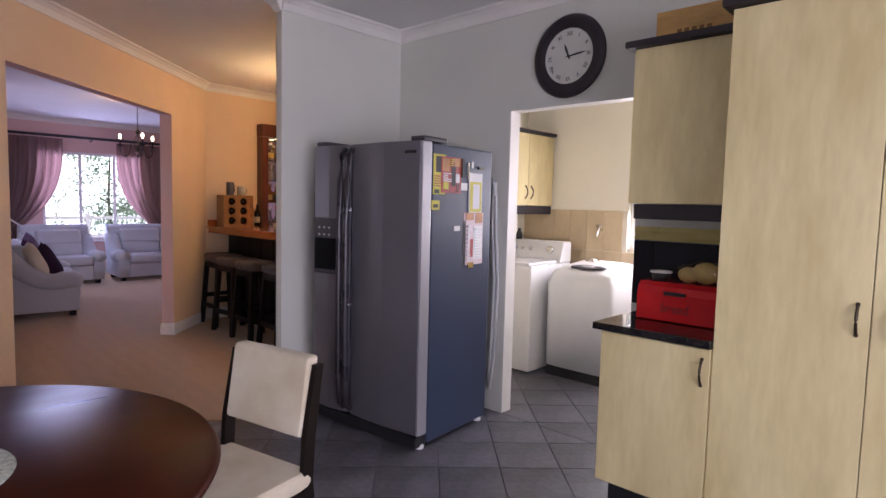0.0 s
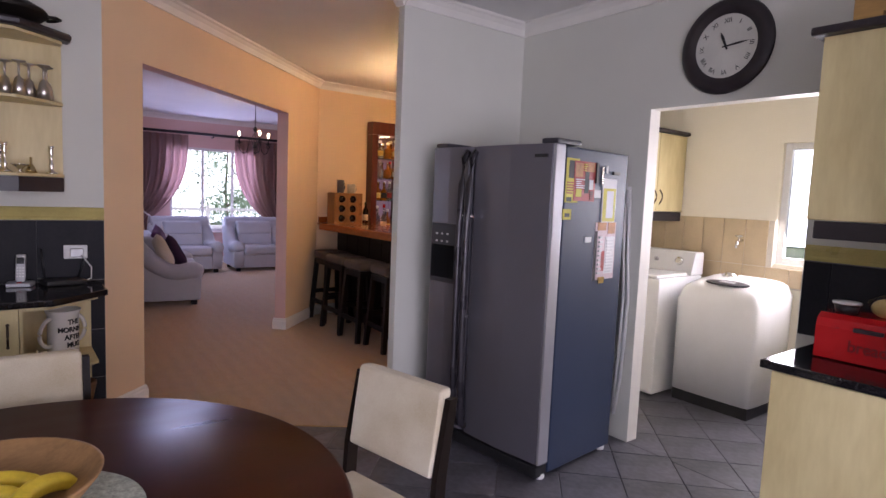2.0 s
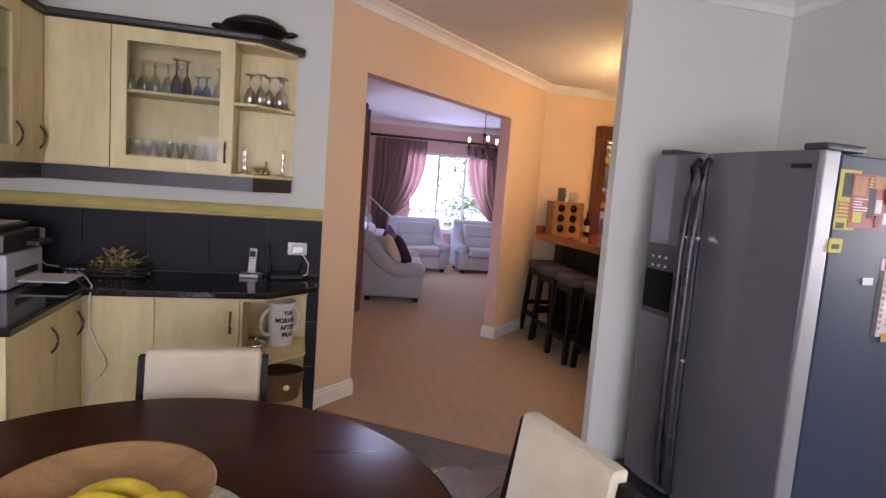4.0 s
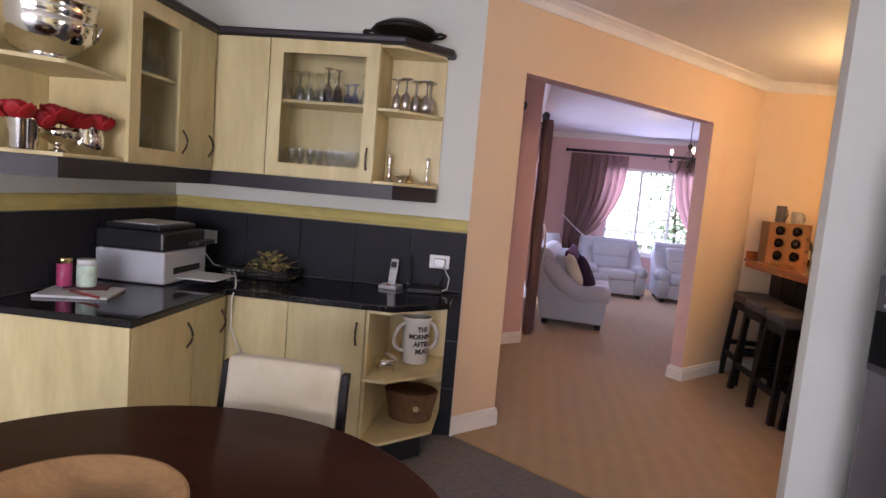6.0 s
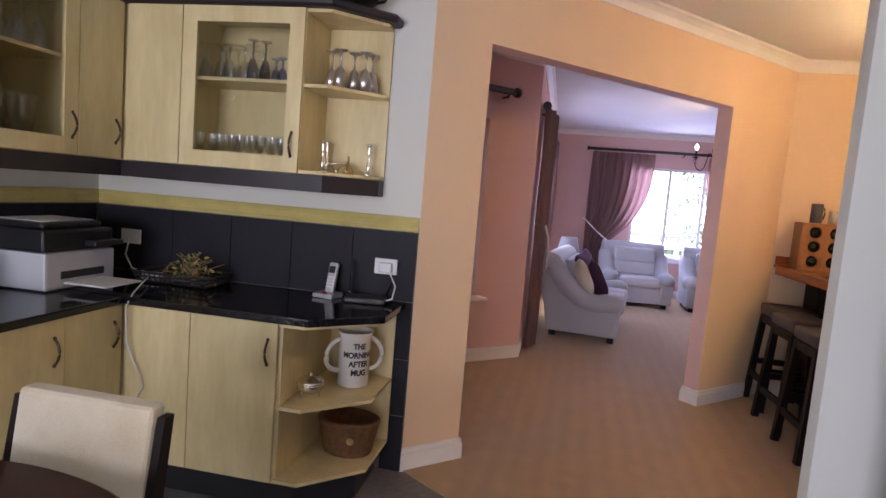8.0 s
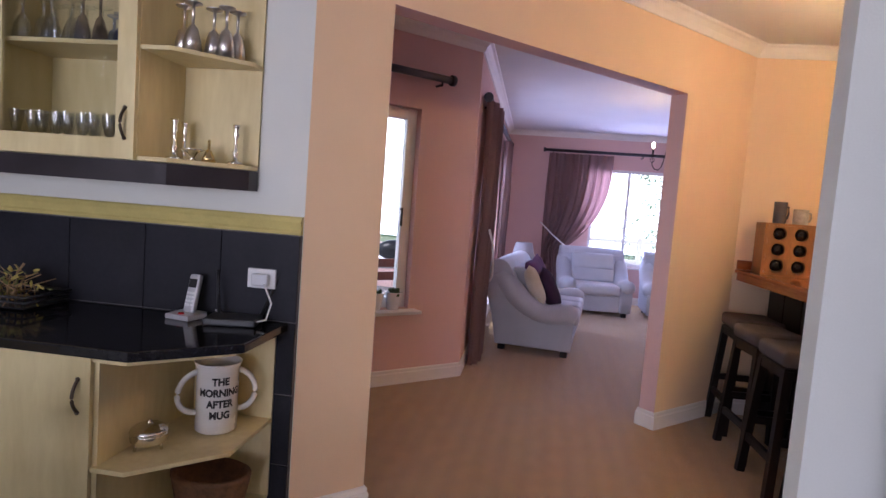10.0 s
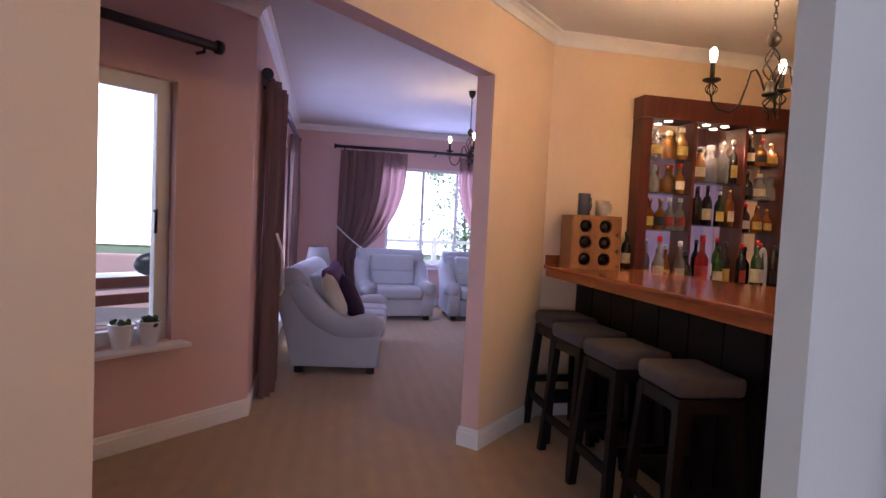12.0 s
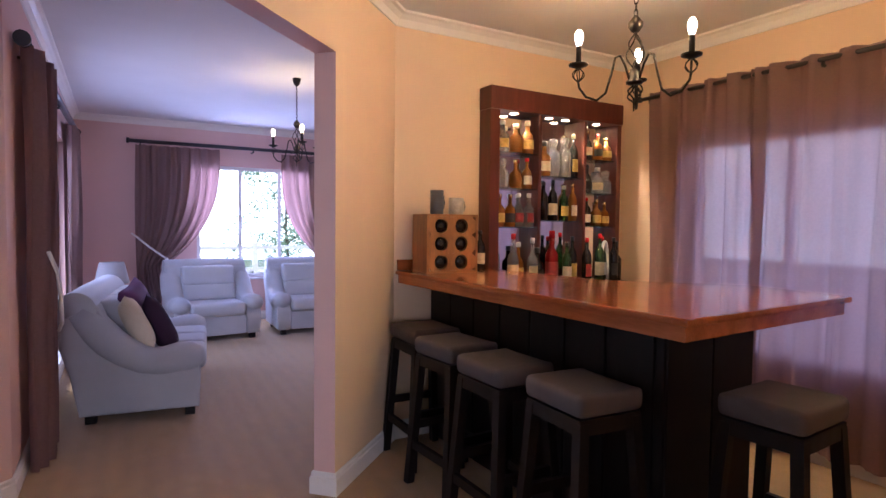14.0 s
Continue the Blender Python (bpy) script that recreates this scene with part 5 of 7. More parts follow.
def bananas():
    skin = material("banana_skin", (0.72, 0.52, 0.04), 0.5, vary=0.18, scale=14)
    tip = material("banana_stalk", (0.16, 0.10, 0.03), 0.7)
    for x, y, z, turn, lean in ((0.205, 1.985, 0.802, -10, 8), (0.165, 1.925, 0.806, 2, 4), (0.285, 1.90, 0.806, 48, 10)):
        t = thing("banana", pose(x, y, z, lean, 0, turn), "ripe yellow banana in the bowl", "banana", "bananas")
        bm = bmesh.new()
        n = 14
        pts = [(-0.10 + 0.20 * i / n, 0.03 * math.sin(math.pi * i / n), 0.018 * math.sin(math.pi * i / n)) for i in range(n + 1)]
        last = None
        for i, p in enumerate(pts):
            r = 0.005 + 0.0165 * min(1.0, 2.6 * math.sin(math.pi * i / n) ** 0.8)
            ring = [bm.verts.new((p[0], p[1] + r * (1 + 0.06 * math.cos(5 * a)) * math.cos(a), p[2] + r * (1 + 0.06 * math.cos(5 * a)) * math.sin(a))) for a in (math.tau * k / 20 for k in range(20))]
            if last:
                for k in range(20):
                    f = bm.faces.new((last[k], last[(k + 1) % 20], ring[(k + 1) % 20], ring[k]))
                    f.smooth = True
            else:
                bm.faces.new(ring[::-1])
            last = ring
        bm.faces.new(last)
        part("fruit", bm, skin, t)
        bm = bmesh.new()
        tube(bm, [pts[0], (-0.118, -0.010, -0.004)], 0.0055, 8)
        part("stalk", bm, tip, t, "dark dried stalk")
        bm = bmesh.new()
        tube(bm, [pts[-1], (0.106, -0.003, -0.002)], 0.005, 8, 0.003)
        part("tip", bm, tip, t, "dark dried tip")


bananas()


# ---- laundry ----
def washers():
    w = thing("washing_machine", pose(4.21, 2.91, 0), "white top-loading washing machine with rear control panel", "washing machine")
    bm = bmesh.new()
    box(bm, 0, 0, 0.02, 0.62, 0.58, 0.93, 0.012)
    part("body", bm, WHITE_ENAMEL, w)
    bm = bmesh.new()
    box(bm, -0.006, 0.02, 0.932, 0.42, 0.56, 0.955, 0.008)
    part("lid", bm, WHITE_ENAMEL, w)
    bm = bmesh.new()
    prism(bm, [(0.44, 0.0), (0.62, 0.0), (0.62, 0.58), (0.44, 0.58)], 0.932, 1.12, 0.012)
    for v in bm.verts:
        if v.co.z > 1.0 and v.co.x < 0.55:
            v.co.x += 0.05
    p = part("control_panel", bm, WHITE_PLASTIC, w, "cream sloping control panel")
    for y, r in ((0.12, 0.035), (0.33, 0.018), (0.42, 0.018), (0.5, 0.018)):
        bm = bmesh.new()
        turned(bm, [(r, 0), (r * 0.9, 0.02), (r * 0.5, 0.024)], 20, Matrix.Translation((0.462, y, 1.04)) @ pose(0, 0, 0, 0, -75, 0))
        part("knob", bm, CHROME if r > 0.03 else GREY_SILVER, p)
    for x, y in ((0.05, 0.05), (0.05, 0.53), (0.57, 0.05), (0.57, 0.53)):
        bm = bmesh.new()
        turned(bm, [(0.02, 0), (0.02, 0.022)], 10, Matrix.Translation((x, y, 0)))
        part("foot", bm, BLACK_PLASTIC, w)
    w = thing("washing_machine", pose(4.34, 2.235, 0), "white domed top-loading washing machine on dark base", "washing machine")
    bm = bmesh.new()
    nx, ny, wx, wy = 18, 18, 0.60, 0.61
    rows = []
    for i in range(nx + 1):
        for j in range(ny + 1):
            u, v = i / nx * 2 - 1, j / ny * 2 - 1
            # squircle plan, bulging lid that falls towards the front
            round_off = 1 - 0.045 * (u * u * v * v) ** 2
            z = 0.835 + 0.125 * ((1 - abs(u) ** 4.5) * (1 - abs(v) ** 5)) ** 0.38 + 0.03 * u
            rows.append(bm.verts.new((wx / 2 * (1 + u * round_off), wy / 2 * (1 + v * round_off), z)))
    for i in range(nx):
        for j in range(ny):
            k = i * (ny + 1) + j
            bm.faces.new((rows[k], rows[k + ny + 1], rows[k + ny + 2], rows[k + 1]))
    rim = [i * (ny + 1) for i in range(nx)] + [nx * (ny + 1) + j for j in range(ny)] + [(nx - i) * (ny + 1) + ny for i in range(nx)] + [ny - j for j in range(ny)]
    low = [bm.verts.new((wx / 2 + (rows[k].co.x - wx / 2) * 0.985, wy / 2 + (rows[k].co.y - wy / 2) * 0.985, 0.09)) for k in rim]
    for k in range(len(rim)):
        q = (k + 1) % len(rim)
        bm.faces.new((rows[rim[k]], rows[rim[q]], low[q], low[k]))
    bm.faces.new(low)
    part("body", bm, WHITE_ENAMEL, w, "white enamel body with a bulging top", smooth=True)
    bm = bmesh.new()
    box(bm, 0.02, 0.02, 0.0, 0.58, 0.59, 0.10)
    part("base", bm, BLACK_PLASTIC, w, "black plinth base")
    PANEL = Matrix.Translation((0.125, 0.285, 0.9385)) @ pose(0, 0, 0, 0, -8, 0)
    bm = bmesh.new()
    turned(bm, [(0.16, 0.0), (0.16, 0.006), (0.13, 0.009), (0.0, 0.010)], 32, PANEL @ Matrix.Diagonal((0.45, 1.0, 1, 1)))
    d = part("display_panel", bm, GREY_PLASTIC, w, "dark oval control panel")
    bm = bmesh.new()
    box(bm, -0.02, -0.055, 0.0095, 0.02, 0.055, 0.012)
    part("display", bm, GREY_SILVER, d, at=PANEL)


washers()
u = thing("wall_cupboard", pose(0, 3.516, 0), "yellow-maple laundry wall cupboard with two doors", "cupboard")
bm = bmesh.new()
box(bm, 3.60, -0.30, 1.44, 4.93, -0.005, 2.085)
part("body", bm, MAPLE, u)
for a, b, hx in ((3.60, 4.06, 4.02), (4.06, 4.53, 4.49), (4.53, 4.93, 4.575)):
    slab_door(u, a, 1.44, b, 2.085, -0.302, hx, 1.56)
bm = bmesh.new()
box(bm, 3.60, -0.345, 2.087, 4.94, -0.005, 2.12, 0.01)
part("crown", bm, DARK_TRIM, u, "dark brown crown moulding")
bm = bmesh.new()
box(bm, 3.60, -0.31, 1.36, 4.93, -0.29, 1.437, 0.004)
part("pelmet", bm, DARK_TRIM, u, "dark brown light pelmet")
BEIGE = material("beige_tile", (0.56, 0.44, 0.28), 0.3, vary=0.12, scale=5, random_obj=0.06)
PALE_GROUT = material("pale_grout", (0.60, 0.55, 0.46), 0.9, vary=0.1)


def laundry_tiles():
    bm = bmesh.new()
    box(bm, 4.936, 1.0, 0.9, 4.949, 3.515, 1.05)
    box(bm, 4.936, 2.425, 1.05, 4.949, 3.515, 1.41)
    bed = structure("laundry_wall_tiles", bm, PALE_GROUT, "beige glazed wall tiles behind the washing machines", "wall tiles")
    y = 3.51
    while y > 1.2:
        for z0, z1 in ((0.91, 1.05), (1.05, 1.41)):
            if z0 > 1 and y < 2.6:
                continue
            bm = bmesh.new()
            box(bm, 4.928, y - 0.172, z0 + 0.0015, 4.936, y - 0.0015, z1 - 0.0015, 0.0015, 1)
            part("tile", bm, BEIGE, bed)
        y -= 0.174


def tap():
    t = thing("tap", pose(4.928, 2.66, 1.24), "chrome wall tap above the washing machine", "tap")
    bm = bmesh.new()
    tube(bm, [(0, 0, 0), (-0.05, 0, 0), (-0.08, 0, -0.02), (-0.085, 0, -0.06)], 0.012, 10)
    part("spout", bm, CHROME, t)
    bm = bmesh.new()
    tube(bm, [(-0.05, -0.03, 0.035), (-0.05, 0.03, 0.035)], 0.008, 8)
    tube(bm, [(-0.05, 0, 0.008), (-0.05, 0, 0.035)], 0.007, 8)
    part("handle", bm, CHROME, t)


tap()
simple("soap_dish", lambda b: turned(b, [(0.05, 0), (0.06, 0.02), (0.03, 0.045), (0.0, 0.05)], 24), CHROME, pose(4.70, 2.62, 0.955), "small chrome dish behind the lid", "dish", smooth=True)
simple("spray_nozzle", lambda b: turned(b, [(0.03, 0), (0.03, 0.05), (0.015, 0.08), (0.015, 0.1)], 16), BLACK_PLASTIC, pose(4.70, 3.40, 1.122), "small dark bottle on the control panel", "bottle", smooth=True)


# ---- bar ----
BAR_Z = 1.112


def bar_counter():
    b = thing("bar_counter", ID, "home bar with glossy red-brown wooden top and dark front", "bar counter")
    bm = bmesh.new()
    prism(bm, [(3.215, 6.83), (3.215, 4.655), (4.455, 4.735), (4.50, 5.25), (3.98, 5.78), (3.90, 6.83)], BAR_Z - 0.028, BAR_Z, 0.010)
    part("top", bm, BARTOP, b, "glossy varnished red-brown plank top")
    bm = bmesh.new()
    prism(bm, [(3.235, 6.83), (3.235, 4.678), (4.435, 4.755), (4.48, 5.24), (3.96, 5.76), (3.88, 6.83)], BAR_Z - 0.082, BAR_Z - 0.0285, 0.003)
    part("edge_board", bm, BARTOP, b, "plain edge board under the top")
    bm = bmesh.new()
    prism(bm, [(3.49, 6.83), (3.49, 4.96), (4.08, 4.96), (4.08, 5.06), (3.60, 5.06), (3.60, 6.83)], 0.003, BAR_Z - 0.083)
    part("front_panel", bm, DARKWOOD, b, "dark stained timber front")
    for i in range(7):
        bm = bmesh.new()
        box(bm, 3.477, 5.0 + i * 0.262, 0.004, 3.4895, 5.0 + i * 0.262 + 0.25, BAR_Z - 0.085, 0.004)
        part("board", bm, DARKWOOD, b)
    for i in range(2):
        bm = bmesh.new()
        box(bm, 3.50 + i * 0.29, 4.947, 0.004, 3.50 + i * 0.29 + 0.28, 4.9595, BAR_Z - 0.085, 0.004)
        part("board", bm, DARKWOOD, b)
    bm = bmesh.new()
    box(bm, 3.225, 6.812, BAR_Z + 0.001, 3.60, 6.832, BAR_Z + 0.07, 0.003)
    part("upstand", bm, BARTOP, b, "low wooden upstand at the wall")


bar_counter()
bm = bmesh.new()
box(bm, 3.915, 6.45, 0.95, 5.12, 6.83, 0.99, 0.005)
box(bm, 3.93, 6.47, 0.003, 5.10, 6.83, 0.949)
solid("back_counter", bm, DARKWOOD, ID, "dark low counter along the bar wall", "counter")
bm = bmesh.new()
box(bm, 4.5, 6.822, 0.90, 5.268, 6.834, 1.09, 0.002)
solid("splashback", bm, BEIGE, ID, "beige tiled strip on the bar wall", "splashback")


def bar_stool():
    st = thing("bar_stool", ID, "dark wooden bar stool with a brown padded seat", "stool", "bar stools")
    bm = bmesh.new()
    box(bm, -0.178, -0.158, 0.718, 0.178, 0.158, 0.80, 0.038, 5)
    for v in bm.verts:
        if v.co.z > 0.74:
            v.co.z += 0.03 * abs(v.co.x / 0.19) ** 2 - 0.012
    part("seat", bm, STOOL_CLOTH, st, "brown fabric padded saddle seat", smooth=True)
    bm = bmesh.new()
    for a in ((-0.165, -0.145, 0.165, -0.12), (-0.165, 0.12, 0.165, 0.145), (-0.165, -0.12, -0.14, 0.12), (0.14, -0.12, 0.165, 0.12)):
        box(bm, a[0], a[1], 0.655, a[2], a[3], 0.714)
    part("seat_frame", bm, DARKWOOD, st)
    for sx in (-1, 1):
        for sy in (-1, 1):
            bm = bmesh.new()
            top, low = Vector((sx * 0.145, sy * 0.125, 0.70)), Vector((sx * 0.19, sy * 0.17, 0.003))
            vs = [bm.verts.new(p + Vector((dx, dy, 0))) for p in (low, top) for dx, dy in ((-0.022, -0.022), (0.022, -0.022), (0.022, 0.022), (-0.022, 0.022))]
            for k in range(4):
                bm.faces.new((vs[k], vs[(k + 1) % 4], vs[4 + (k + 1) % 4], vs[4 + k]))
            bm.faces.new(vs[:4]), bm.faces.new(vs[4:])
            part("leg", bm, DARKWOOD, st)
    for k in range(4):
        bm = bmesh.new()
        if k < 2:
            y = (-0.16, 0.16)[k]
            box(bm, -0.16, y - 0.012, 0.20, 0.16, y + 0.012, 0.245)
        else:
            x = (-0.172, 0.172)[k - 2]
            box(bm, x - 0.012, -0.14, 0.30, x + 0.012, 0.14, 0.345)
        part("stretcher", bm, DARKWOOD, st)
    return st


stool = bar_stool()
stool.matrix_world = pose(3.255, 6.50, 0, 0, 0, 88)
for x, y, a in ((3.19, 6.04, 93), (3.16, 5.57, 90), (3.20, 5.11, 86), (3.72, 4.62, 4)):
    copy_thing(stool, pose(x, y, 0, 0, 0, a))

MIRROR = material("mirror_back", (0.80, 0.80, 0.82), 0.02, metal=1.0, vary=0.0)
COLS = [(3.94, 4.295), (4.32, 4.735), (4.76, 5.075)]
LEVELS = [(1.925, 1.675, 1.40), (1.775, 1.45), (1.925, 1.665, 1.41)]


def drinks_cabinet():
    c = thing("drinks_cabinet", ID, "red-brown wall cabinet lined with glass shelves of bottles", "cabinet")
    y0, y1 = 6.700, 6.832
    boards = [("side_panel", 3.86, 3.94), ("divider", 4.295, 4.32), ("divider", 4.735, 4.76), ("side_panel", 5.075, 5.12)]
    for name, a, b in boards:
        bm = bmesh.new()
        box(bm, a, y0 if name == "side_panel" else y0 + 0.01, 0.992, b, y1, 2.205, 0.002)
        part(name, bm, REDWOOD, c)
    bm = bmesh.new()
    box(bm, 3.855, y0 - 0.012, 2.207, 5.125, y1, 2.362, 0.006)
    part("header", bm, REDWOOD, c)
    for (a, b), levels in zip(COLS, LEVELS):
        bm = bmesh.new()
        box(bm, a, y1 - 0.012, 0.992, b, y1 - 0.004, 2.206)
        part("mirror", bm, MIRROR, c, "mirror back")
        for z in levels:
            bm = bmesh.new()
            box(bm, a + 0.001, y0 + 0.02, z - 0.008, b - 0.001, y1 - 0.014, z)
            sh = part("glass_shelf", bm, glass_material("shelf_glass", (0.80, 0.88, 0.84)), c, "clear glass shelf")
            sh.visible_shadow = False
    glow = material("lamp_glow", (1.0, 0.85, 0.6), 0.5, emit=14, emit_color=(1.0, 0.78, 0.48))
    for x in (4.10, 4.42, 4.58, 4.90):
        bm = bmesh.new()
        turned(bm, [(0.035, 2.200), (0.035, 2.206)], 20, Matrix.Translation((x, 6.755, 0)))
        d = part("downlight", bm, CHROME, c, "small round downlight")
        bm = bmesh.new()
        turned(bm, [(0.027, 2.197), (0.027, 2.1995)], 20, Matrix.Translation((x, 6.755, 0)))
        part("lamp", bm, glow, d)
        spot_light("downlight_beam", (x, 6.755, 2.19), 48, (1.0, 0.74, 0.46))


drinks_cabinet()
AMBER = material("amber_spirit", (0.34, 0.13, 0.025), 0.08, vary=0.15, scale=8, trans=0.35)
GREENB = material("green_bottle", (0.03, 0.09, 0.02), 0.07, vary=0.1, trans=0.3)
DARKB = material("dark_bottle", (0.012, 0.010, 0.008), 0.07, vary=0.2)
CLEARB = material("clear_bottle", (0.80, 0.82, 0.82), 0.05, vary=0.05, trans=0.8)
REDB = material("red_drink", (0.22, 0.01, 0.01), 0.1, vary=0.1)
LABEL_C = material("cream_label", (0.66, 0.58, 0.40), 0.6, vary=0.2, scale=40)
LABEL_Y = material("gold_label", (0.55, 0.38, 0.08), 0.5, vary=0.3, scale=50)
SHAPES = {
    "round": [(0.036, 0), (0.038, 0.006), (0.038, 0.5), (0.030, 0.6), (0.013, 0.68), (0.012, 0.9), (0.014, 0.91)],
    "wine": [(0.034, 0), (0.036, 0.006), (0.036, 0.58), (0.028, 0.68), (0.013, 0.76), (0.0125, 0.92)],
    "flask": [(0.03, 0), (0.048, 0.1), (0.052, 0.3), (0.044, 0.5), (0.014, 0.66), (0.013, 0.9)],
    "squat": [(0.045, 0), (0.047, 0.02), (0.047, 0.55), (0.02, 0.68), (0.018, 0.88)],
    "decanter": [(0.046, 0), (0.05, 0.02), (0.05, 0.55), (0.022, 0.68), (0.03, 0.74)],
}


def bottle(at, shape, h, glass, cap, label_mat=LABEL_C, words="", tall=0.0):
    b = thing("bottle", at, words or "glass bottle of spirits in the drinks cabinet", "bottle", "bottles at the bar")
    pr = [(r, z * h) if z <= 1 else (r, z) for r, z in SHAPES[shape]]
    bm = bmesh.new()
    turned(bm, pr, 18)
    part("glass", bm, glass, b)
    bm = bmesh.new()
    r, z = pr[-1]
    if shape == "decanter":
        turned(bm, [(0.02, z), (0.034, z + 0.02), (0.034, z + 0.05), (0.012, z + 0.06)], 14)
    else:
        turned(bm, [(r * 1.18, z - 0.004), (r * 1.18, h), (r * 0.9, h + 0.003)], 12)
    part("cap", bm, cap, b)
    if label_mat:
        rr = SHAPES[shape][2][0] + 0.0008
        if shape != "flask":
            bm = bmesh.new()
            n, lo, hi = 10, 0.14 * h, 0.42 * h
            arc = [(rr * math.sin(a), -rr * math.cos(a)) for a in (math.radians(-75 + 150 * i / n) for i in range(n + 1))]
            low, high = [bm.verts.new((x, y, lo)) for x, y in arc], [bm.verts.new((x, y, hi)) for x, y in arc]
            for i in range(n):
                bm.faces.new((low[i], low[i + 1], high[i + 1], high[i]))
            part("label", bm, label_mat, b)


def fill_cabinet():
    yf, yb = 6.752, 6.784
    W, G, K, R = WHITE_PLASTIC, BRASS, BLACK_PLASTIC, RED_TIN
    rows = [
        (0, 1.925, [("squat", 0.22, CLEARB, W, LABEL_Y), ("squat", 0.20, AMBER, LABEL_C, None), ("squat", 0.235, AMBER, LABEL_C, LABEL_Y)]),
        (0, 1.675, [("decanter", 0.20, CLEARB, CLEARB, None), ("flask", 0.2, AMBER, G, None), ("round", 0.22, AMBER, R, LABEL_C)]),
        (0, 1.40, [("round", 0.23, AMBER, G, LABEL_Y), ("round", 0.23, AMBER, G, INK), ("round", 0.24, CLEARB, W, REDCARD), ("round", 0.24, CLEARB, W, REDCARD)]),
        (0, 0.993, [("round", 0.36, CLEARB, R, LABEL_C), ("round", 0.30, AMBER, W, LABEL_Y), ("round", 0.33, CLEARB, W, LABEL_C), ("squat", 0.26, DARKB, K, INK)]),
        (1, 1.775, [("squat", 0.25, AMBER, K, LABEL_C), ("decanter", 0.30, CLEARB, CLEARB, None), ("decanter", 0.32, CLEARB, CLEARB, None), ("wine", 0.33, DARKB, LABEL_C, LABEL_Y)]),
        (1, 1.45, [("wine", 0.28, DARKB, K, None), ("wine", 0.30, DARKB, K, LABEL_C), ("wine", 0.26, GREENB, W, LABEL_Y), ("wine", 0.28, AMBER, G, LABEL_C)]),
        (1, 0.993, [("squat", 0.38, REDB, R, REDCARD), ("wine", 0.30, GREENB, K, LABEL_C), ("wine", 0.34, DARKB, K, LABEL_Y), ("wine", 0.33, DARKB, R, REDCARD)]),
        (2, 1.925, [("round", 0.22, DARKB, G, LABEL_C), ("round", 0.20, AMBER, R, INK), ("squat", 0.18, AMBER, G, LABEL_Y)]),
        (2, 1.665, [("round", 0.22, DARKB, K, INK), ("squat", 0.20, CLEARB, W, LABEL_C), ("decanter", 0.17, CLEARB, CLEARB, None)]),
        (2, 1.41, [("wine", 0.22, DARKB, R, LABEL_C), ("round", 0.21, AMBER, G, LABEL_Y), ("round", 0.19, AMBER, G, LABEL_Y)]),
        (2, 0.993, [("wine", 0.36, GREENB, R, LABEL_C), ("wine", 0.34, GREENB, R, PAPER), ("wine", 0.33, DARKB, K, INK), ("squat", 0.30, DARKB, K, None)]),
    ]
    for col, z, items in rows:
        a, b = COLS[col]
        step = (b - a - 0.02) / len(items)
        for i, (shape, h, glass, cap, lab) in enumerate(items):
            bottle(pose(a + 0.01 + step * (i + 0.5), 6.60 + 0.05 * ((i + col) % 2) if z < 1.0 else yf if (i + col) % 2 else yb - 0.02, z + 0.0005, 0, 0, -35 + 20 * i), shape, h, glass, cap, lab)
    bottle(pose(3.70, 6.70, BAR_Z + 0.0005, 0, 0, -40), "wine", 0.31, DARKB, BLACK_PLASTIC, LABEL_C, "dark wine bottle standing on the bar")
    bottle(pose(3.80, 6.72, BAR_Z + 0.0005, 0, 0, -40), "wine", 0.26, DARKB, BLACK_PLASTIC, LABEL_C, "dark wine bottle standing on the bar")


fill_cabinet()
simple("white_ring", lambda b: tube(b, [(0.055 * math.cos(t), 0, 0.012 + 0.29 * math.sin(t) ** 0.6) for t in (math.pi * i / 18 for i in range(19))], 0.012, 8), WHITE_PLASTIC, pose(4.86, 6.60, 0.993, 0, 0, 20), "white looped bottle carrier at the bar", "carrier")


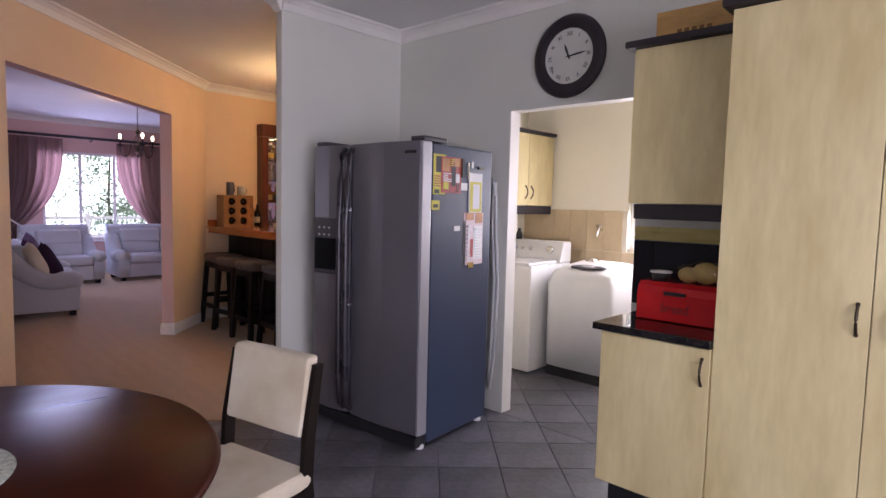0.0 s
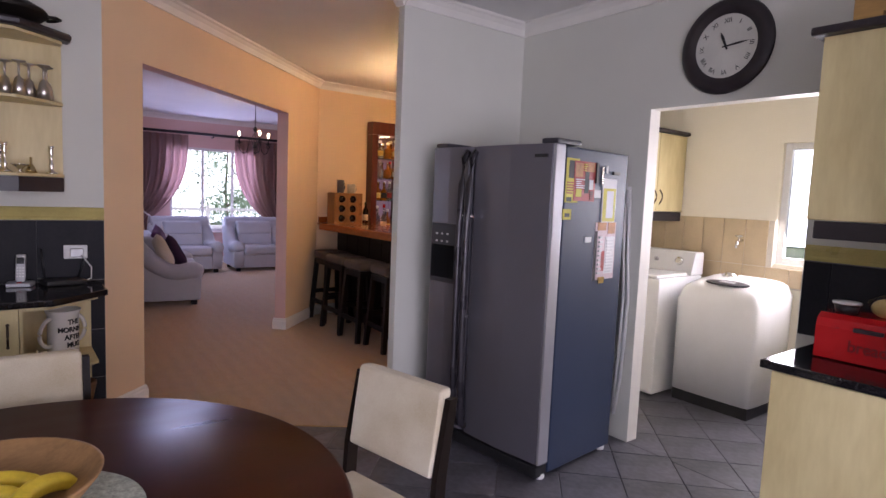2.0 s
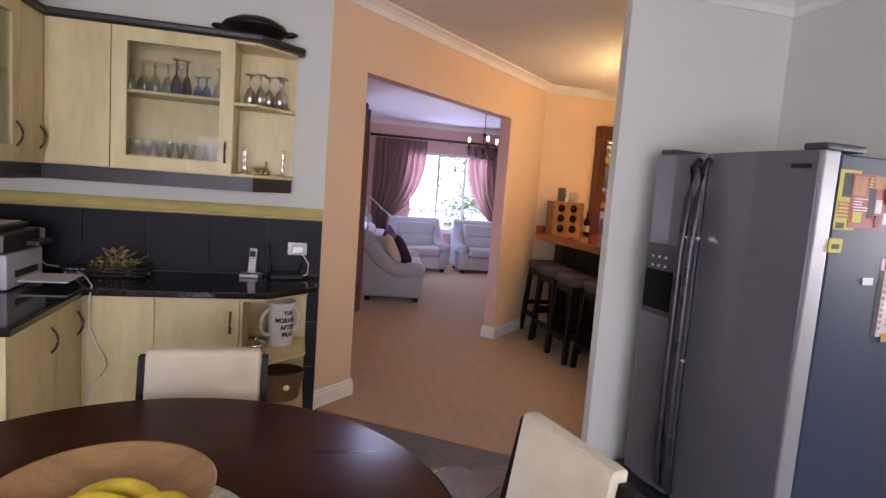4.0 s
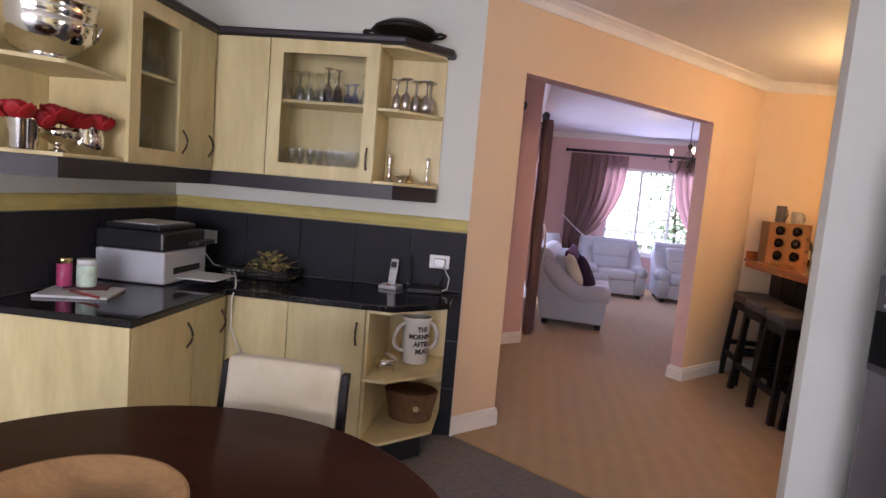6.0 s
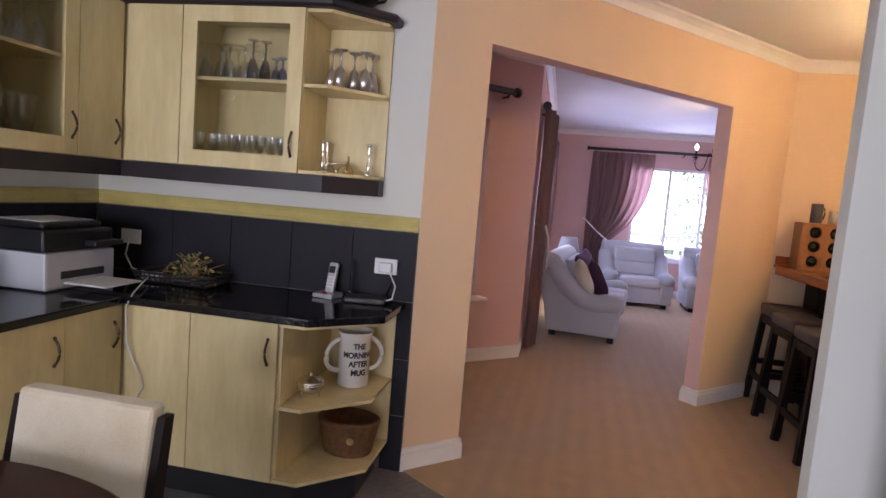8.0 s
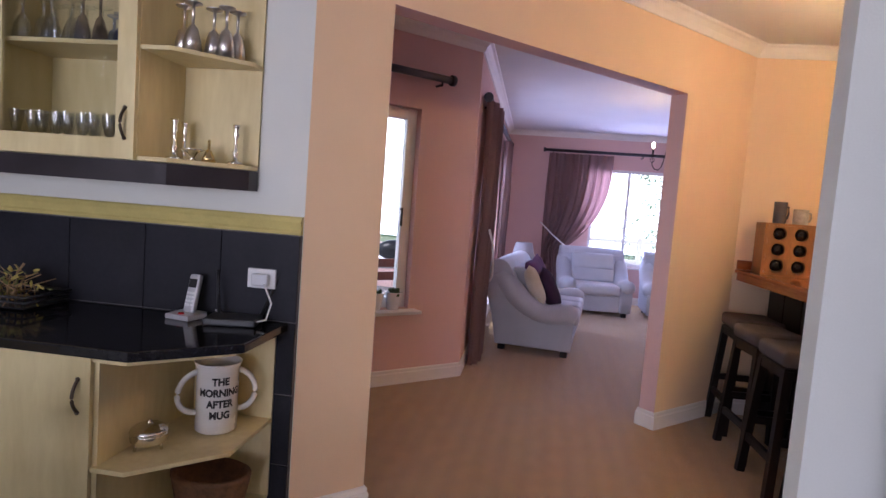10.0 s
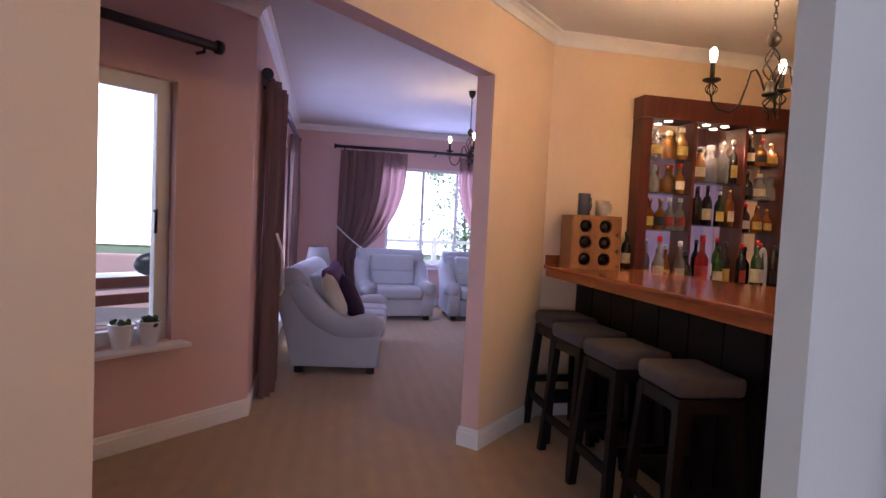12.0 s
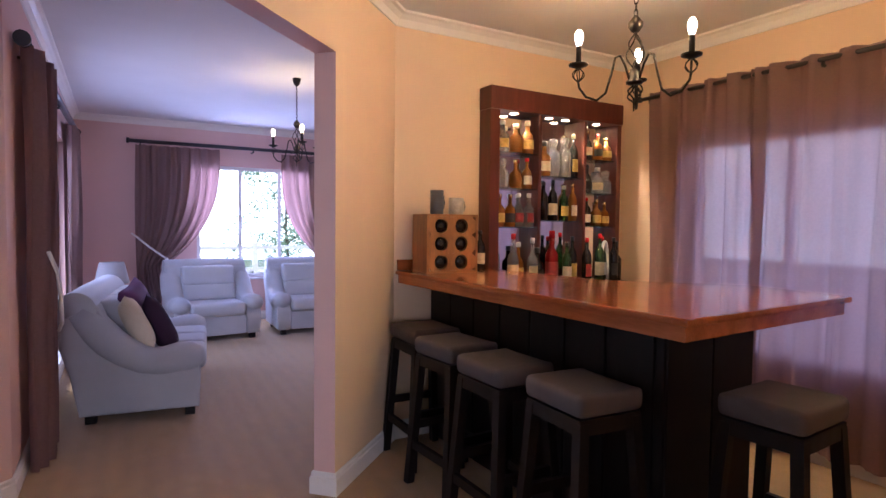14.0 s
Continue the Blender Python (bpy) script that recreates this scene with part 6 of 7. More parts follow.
def wine_rack():
    w = thing("wine_rack", pose(3.46, 6.62, BAR_Z + 0.001, 0, 0, -8) @ Matrix.Diagonal((1, 1, 1.1, 1)), "pale wooden wine rack box with six holes", "wine rack")
    wood = material("rack_wood", (0.32, 0.15, 0.05), 0.45, vary=0.3, scale=5, fine=40, stretch=(4, 4, 1))
    bm = bmesh.new()
    H, W2, D = 0.33, 0.17, 0.13
    box(bm, -W2, -D, 0, -W2 + 0.014, D, H), box(bm, W2 - 0.014, -D, 0, W2, D, H)
    box(bm, -W2 + 0.014, -D, 0, W2 - 0.014, D, 0.014), box(bm, -W2 + 0.014, -D, H - 0.014, W2 - 0.014, D, H)
    box(bm, -W2 + 0.014, D - 0.01, 0.014, W2 - 0.014, D, H - 0.014)
    part("box", bm, wood, w)
    n, r = 20, 0.043
    holes = [(-0.075, 0.062), (0.06, 0.062), (-0.075, 0.165), (0.06, 0.165), (-0.075, 0.265), (0.06, 0.265)]
    xs, zs = [-W2 + 0.0145, -0.0075, W2 - 0.0145], [0.0145, 0.1135, 0.215, H - 0.0145]
    for k, (cx, cz) in enumerate(holes):
        bm = bmesh.new()
        x0, x1 = xs[k % 2], xs[k % 2 + 1]
        z0, z1 = zs[k // 2], zs[k // 2 + 1]
        inner, outer = [], []
        for i in range(n):
            a = math.tau * i / n
            dx, dz = math.cos(a), math.sin(a)
            inner.append(bm.verts.new((cx + r * dx, -D + 0.002, cz + r * dz)))
            t = min((x1 - cx) / dx if dx > 1e-6 else (x0 - cx) / dx if dx < -1e-6 else 9, (z1 - cz) / dz if dz > 1e-6 else (z0 - cz) / dz if dz < -1e-6 else 9)
            outer.append(bm.verts.new((cx + t * dx, -D + 0.002, cz + t * dz)))
        for i in range(n):
            bm.faces.new((inner[i], inner[(i + 1) % n], outer[(i + 1) % n], outer[i]))
        g = bmesh.ops.extrude_face_region(bm, geom=bm.faces[:])
        bmesh.ops.translate(bm, verts=[v for v in g["geom"] if isinstance(v, bmesh.types.BMVert)], vec=(0, 0.012, 0))
        part("hole_panel", bm, wood, w, "front board with a round hole")
    for cx, cz in holes:
        bm = bmesh.new()
        turned(bm, [(0.012, 0.0), (0.036, 0.01), (0.037, 0.03), (0.037, 0.2)], 18, Matrix.Translation((cx, -D + 0.008, cz)) @ pose(0, 0, 0, -90, 0, 0))
        part("stored_bottle", bm, DARKB, w, "dark bottle end in the rack")


wine_rack()


def cup(name, at, mat, r, h, label):
    c = thing(name, at, label, name.replace("_", " "))
    bm = bmesh.new()
    turned(bm, [(r * 0.92, 0), (r, 0.005), (r, h), (r * 0.9, h), (r * 0.88, 0.01), (0, 0.008)], 24, cap=False)
    part("body", bm, mat, c)
    bm = bmesh.new()
    tube(bm, [(r * 0.97, 0, h * 0.8), (r * 1.6, 0, h * 0.78), (r * 1.75, 0, h * 0.5), (r * 1.5, 0, h * 0.25), (r * 0.97, 0, h * 0.2)], 0.006, 8)
    part("handle", bm, mat, c)


cup("jug", pose(3.40, 6.62, BAR_Z + 0.365, 0, 0, 20), material("slate_jug", (0.07, 0.07, 0.085), 0.4, vary=0.15), 0.042, 0.15, "tall dark grey jug on the wine rack")
cup("beer_mug", pose(3.53, 6.60, BAR_Z + 0.365, 0, 0, 15), material("stein_glaze", (0.42, 0.37, 0.32), 0.3, vary=0.25, scale=30), 0.048, 0.105, "pale patterned mug on the wine rack")

BULB = material("bulb_glow", (1.0, 0.85, 0.65), 0.4, emit=12, emit_color=(1.0, 0.78, 0.52))


def chandelier():
    c = thing("chandelier", ID, "wrought iron chandelier with three lit candle bulbs", "chandelier", "chandeliers")
    bm = bmesh.new()
    turned(bm, [(0.012, CEIL - 0.075), (0.035, CEIL - 0.05), (0.045, CEIL - 0.012), (0.045, CEIL - 0.002)], 20)
    part("canopy", bm, IRON, c, smooth=True)
    bm = bmesh.new()
    z, k = CEIL - 0.07, 0
    while z > 2.37:
        pts = [(0.009 * math.cos(t) * (k % 2), 0.009 * math.cos(t) * ((k + 1) % 2), z - 0.017 + 0.019 * math.sin(t)) for t in (math.tau * i / 10 for i in range(11))]
        tube(bm, pts, 0.003, 5)
        z, k = z - 0.029, k + 1
    part("chain", bm, IRON, c)
    bm = bmesh.new()
    turned(bm, [(0.006, 2.375), (0.02, 2.36), (0.036, 2.34), (0.036, 2.325), (0.02, 2.30), (0.008, 2.295)], 20)
    part("ball", bm, IRON, c, smooth=True)
    for j in range(4):
        bm = bmesh.new()
        tube(bm, [(0.045 * math.sin(math.pi * i / 14) * math.cos(j * math.pi / 2 + i * 0.18), 0.045 * math.sin(math.pi * i / 14) * math.sin(j * math.pi / 2 + i * 0.18), 2.295 - 0.17 * i / 14) for i in range(15)], 0.004, 6)
        part("cage_bar", bm, IRON, c)
    bm = bmesh.new()
    turned(bm, [(0.02, 2.06), (0.04, 2.066), (0.04, 2.076), (0.03, 2.085), (0.025, 2.13), (0.015, 2.135)], 20)
    part("hub", bm, IRON, c, smooth=True)
    for j in range(4):
        bm = bmesh.new()
        tube(bm, [(0.038 * math.sin(math.pi * i / 10) * math.cos(j * math.pi / 2 + i * 0.2), 0.038 * math.sin(math.pi * i / 10) * math.sin(j * math.pi / 2 + i * 0.2), 2.06 - 0.08 * i / 10) for i in range(11)], 0.004, 6)
        part("scroll", bm, IRON, c)
    bm = bmesh.new()
    tube(bm, [(0, 0, 2.0), (0, 0, 1.94)], 0.007, 6, 0.003)
    part("spike", bm, IRON, c)
    for a in (122, 250, 6):
        m = pose(0, 0, 0, 0, 0, a)
        bm = bmesh.new()
        tube(bm, [(0.025, 0, 2.08), (0.05, 0, 2.15), (0.075, 0, 2.19), (0.10, 0, 2.18), (0.12, 0, 2.10), (0.145, 0, 2.02), (0.19, 0, 1.985), (0.245, 0, 2.00), (0.28, 0, 2.04), (0.285, 0, 2.07)], 0.006, 8)
        arm = part("arm", bm, IRON, c, at=m)
        for j in range(6):
            bm = bmesh.new()
            tube(bm, [(0.285 + 0.03 * math.sin(math.pi * i / 10) * math.cos(j * math.pi / 3), 0.03 * math.sin(math.pi * i / 10) * math.sin(j * math.pi / 3), 2.065 + 0.065 * i / 10) for i in range(11)], 0.003, 5)
            part("cup_bar", bm, IRON, arm)
        bm = bmesh.new()
        turned(bm, [(0.01, 2.125), (0.046, 2.138), (0.048, 2.146), (0.02, 2.142)], 22, Matrix.Translation((0.285, 0, 0)))
        part("drip_pan", bm, IRON, arm)
        bm = bmesh.new()
        turned(bm, [(0.013, 2.143), (0.013, 2.225)], 14, Matrix.Translation((0.285, 0, 0)))
        part("candle_tube", bm, IRON, arm)
        bm = bmesh.new()
        turned(bm, [(0.010, 2.226), (0.016, 2.24), (0.0215, 2.262), (0.02, 2.28), (0.01, 2.297), (0.0, 2.30)], 16, Matrix.Translation((0.285, 0, 0)))
        part("bulb", bm, BULB, arm, "lit opal bulb", smooth=True)
    return c


SLIM = Matrix.Diagonal((0.92, 0.92, 1, 1))
ch = chandelier()
ch.matrix_world = pose(*BAR_LAMP, 0, 0, 0, 32) @ SLIM
copy_thing(ch, pose(*LOUNGE_LAMP, 0, 0, 0, 15) @ SLIM)
for (cx, cy), turn, power in ((BAR_LAMP, 32, 17), (LOUNGE_LAMP, 15, 4)):
    for a in (122, 250, 6):
        t = math.radians(a + turn)
        bulb_light("bulb_light", (cx + 0.262 * math.cos(t), cy + 0.262 * math.sin(t), 2.345), power, WARM)


# ---- curtains, rods and windows ----
def curtain(name, m, top, bottom, edge, mat, label, folds=9, depth=0.05, tie=None, eyelet=False, group="curtains"):
    """A hanging cloth in local x-z; edge(z) gives its left and right limits."""
    t = thing(name, m, label, "curtain", group)
    bm = bmesh.new()
    nx, nz = folds * 8, 36
    grid = []
    for j in range(nz + 1):
        z = top + (bottom - top) * j / nz
        a, b = edge(z)
        squeeze = min(1.0, (b - a) / (edge(top)[1] - edge(top)[0]))
        row = []
        for i in range(nx + 1):
            k = i / nx
            w = math.sin(k * folds * math.tau) + 0.35 * math.sin(k * folds * 2.7 * math.tau + z * 1.3)
            row.append(bm.verts.new((a + (b - a) * k + 0.008 * math.sin(z * 3 + k * 20), depth * w * (0.55 + 0.45 * squeeze) + 0.01 * math.sin(z * 2.2 + k * 9), z)))
        grid.append(row)
    for r, q in zip(grid, grid[1:]):
        for i in range(nx):
            f = bm.faces.new((r[i], r[i + 1], q[i + 1], q[i]))
            f.smooth = True
    part("cloth", bm, mat, t)
    if tie:
        z, a, b = tie
        bm = bmesh.new()
        n = 18
        tube(bm, [((a + b) / 2 + (b - a) / 2 * math.cos(q), (depth * 1.5 + 0.02) * math.sin(q), z - 0.12 * math.cos(q) * (1 if a < 3 or a == 7.60 else -1)) for q in (math.tau * i / n for i in range(n + 1))], 0.009, 8)
        part("tieback", bm, PAINT_TRIM, t, "pale cord tieback")
    return t


def rod(name, p0, p1, radius, brackets, off, label):
    r = thing(name, ID, label, "curtain rod", "curtain rods")
    bm = bmesh.new()
    tube(bm, [p0, p1], radius, 14)
    part("pole", bm, DARK_TRIM, r)
    d = (Vector(p1) - Vector(p0)).normalized()
    for p, s in ((Vector(p0), -1), (Vector(p1), 1)):
        bm = bmesh.new()
        tube(bm, [p + d * s * 0.001, p + d * s * 0.035], radius * 1.45, 14)
        part("finial", bm, DARK_TRIM, r)
    for k in brackets:
        q = Vector(p0) + (Vector(p1) - Vector(p0)) * k
        bm = bmesh.new()
        tube(bm, [q - Vector((0, 0, radius)), q - Vector((0, 0, radius + 0.02)), q + Vector(off) - Vector((0, 0, radius + 0.02))], 0.01, 8)
        part("bracket", bm, DARK_TRIM, r)


def gathered(a, b, side, tie_z, slim, low):
    """Edges of a curtain drawn aside to its side -1 or 1 at tie_z."""
    def edge(z):
        if z >= tie_z:
            k = (z - tie_z) / (2.4 - tie_z)
            w = slim + (b - a - slim) * (1 - (1 - min(max(k, 0.0), 1.0)) ** 3)
        else:
            w = slim + (low - slim) * min(1.0, (tie_z - z) / 0.5)
        return (a, a + w) if side < 0 else (b - w, b)
    return edge


NORTH = pose(0, 11.90, 0)
curtain("curtain", NORTH, 2.40, 0.02, gathered(1.95, 2.98, -1, 0.84, 0.36, 0.48), CURTAIN, "mauve curtain tied back beside the lounge window", 8, 0.045)
curtain("curtain", NORTH, 2.40, 0.02, gathered(3.82, 4.86, 1, 0.84, 0.40, 0.52), CURTAIN, "mauve curtain tied back beside the lounge window", 8, 0.045, (0.86, 4.44, 4.86))
rod("curtain_rod", (1.89, 11.90, 2.445), (4.98, 11.90, 2.445), 0.024, (0.04, 0.5, 0.96), (0, 0.145, 0), "dark wooden curtain rod over the lounge window")
tb = thing("tieback", ID, "pale cord tieback with a white tassel", "tieback", "tiebacks")
bm = bmesh.new()
tube(bm, [(1.91, 11.97, 1.25), (1.93, 11.82, 1.235), (2.10, 11.79, 1.08), (2.29, 11.79, 0.93)], 0.012, 8)
part("cord", bm, PAINT_TRIM, tb)
bm = bmesh.new()
turned(bm, [(0.012, 0.94), (0.024, 0.91), (0.016, 0.885), (0.03, 0.86), (0.038, 0.62), (0.03, 0.60)][::-1], 14, Matrix.Translation((2.30, 11.785, 0)))
part("tassel", bm, PAINT_TRIM, tb, "white tassel")
WESTC = Matrix.Translation((1.232, 7.24, 0)) @ pose(0, 0, 0, 0, 0, 88.4)
curtain("curtain", Matrix.Translation((0.035, 0, 0)) @ WESTC, 2.35, 0.02, gathered(0.04, 0.74, -1, 0.80, 0.48, 0.50), CURTAIN, "mauve curtain tied back beside the side window", 5, 0.05)
curtain("curtain", WESTC, 2.38, 0.02, gathered(3.15, 3.85, 1, 0.80, 0.36, 0.45), CURTAIN, "mauve curtain tied back beside the side window", 7, 0.04)
tb = thing("tieback", WESTC, "pale cord tieback on the side curtain", "tieback", "tiebacks")
bm = bmesh.new()
tube(bm, [(0.06, -0.09, 1.24), (0.12, -0.125, 1.12), (0.22, -0.13, 0.96), (0.34, -0.125, 0.80), (0.44, -0.10, 0.74)], 0.011, 8)
part("cord", bm, PAINT_TRIM, tb)
rod("curtain_rod", (1.232, 7.24, 2.365), (1.345, 11.2, 2.41), 0.028, (0.06, 0.5, 0.94), (-0.06, 0, 0), "dark wooden curtain rod over the side window")
PW = Vector((-0.744, -0.668, 0))
PN = Vector((0.668, -0.744, 0))
pw0 = Vector((1.175, 7.0, 0))
rod("curtain_rod", pw0 + PW * 0.35 + PN * 0.08 + Vector((0, 0, 2.38)), pw0 + PW * 1.62 + PN * 0.08 + Vector((0, 0, 2.38)), 0.028, (0.06, 0.94), tuple(-PN * 0.078), "dark wooden curtain rod over the casement window")
EASTC = Matrix.Translation((5.165, 0, 0)) @ pose(0, 0, 0, 0, 0, 90)
curtain("curtain", EASTC, 2.42, 0.09, lambda z: (5.57, 6.46), SHEER, "thin mauve eyelet curtain drawn across the bar window", 5, 0.035)
curtain("curtain", EASTC, 2.42, 0.09, lambda z: (4.05, 5.66), SHEER, "thin mauve eyelet curtain drawn across the bar window", 8, 0.035)
rod("curtain_rod", (5.165, 3.95, 2.385), (5.165, 6.55, 2.385), 0.014, (0.03, 0.5, 0.97), (0.1, 0, 0), "dark metal curtain rod over the bar window")

FRAME = material("window_paint", (0.78, 0.77, 0.76), 0.4, vary=0.04)


def window(name, m, width, z0, z1, bars, label, transom=None, thick=0.05, sill=0.0, f=0.05):
    """A framed window in local x-z, centred on y 0; the room lies on +y."""
    w = tagged(thing(name, m, label, "window"), kind="structure")
    for k, a in enumerate(((0, z0, f, z1), (width - f, z0, width, z1), (f, z0, width - f, z0 + f), (f, z1 - f, width - f, z1))):
        bm = bmesh.new()
        box(bm, a[0], -thick / 2, a[1], a[2], thick / 2, a[3], 0.004)
        part("window_frame", bm, FRAME, w)
    xs = [0.0, *bars, width]
    for x in bars:
        bm = bmesh.new()
        box(bm, x - 0.022, -thick / 2 + 0.004, z0 + f, x + 0.022, thick / 2 - 0.004, z1 - f, 0.004)
        part("mullion", bm, FRAME, w)
    if transom:
        for a, b in zip(xs, xs[1:]):
            bm = bmesh.new()
            box(bm, a + f, -thick / 2 + 0.006, transom - 0.018, b - f, thick / 2 - 0.006, transom + 0.018, 0.003)
            part("transom", bm, FRAME, w)
    for a, b in zip(xs, xs[1:]):
        bm = bmesh.new()
        box(bm, a + 0.02, -0.003, z0 + 0.04, b - 0.02, 0.003, z1 - 0.04)
        g = part("pane", bm, PANE, w, "clear glass pane")
        g.visible_shadow = False
    if sill:
        bm = bmesh.new()
        box(bm, -0.06, thick / 2, z0 - 0.028, width + 0.06, thick / 2 + sill, z0 - 0.002, 0.006)
        part("window_sill", bm, FRAME, w)
    return w


window("window_lounge", Matrix.Translation((4.50, 12.12, 0)) @ pose(0, 0, 0, 0, 0, 180), 1.8, 0.62, 2.2, (0.65, 1.21), "white painted lounge window with three lights", sill=0.12)
window("window_lounge_side", Matrix.Translation((1.170, 10.60, 0)) @ pose(0, 0, 0, 0, 0, -91.08), 2.2, 0.25, 2.22, (0.73, 1.47), "white painted side window", sill=0.1)
pm = Matrix.Translation(pw0 + PW * 0.54 - PN * 0.09) @ Matrix.Rotation(math.atan2(PW.y, PW.x), 4, "Z")
pwin = window("window_passage", pm, 0.84, 0.60, 2.14, (), "white casement window with a dark catch", sill=0.18, f=0.085)
bm = bmesh.new()
tube(bm, [(0.09, 0.024, 1.37), (0.09, 0.045, 1.38), (0.094, 0.05, 1.24)], 0.009, 8)
part("catch", bm, IRON, pwin, "dark window catch")
window("window_bar", Matrix.Translation((5.34, 4.166, 0)) @ pose(0, 0, 0, 0, 0, 90), 2.0, 0.59, 2.03, (0.66, 1.33), "white painted window behind the bar curtain")
window("window_laundry", Matrix.Translation((5.01, 1.6, 0)) @ pose(0, 0, 0, 0, 0, 90), 0.82, 1.08, 2.0, (), "white painted laundry window")
# Unseen window added round the kitchen's side fill lamp.
window("added_window_kitchen_side", Matrix.Translation((-1.217, 0.849, 0)) @ pose(0, 0, 0, 0, 0, -90), 1.4, 0.95, 2.15, (0.7,), "white painted window added out of view for side light")
# Unseen glazing, added down to the floor round the main kitchen lamp.
window("window_kitchen", Matrix.Translation((1.563, -2.96, 0)) @ pose(0, 0, 0, 0, 0, 180), 2.7, 0.08, 2.15, (0.9, 1.8), "white painted glazed doors added out of view")


def pot(at, seed):
    p = thing("plant_pot", at, "small white pot with a dark plant on the sill", "plant pot", "pots on the sill")
    bm = bmesh.new()
    turned(bm, [(0.035, 0), (0.052, 0.095), (0.055, 0.1), (0.046, 0.1), (0.0, 0.06)], 22, cap=False)
    part("pot", bm, WHITE_ENAMEL, p)
    bm = bmesh.new()
    r = random.Random(seed)
    for i in range(26):
        bmesh.ops.create_icosphere(bm, subdivisions=1, radius=r.uniform(0.006, 0.014), matrix=Matrix.Translation((r.uniform(-.035, .035), r.uniform(-.035, .035), r.uniform(0.085, 0.115))))
    tagged(part("plant", bm, STEM, p, "low dark green plant"), kind="stuff")


for along, seed in ((0.84, 1), (0.68, 2)):
    q = pw0 + PW * along + PN * 0.0
    pot(pose(q.x, q.y, 0.599) @ Matrix.Diagonal((1.3, 1.3, 1.35, 1)), seed)


# ---- lounge furniture ----
def sofa(name, length, cushions, m, label, category, group="", tall=1.0):
    """Faces local +x; its length lies along y."""
    t = thing(name, m, label, category, group)
    L = length / 2

    def slab(profile, y0, y1, bevel):
        bm = bmesh.new()
        profile = [(x, z if z < 0.5 else 0.5 + (z - 0.5) * tall) for x, z in profile]
        a = [bm.verts.new((x, y0, z)) for x, z in profile]
        b = [bm.verts.new((x, y1, z)) for x, z in profile]
        fa, fb = bm.faces.new(a), bm.faces.new(b[::-1])
        n = len(profile)
        for i in range(n):
            f = bm.faces.new((a[i], a[(i + 1) % n], b[(i + 1) % n], b[i]))
            f.smooth = True
        bmesh.ops.bevel(bm, geom=list(fa.edges) + list(fb.edges), offset=bevel, segments=3, affect="EDGES", profile=0.6)
        return bm

    arm = [(0.18, 0.07), (0.935, 0.07), (0.945, 0.30), (0.94, 0.40), (0.86, 0.46), (0.70, 0.44), (0.56, 0.47), (0.44, 0.55), (0.36, 0.66), (0.29, 0.80), (0.16, 0.90), (0.06, 0.84), (0.09, 0.61)]
    for s0, s1 in ((-L, -L + 0.17), (L - 0.17, L)):
        part("arm", slab(arm, s0, s1, 0.03), SOFA_CLOTH, t, "sloping rolled arm")
    back = [(0.18, 0.07), (0.38, 0.12), (0.42, 0.42), (0.36, 0.72), (0.33, 0.86), (0.30, 0.96), (0.22, 1.02), (0.10, 1.0), (0.02, 0.93), (0.0, 0.86), (0.05, 0.76), (0.09, 0.61)]
    part("backrest", slab(back, -L + 0.02, L - 0.02, 0.03), SOFA_CLOTH, t, "high rolled back")
    line = [(0.17, 0.90), (0.24, 0.80), (0.30, 0.69), (0.37, 0.575), (0.46, 0.485), (0.57, 0.425), (0.69, 0.405), (0.80, 0.425), (0.88, 0.43), (0.935, 0.41), (0.965, 0.395)]
    for y in (-L + 0.075, L - 0.075):
        bm = bmesh.new()
        fat = [0.09, 0.115, 0.125, 0.125, 0.12, 0.115, 0.115, 0.12, 0.12, 0.10, 0.05]
        rings = []
        for i, (x, z) in enumerate(line):
            z = z if z < 0.5 else 0.5 + (z - 0.5) * tall
            a, b = line[max(i - 1, 0)], line[min(i + 1, len(line) - 1)]
            d = Vector((b[0] - a[0], 0, b[1] - a[1])).normalized()
            up = Vector((-d.z, 0, d.x))
            rings.append([bm.verts.new(Vector((x, y, z)) + up * fat[i] * 0.92 * math.sin(q) + Vector((0, 1, 0)) * fat[i] * 1.0 * math.cos(q)) for q in (math.tau * k / 18 for k in range(18))])
        for r, q in zip(rings, rings[1:]):
            for k in range(18):
                bm.faces.new((r[k], r[(k + 1) % 18], q[(k + 1) % 18], q[k]))
        bm.faces.new(rings[0][::-1]), bm.faces.new(rings[-1])
        part("arm_roll", bm, SOFA_CLOTH, t, "padded roll along the arm", smooth=True)
    bm = bmesh.new()
    top = 0.5 + 0.42 * tall
    tube(bm, [(0.165, -L + 0.01, top), (0.165, -L + 0.03, top), (0.165, 0, top + 0.005), (0.165, L - 0.03, top), (0.165, L - 0.01, top)], 0.128, 20)
    part("back_roll", bm, SOFA_CLOTH, t, "padded roll along the back", smooth=True)
    bm = bmesh.new()
    box(bm, 0.32, -L + 0.172, 0.07, 0.93, L - 0.172, 0.30, 0.015)
    part("base", bm, SOFA_CLOTH, t)
    step = (length - 0.344) / cushions
    for i in range(cushions):
        y = -L + 0.172 + step * i
        bm = bmesh.new()
        box(bm, 0.38, y + 0.004, 0.302, 0.985, y + step - 0.004, 0.455, 0.06, 4)
        part("seat_cushion", bm, SOFA_CLOTH, t, smooth=True)
        for z0, z1, out in ((0.445, 0.66, 0.0), (0.635, 0.5 + 0.49 * tall, 0.015)):
            bm = bmesh.new()
            box(bm, 0.40, y + 0.004, z0, 0.54 + out, y + step - 0.004, z1, 0.05, 4)
            for v in bm.verts:
                v.co.x -= 0.34 * (v.co.z - 0.46)
            part("back_cushion", bm, SOFA_CLOTH, t, smooth=True)
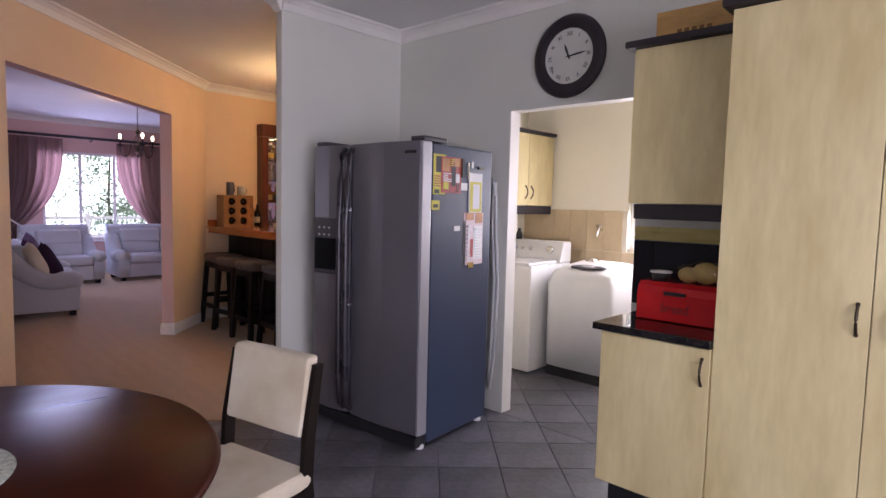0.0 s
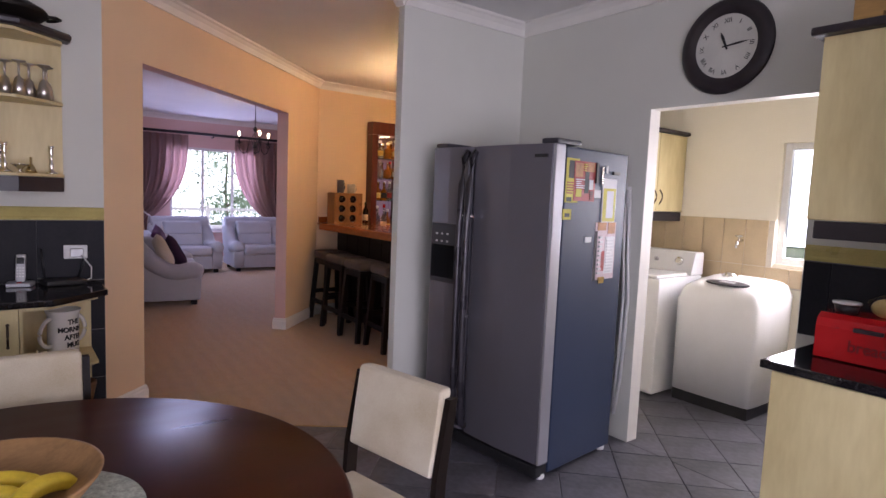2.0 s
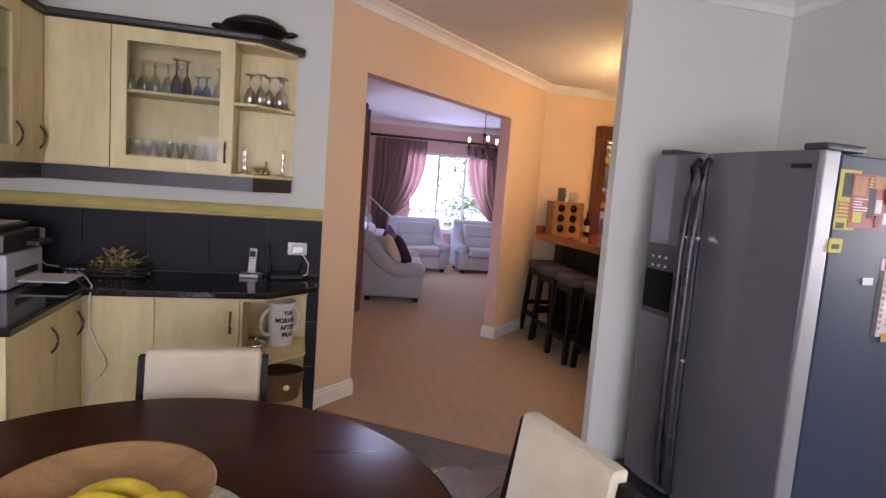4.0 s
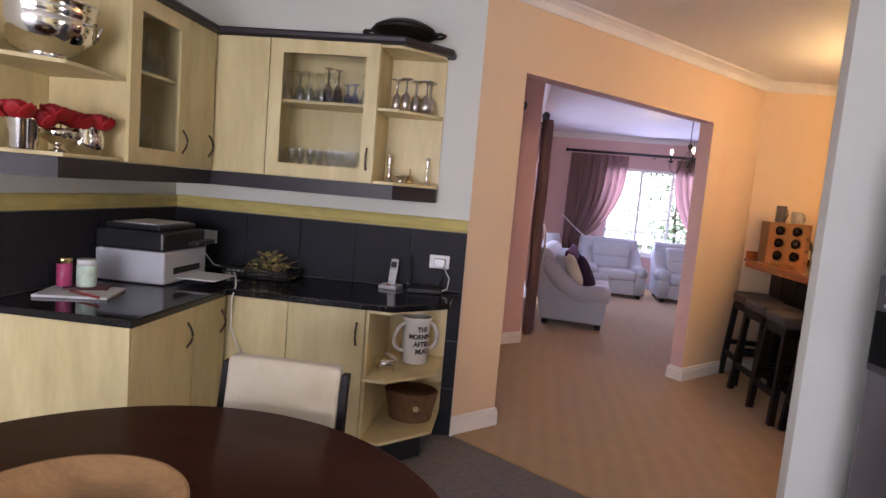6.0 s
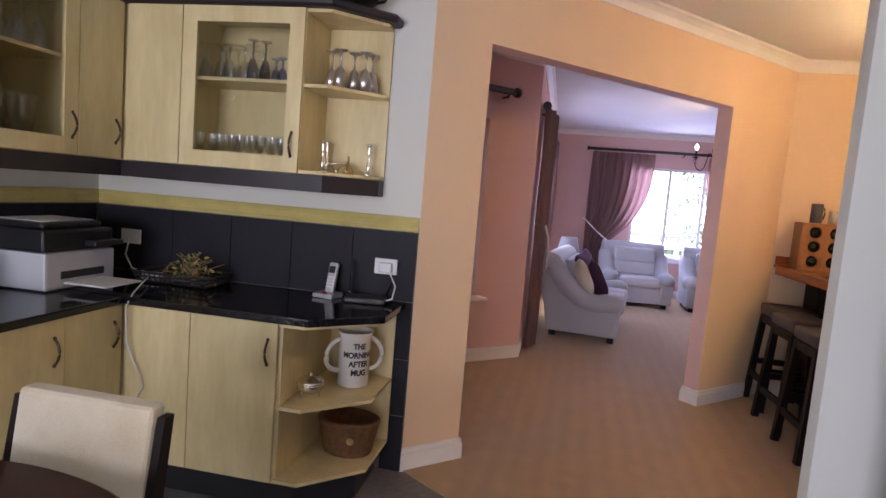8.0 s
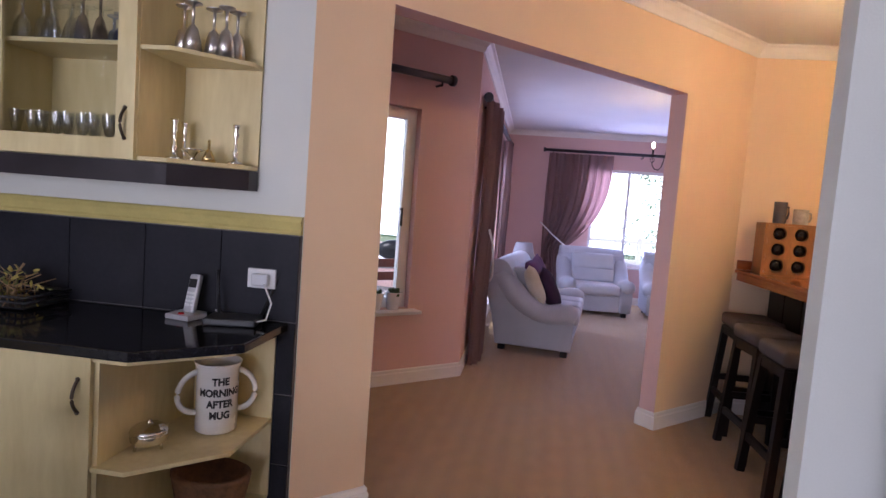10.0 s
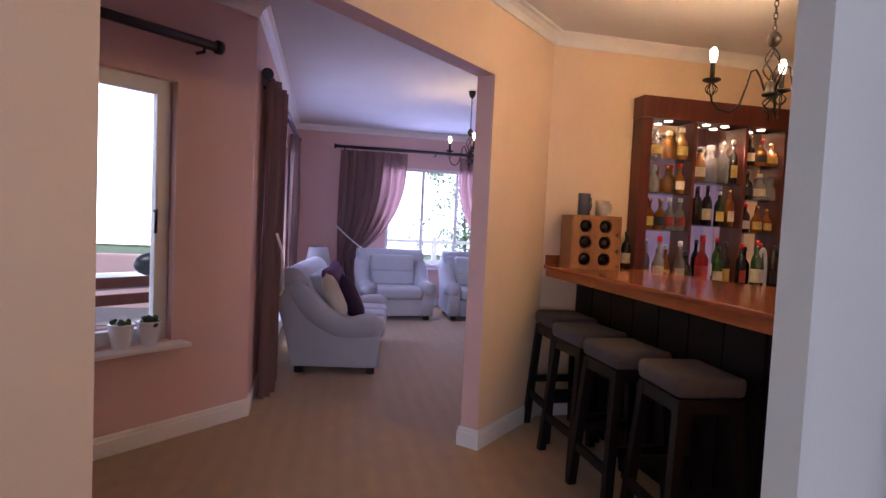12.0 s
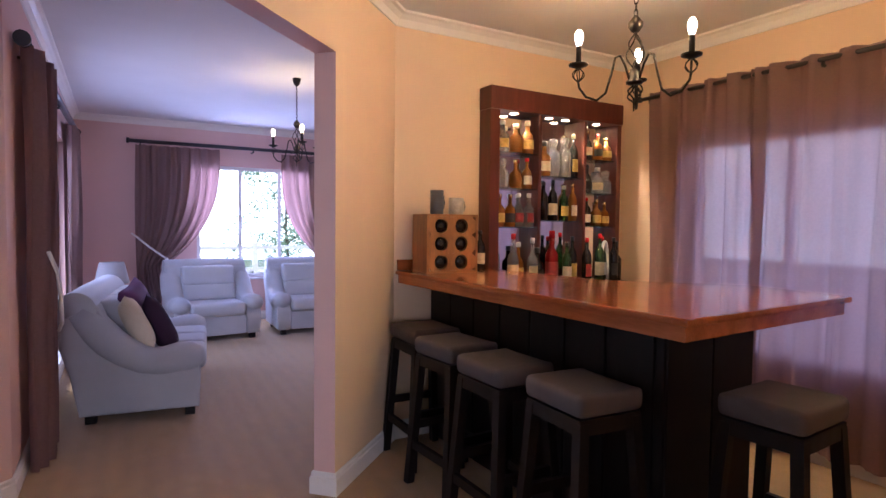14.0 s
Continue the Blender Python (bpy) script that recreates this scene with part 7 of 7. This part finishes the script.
    for x in (0.24, 0.87):
        for y in (-L + 0.09, L - 0.09):
            bm = bmesh.new()
            box(bm, x - 0.035, y - 0.035, 0.003, x + 0.035, y + 0.035, 0.069, 0.006)
            part("foot", bm, DARKWOOD, t, "dark wooden foot")
    return t


SOFA = pose(1.355, 8.80, 0, 0, 0, -8.3)
sofa("sofa", 1.50, 3, SOFA, "pale grey three-seater sofa with rolled arms", "sofa", "", 0.71)
ac = sofa("armchair", 0.98, 1, pose(2.69, 11.56, 0, 0, 0, -86), "pale grey armchair with rolled arms", "armchair", "armchairs by the window", 0.74)
copy_thing(ac, pose(3.98, 11.56, 0, 0, 0, -93))


def pillow(at, size, mat, label):
    bm = bmesh.new()
    n = 12
    grid = {}
    for side in (1, -1):
        for i in range(n + 1):
            for j in range(n + 1):
                x, z = i / n * 2 - 1, j / n * 2 - 1
                edge = max(0.0, (1 - x ** 4) * (1 - z ** 4)) ** 0.5
                pull = 1 - 0.08 * (1 - abs(x * z))
                key = (i, j) if edge < 1e-6 else (i, j, side)
                if key not in grid:
                    grid[key] = bm.verts.new((x * size / 2 * pull, side * 0.075 * edge, z * size / 2 * pull))
    for side in (1, -1):
        for i in range(n):
            for j in range(n):
                q = []
                for a, b in ((i, j), (i + 1, j), (i + 1, j + 1), (i, j + 1)):
                    q.append(grid.get((a, b)) or grid[(a, b, side)])
                f = bm.faces.new(q if side < 0 else q[::-1])
                f.smooth = True
    solid("cushion", bm, mat, at, label, "cushion", "sofa cushions")


pillow(SOFA @ pose(0.50, -0.50, 0.66, -24, 12, 104), 0.42, CREAM_CLOTH, "cream square cushion leaning on the sofa arm")
pillow(SOFA @ pose(0.53, -0.33, 0.71, -22, -8, 84), 0.50, material("purple_cloth", (0.09, 0.025, 0.085), 0.85, vary=0.2, bump=0.3), "purple square cushion leaning on the sofa")
pillow(SOFA @ pose(0.66, -0.41, 0.62, -25, 20, 96), 0.44, material("plum_cloth", (0.035, 0.012, 0.035), 0.85, vary=0.2, bump=0.3), "dark plum cushion leaning on the sofa")


def table_lamp():
    simple("side_table", lambda b: (turned(b, [(0.22, 0.50), (0.225, 0.53)], 32), turned(b, [(0.15, 0.003), (0.03, 0.03), (0.025, 0.499)], 20)), DARKWOOD, pose(1.66, 10.40, 0), "small dark round side table", "side table")
    l = thing("table_lamp", pose(1.66, 10.40, 0.531), "table lamp with a pale fabric shade", "lamp")
    bm = bmesh.new()
    turned(bm, [(0.07, 0), (0.07, 0.012), (0.02, 0.03), (0.035, 0.1), (0.02, 0.2), (0.012, 0.24)], 20)
    part("base", bm, PEWTER, l, smooth=True)
    bm = bmesh.new()
    turned(bm, [(0.165, 0.23), (0.115, 0.45), (0.112, 0.45), (0.162, 0.23)], 32, cap=False)
    part("shade", bm, material("shade_cloth", (0.27, 0.25, 0.25), 0.9, vary=0.1), l, "pale fabric shade", smooth=True)


table_lamp()

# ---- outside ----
# Emissive panels stand in for the bright overcast sky beyond the windows.
GLOW = material("sky_glow_panel", (0.9, 0.95, 1.0), 1.0, vary=0.0, emit=3.6, emit_color=(0.93, 0.97, 1.0))
LAWN = material("lawn", (0.07, 0.10, 0.035), 0.9, vary=0.4, scale=3, bump=0.4)
bm = bmesh.new()
prism(bm, [(-80, -80), (80, -80), (80, 80), (-80, 80)], -2.4, -2.2)
structure("ground", bm, LAWN, "green garden ground outside the house", "ground")
bm = bmesh.new()
prism(bm, [(-1.3, -3.05), (3.45, -3.05), (3.45, 0.85), (5.4, 0.85), (5.4, 6.9), (5.95, 6.9), (5.95, 12.2), (1.15, 12.2), (1.05, 7.15), (-0.35, 5.85), (-1.3, 4.61)], -2.199, -0.08)
structure("foundation", bm, PAINT_WHITE, "plain painted plinth under the house", "plinth")
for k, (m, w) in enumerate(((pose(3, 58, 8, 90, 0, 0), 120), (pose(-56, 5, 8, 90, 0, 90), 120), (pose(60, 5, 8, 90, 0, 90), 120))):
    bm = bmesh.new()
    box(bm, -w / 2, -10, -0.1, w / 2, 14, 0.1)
    ob = structure("backdrop_glow", bm, GLOW, "glowing backdrop panel in place of the bright sky", "backdrop")
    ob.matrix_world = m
bm = bmesh.new()
prism(bm, [(-4.5, 12.3), (8.0, 12.3), (8.0, 14.6), (-4.5, 14.6)], -2.19, -0.04)
prism(bm, [(-4.5, 5.0), (-0.5, 5.75), (0.95, 7.1), (0.95, 12.295), (-4.5, 12.295)], -2.19, -0.04)
structure("terrace", bm, material("terrace_paving", (0.42, 0.40, 0.37), 0.8, vary=0.2, scale=4), "pale terrace paving outside the lounge", "terrace")


def balustrade():
    b = thing("balustrade", pose(1.0, 14.4, -0.04), "white painted timber balustrade on the terrace", "balustrade")
    for z in (0.95, 0.55, 0.12):
        bm = bmesh.new()
        box(bm, 0, -0.03, z, 6.0, 0.03, z + 0.07, 0.006)
        part("rail", bm, FRAME, b)
    for i in range(5):
        bm = bmesh.new()
        box(bm, i * 1.48, -0.045, 0, i * 1.48 + 0.09, 0.045, 1.08, 0.006)
        part("post", bm, FRAME, b)
    for i in range(4):
        for s in (0, 1):
            bm = bmesh.new()
            x0, x1 = i * 1.48 + 0.1, i * 1.48 + 1.47
            tube(bm, [(x0 if s else x1, 0.035 * (1 if s else -1), 0.19), (x1 if s else x0, 0.035 * (1 if s else -1), 0.55)], 0.028, 6)
            part("cross_brace", bm, FRAME, b)


balustrade()
LEAF = curtain_material("leaf", (0.17, 0.25, 0.15), (0.55, 0.70, 0.50), 0.5)
BARK = material("bark", (0.10, 0.075, 0.05), 0.9, vary=0.4, scale=10, bump=0.8, fine=30)


def tree(at, h, seed, spread):
    t = thing("tree", at, "leafy green garden tree beyond the terrace", "tree", "garden trees")
    r = random.Random(seed)
    bm = bmesh.new()
    tube(bm, [(0, 0, 0), (0.05, 0.02, h * 0.3), (-0.05, 0.05, h * 0.6), (0.02, 0, h * 0.9)], 0.09, 8, 0.02)
    for i in range(7):
        a, z = r.uniform(0, 6.28), h * r.uniform(0.3, 0.75)
        e = (math.cos(a) * spread * 0.7, math.sin(a) * spread * 0.7, z + h * 0.18)
        tube(bm, [(0, 0, z), (e[0] * 0.5, e[1] * 0.5, z + h * 0.06), e], 0.022, 6, 0.008)
    part("trunk", bm, BARK, t)
    verts, faces = [], []
    for c in range(64):
        a, q = r.uniform(0, 6.28), r.random() ** 0.6
        z = h * r.uniform(0.22, 1.0)
        rad = spread * q * (1.1 - abs(z / h - 0.55))
        cx, cy = math.cos(a) * rad, math.sin(a) * rad
        for k in range(90):
            p = Vector((cx + r.gauss(0, 0.22), cy + r.gauss(0, 0.22), z + r.gauss(0, 0.2)))
            d1 = Vector((r.uniform(-1, 1), r.uniform(-1, 1), r.uniform(-1, 1))).normalized() * 0.055
            d2 = d1.cross(Vector((r.uniform(-1, 1), r.uniform(-1, 1), r.uniform(-1, 1)))).normalized() * 0.03
            n = len(verts)
            verts += [tuple(p - d1), tuple(p + d2), tuple(p + d1), tuple(p - d2)]
            faces.append((n, n + 1, n + 2, n + 3))
    me = bpy.data.meshes.new("crown")
    me.from_pydata(verts, [], faces)
    me.materials.append(LEAF)
    ob = new("crown", me)
    ob.parent = t
    tagged(ob, kind="stuff")


tree(pose(6.3, 20.5, -2.199), 5.9, 3, 1.7), tree(pose(9.0, 23, -2.199), 6.5, 8, 2.1), tree(pose(3.0, 27.0, -2.199), 3.8, 5, 1.8)


def patio_table():
    t = thing("patio_table", pose(-0.2, 8.75, -0.039, 0, 0, 40), "grey patio table seen through the window", "table")
    bm = bmesh.new()
    box(bm, -0.8, -0.5, 0.72, 0.8, 0.5, 0.76, 0.01)
    part("tabletop", bm, GREY_SILVER, t)
    for x in (-0.72, 0.72):
        for y in (-0.42, 0.42):
            bm = bmesh.new()
            box(bm, x - 0.03, y - 0.03, 0, x + 0.03, y + 0.03, 0.719)
            part("leg", bm, BLACK_PLASTIC, t)
    k = thing("patio_bench", pose(0.1, 7.85, -0.039, 0, 0, 40), "reddish wooden bench outside the window", "bench")
    for y in (-0.15, 0.0, 0.15):
        bm = bmesh.new()
        box(bm, -0.8, y - 0.065, 0.45, 0.8, y + 0.065, 0.49, 0.006)
        part("seat_slat", bm, REDWOOD, k)
    for z in (0.62, 0.76):
        bm = bmesh.new()
        box(bm, -0.8, 0.19, z, 0.8, 0.215, z + 0.09, 0.006)
        part("back_slat", bm, REDWOOD, k)
    for x in (-0.7, 0.7):
        bm = bmesh.new()
        box(bm, x - 0.03, -0.2, 0, x + 0.03, 0.188, 0.449)
        box(bm, x - 0.03, 0.19 - 0.04, 0.44, x + 0.03, 0.189, 0.86)
        part("leg", bm, DARKWOOD, k)
    simple("folded_cloth", lambda b: box(b, -0.2, -0.14, 0, 0.2, 0.14, 0.03, 0.01), PAPER, pose(-0.25, 8.70, 0.7215, 0, 0, 25), "white folded cloth on the patio table", "cloth")
    simple("dark_bag", lambda b: bmesh.ops.create_icosphere(b, subdivisions=3, radius=0.16, matrix=Matrix.Translation((0, 0, 0.12)) @ Matrix.Diagonal((1.2, 0.7, 0.75, 1))), BLACK_PLASTIC, pose(0.1, 8.98, 0.7215, 0, 0, 30), "dark bag lying on the patio table", "bag", smooth=True)
    bm = bmesh.new()
    box(bm, -4.4, 11.6, -0.3, 0.9, 11.8, 0.72, 0.02)
    structure("terrace_wall", bm, PAINT_PINK, "low pale pink terrace wall", "wall")


patio_table()


# ---- tiles of floor and walls ----
floor_tiles()
splash_tiles()
laundry_tiles()
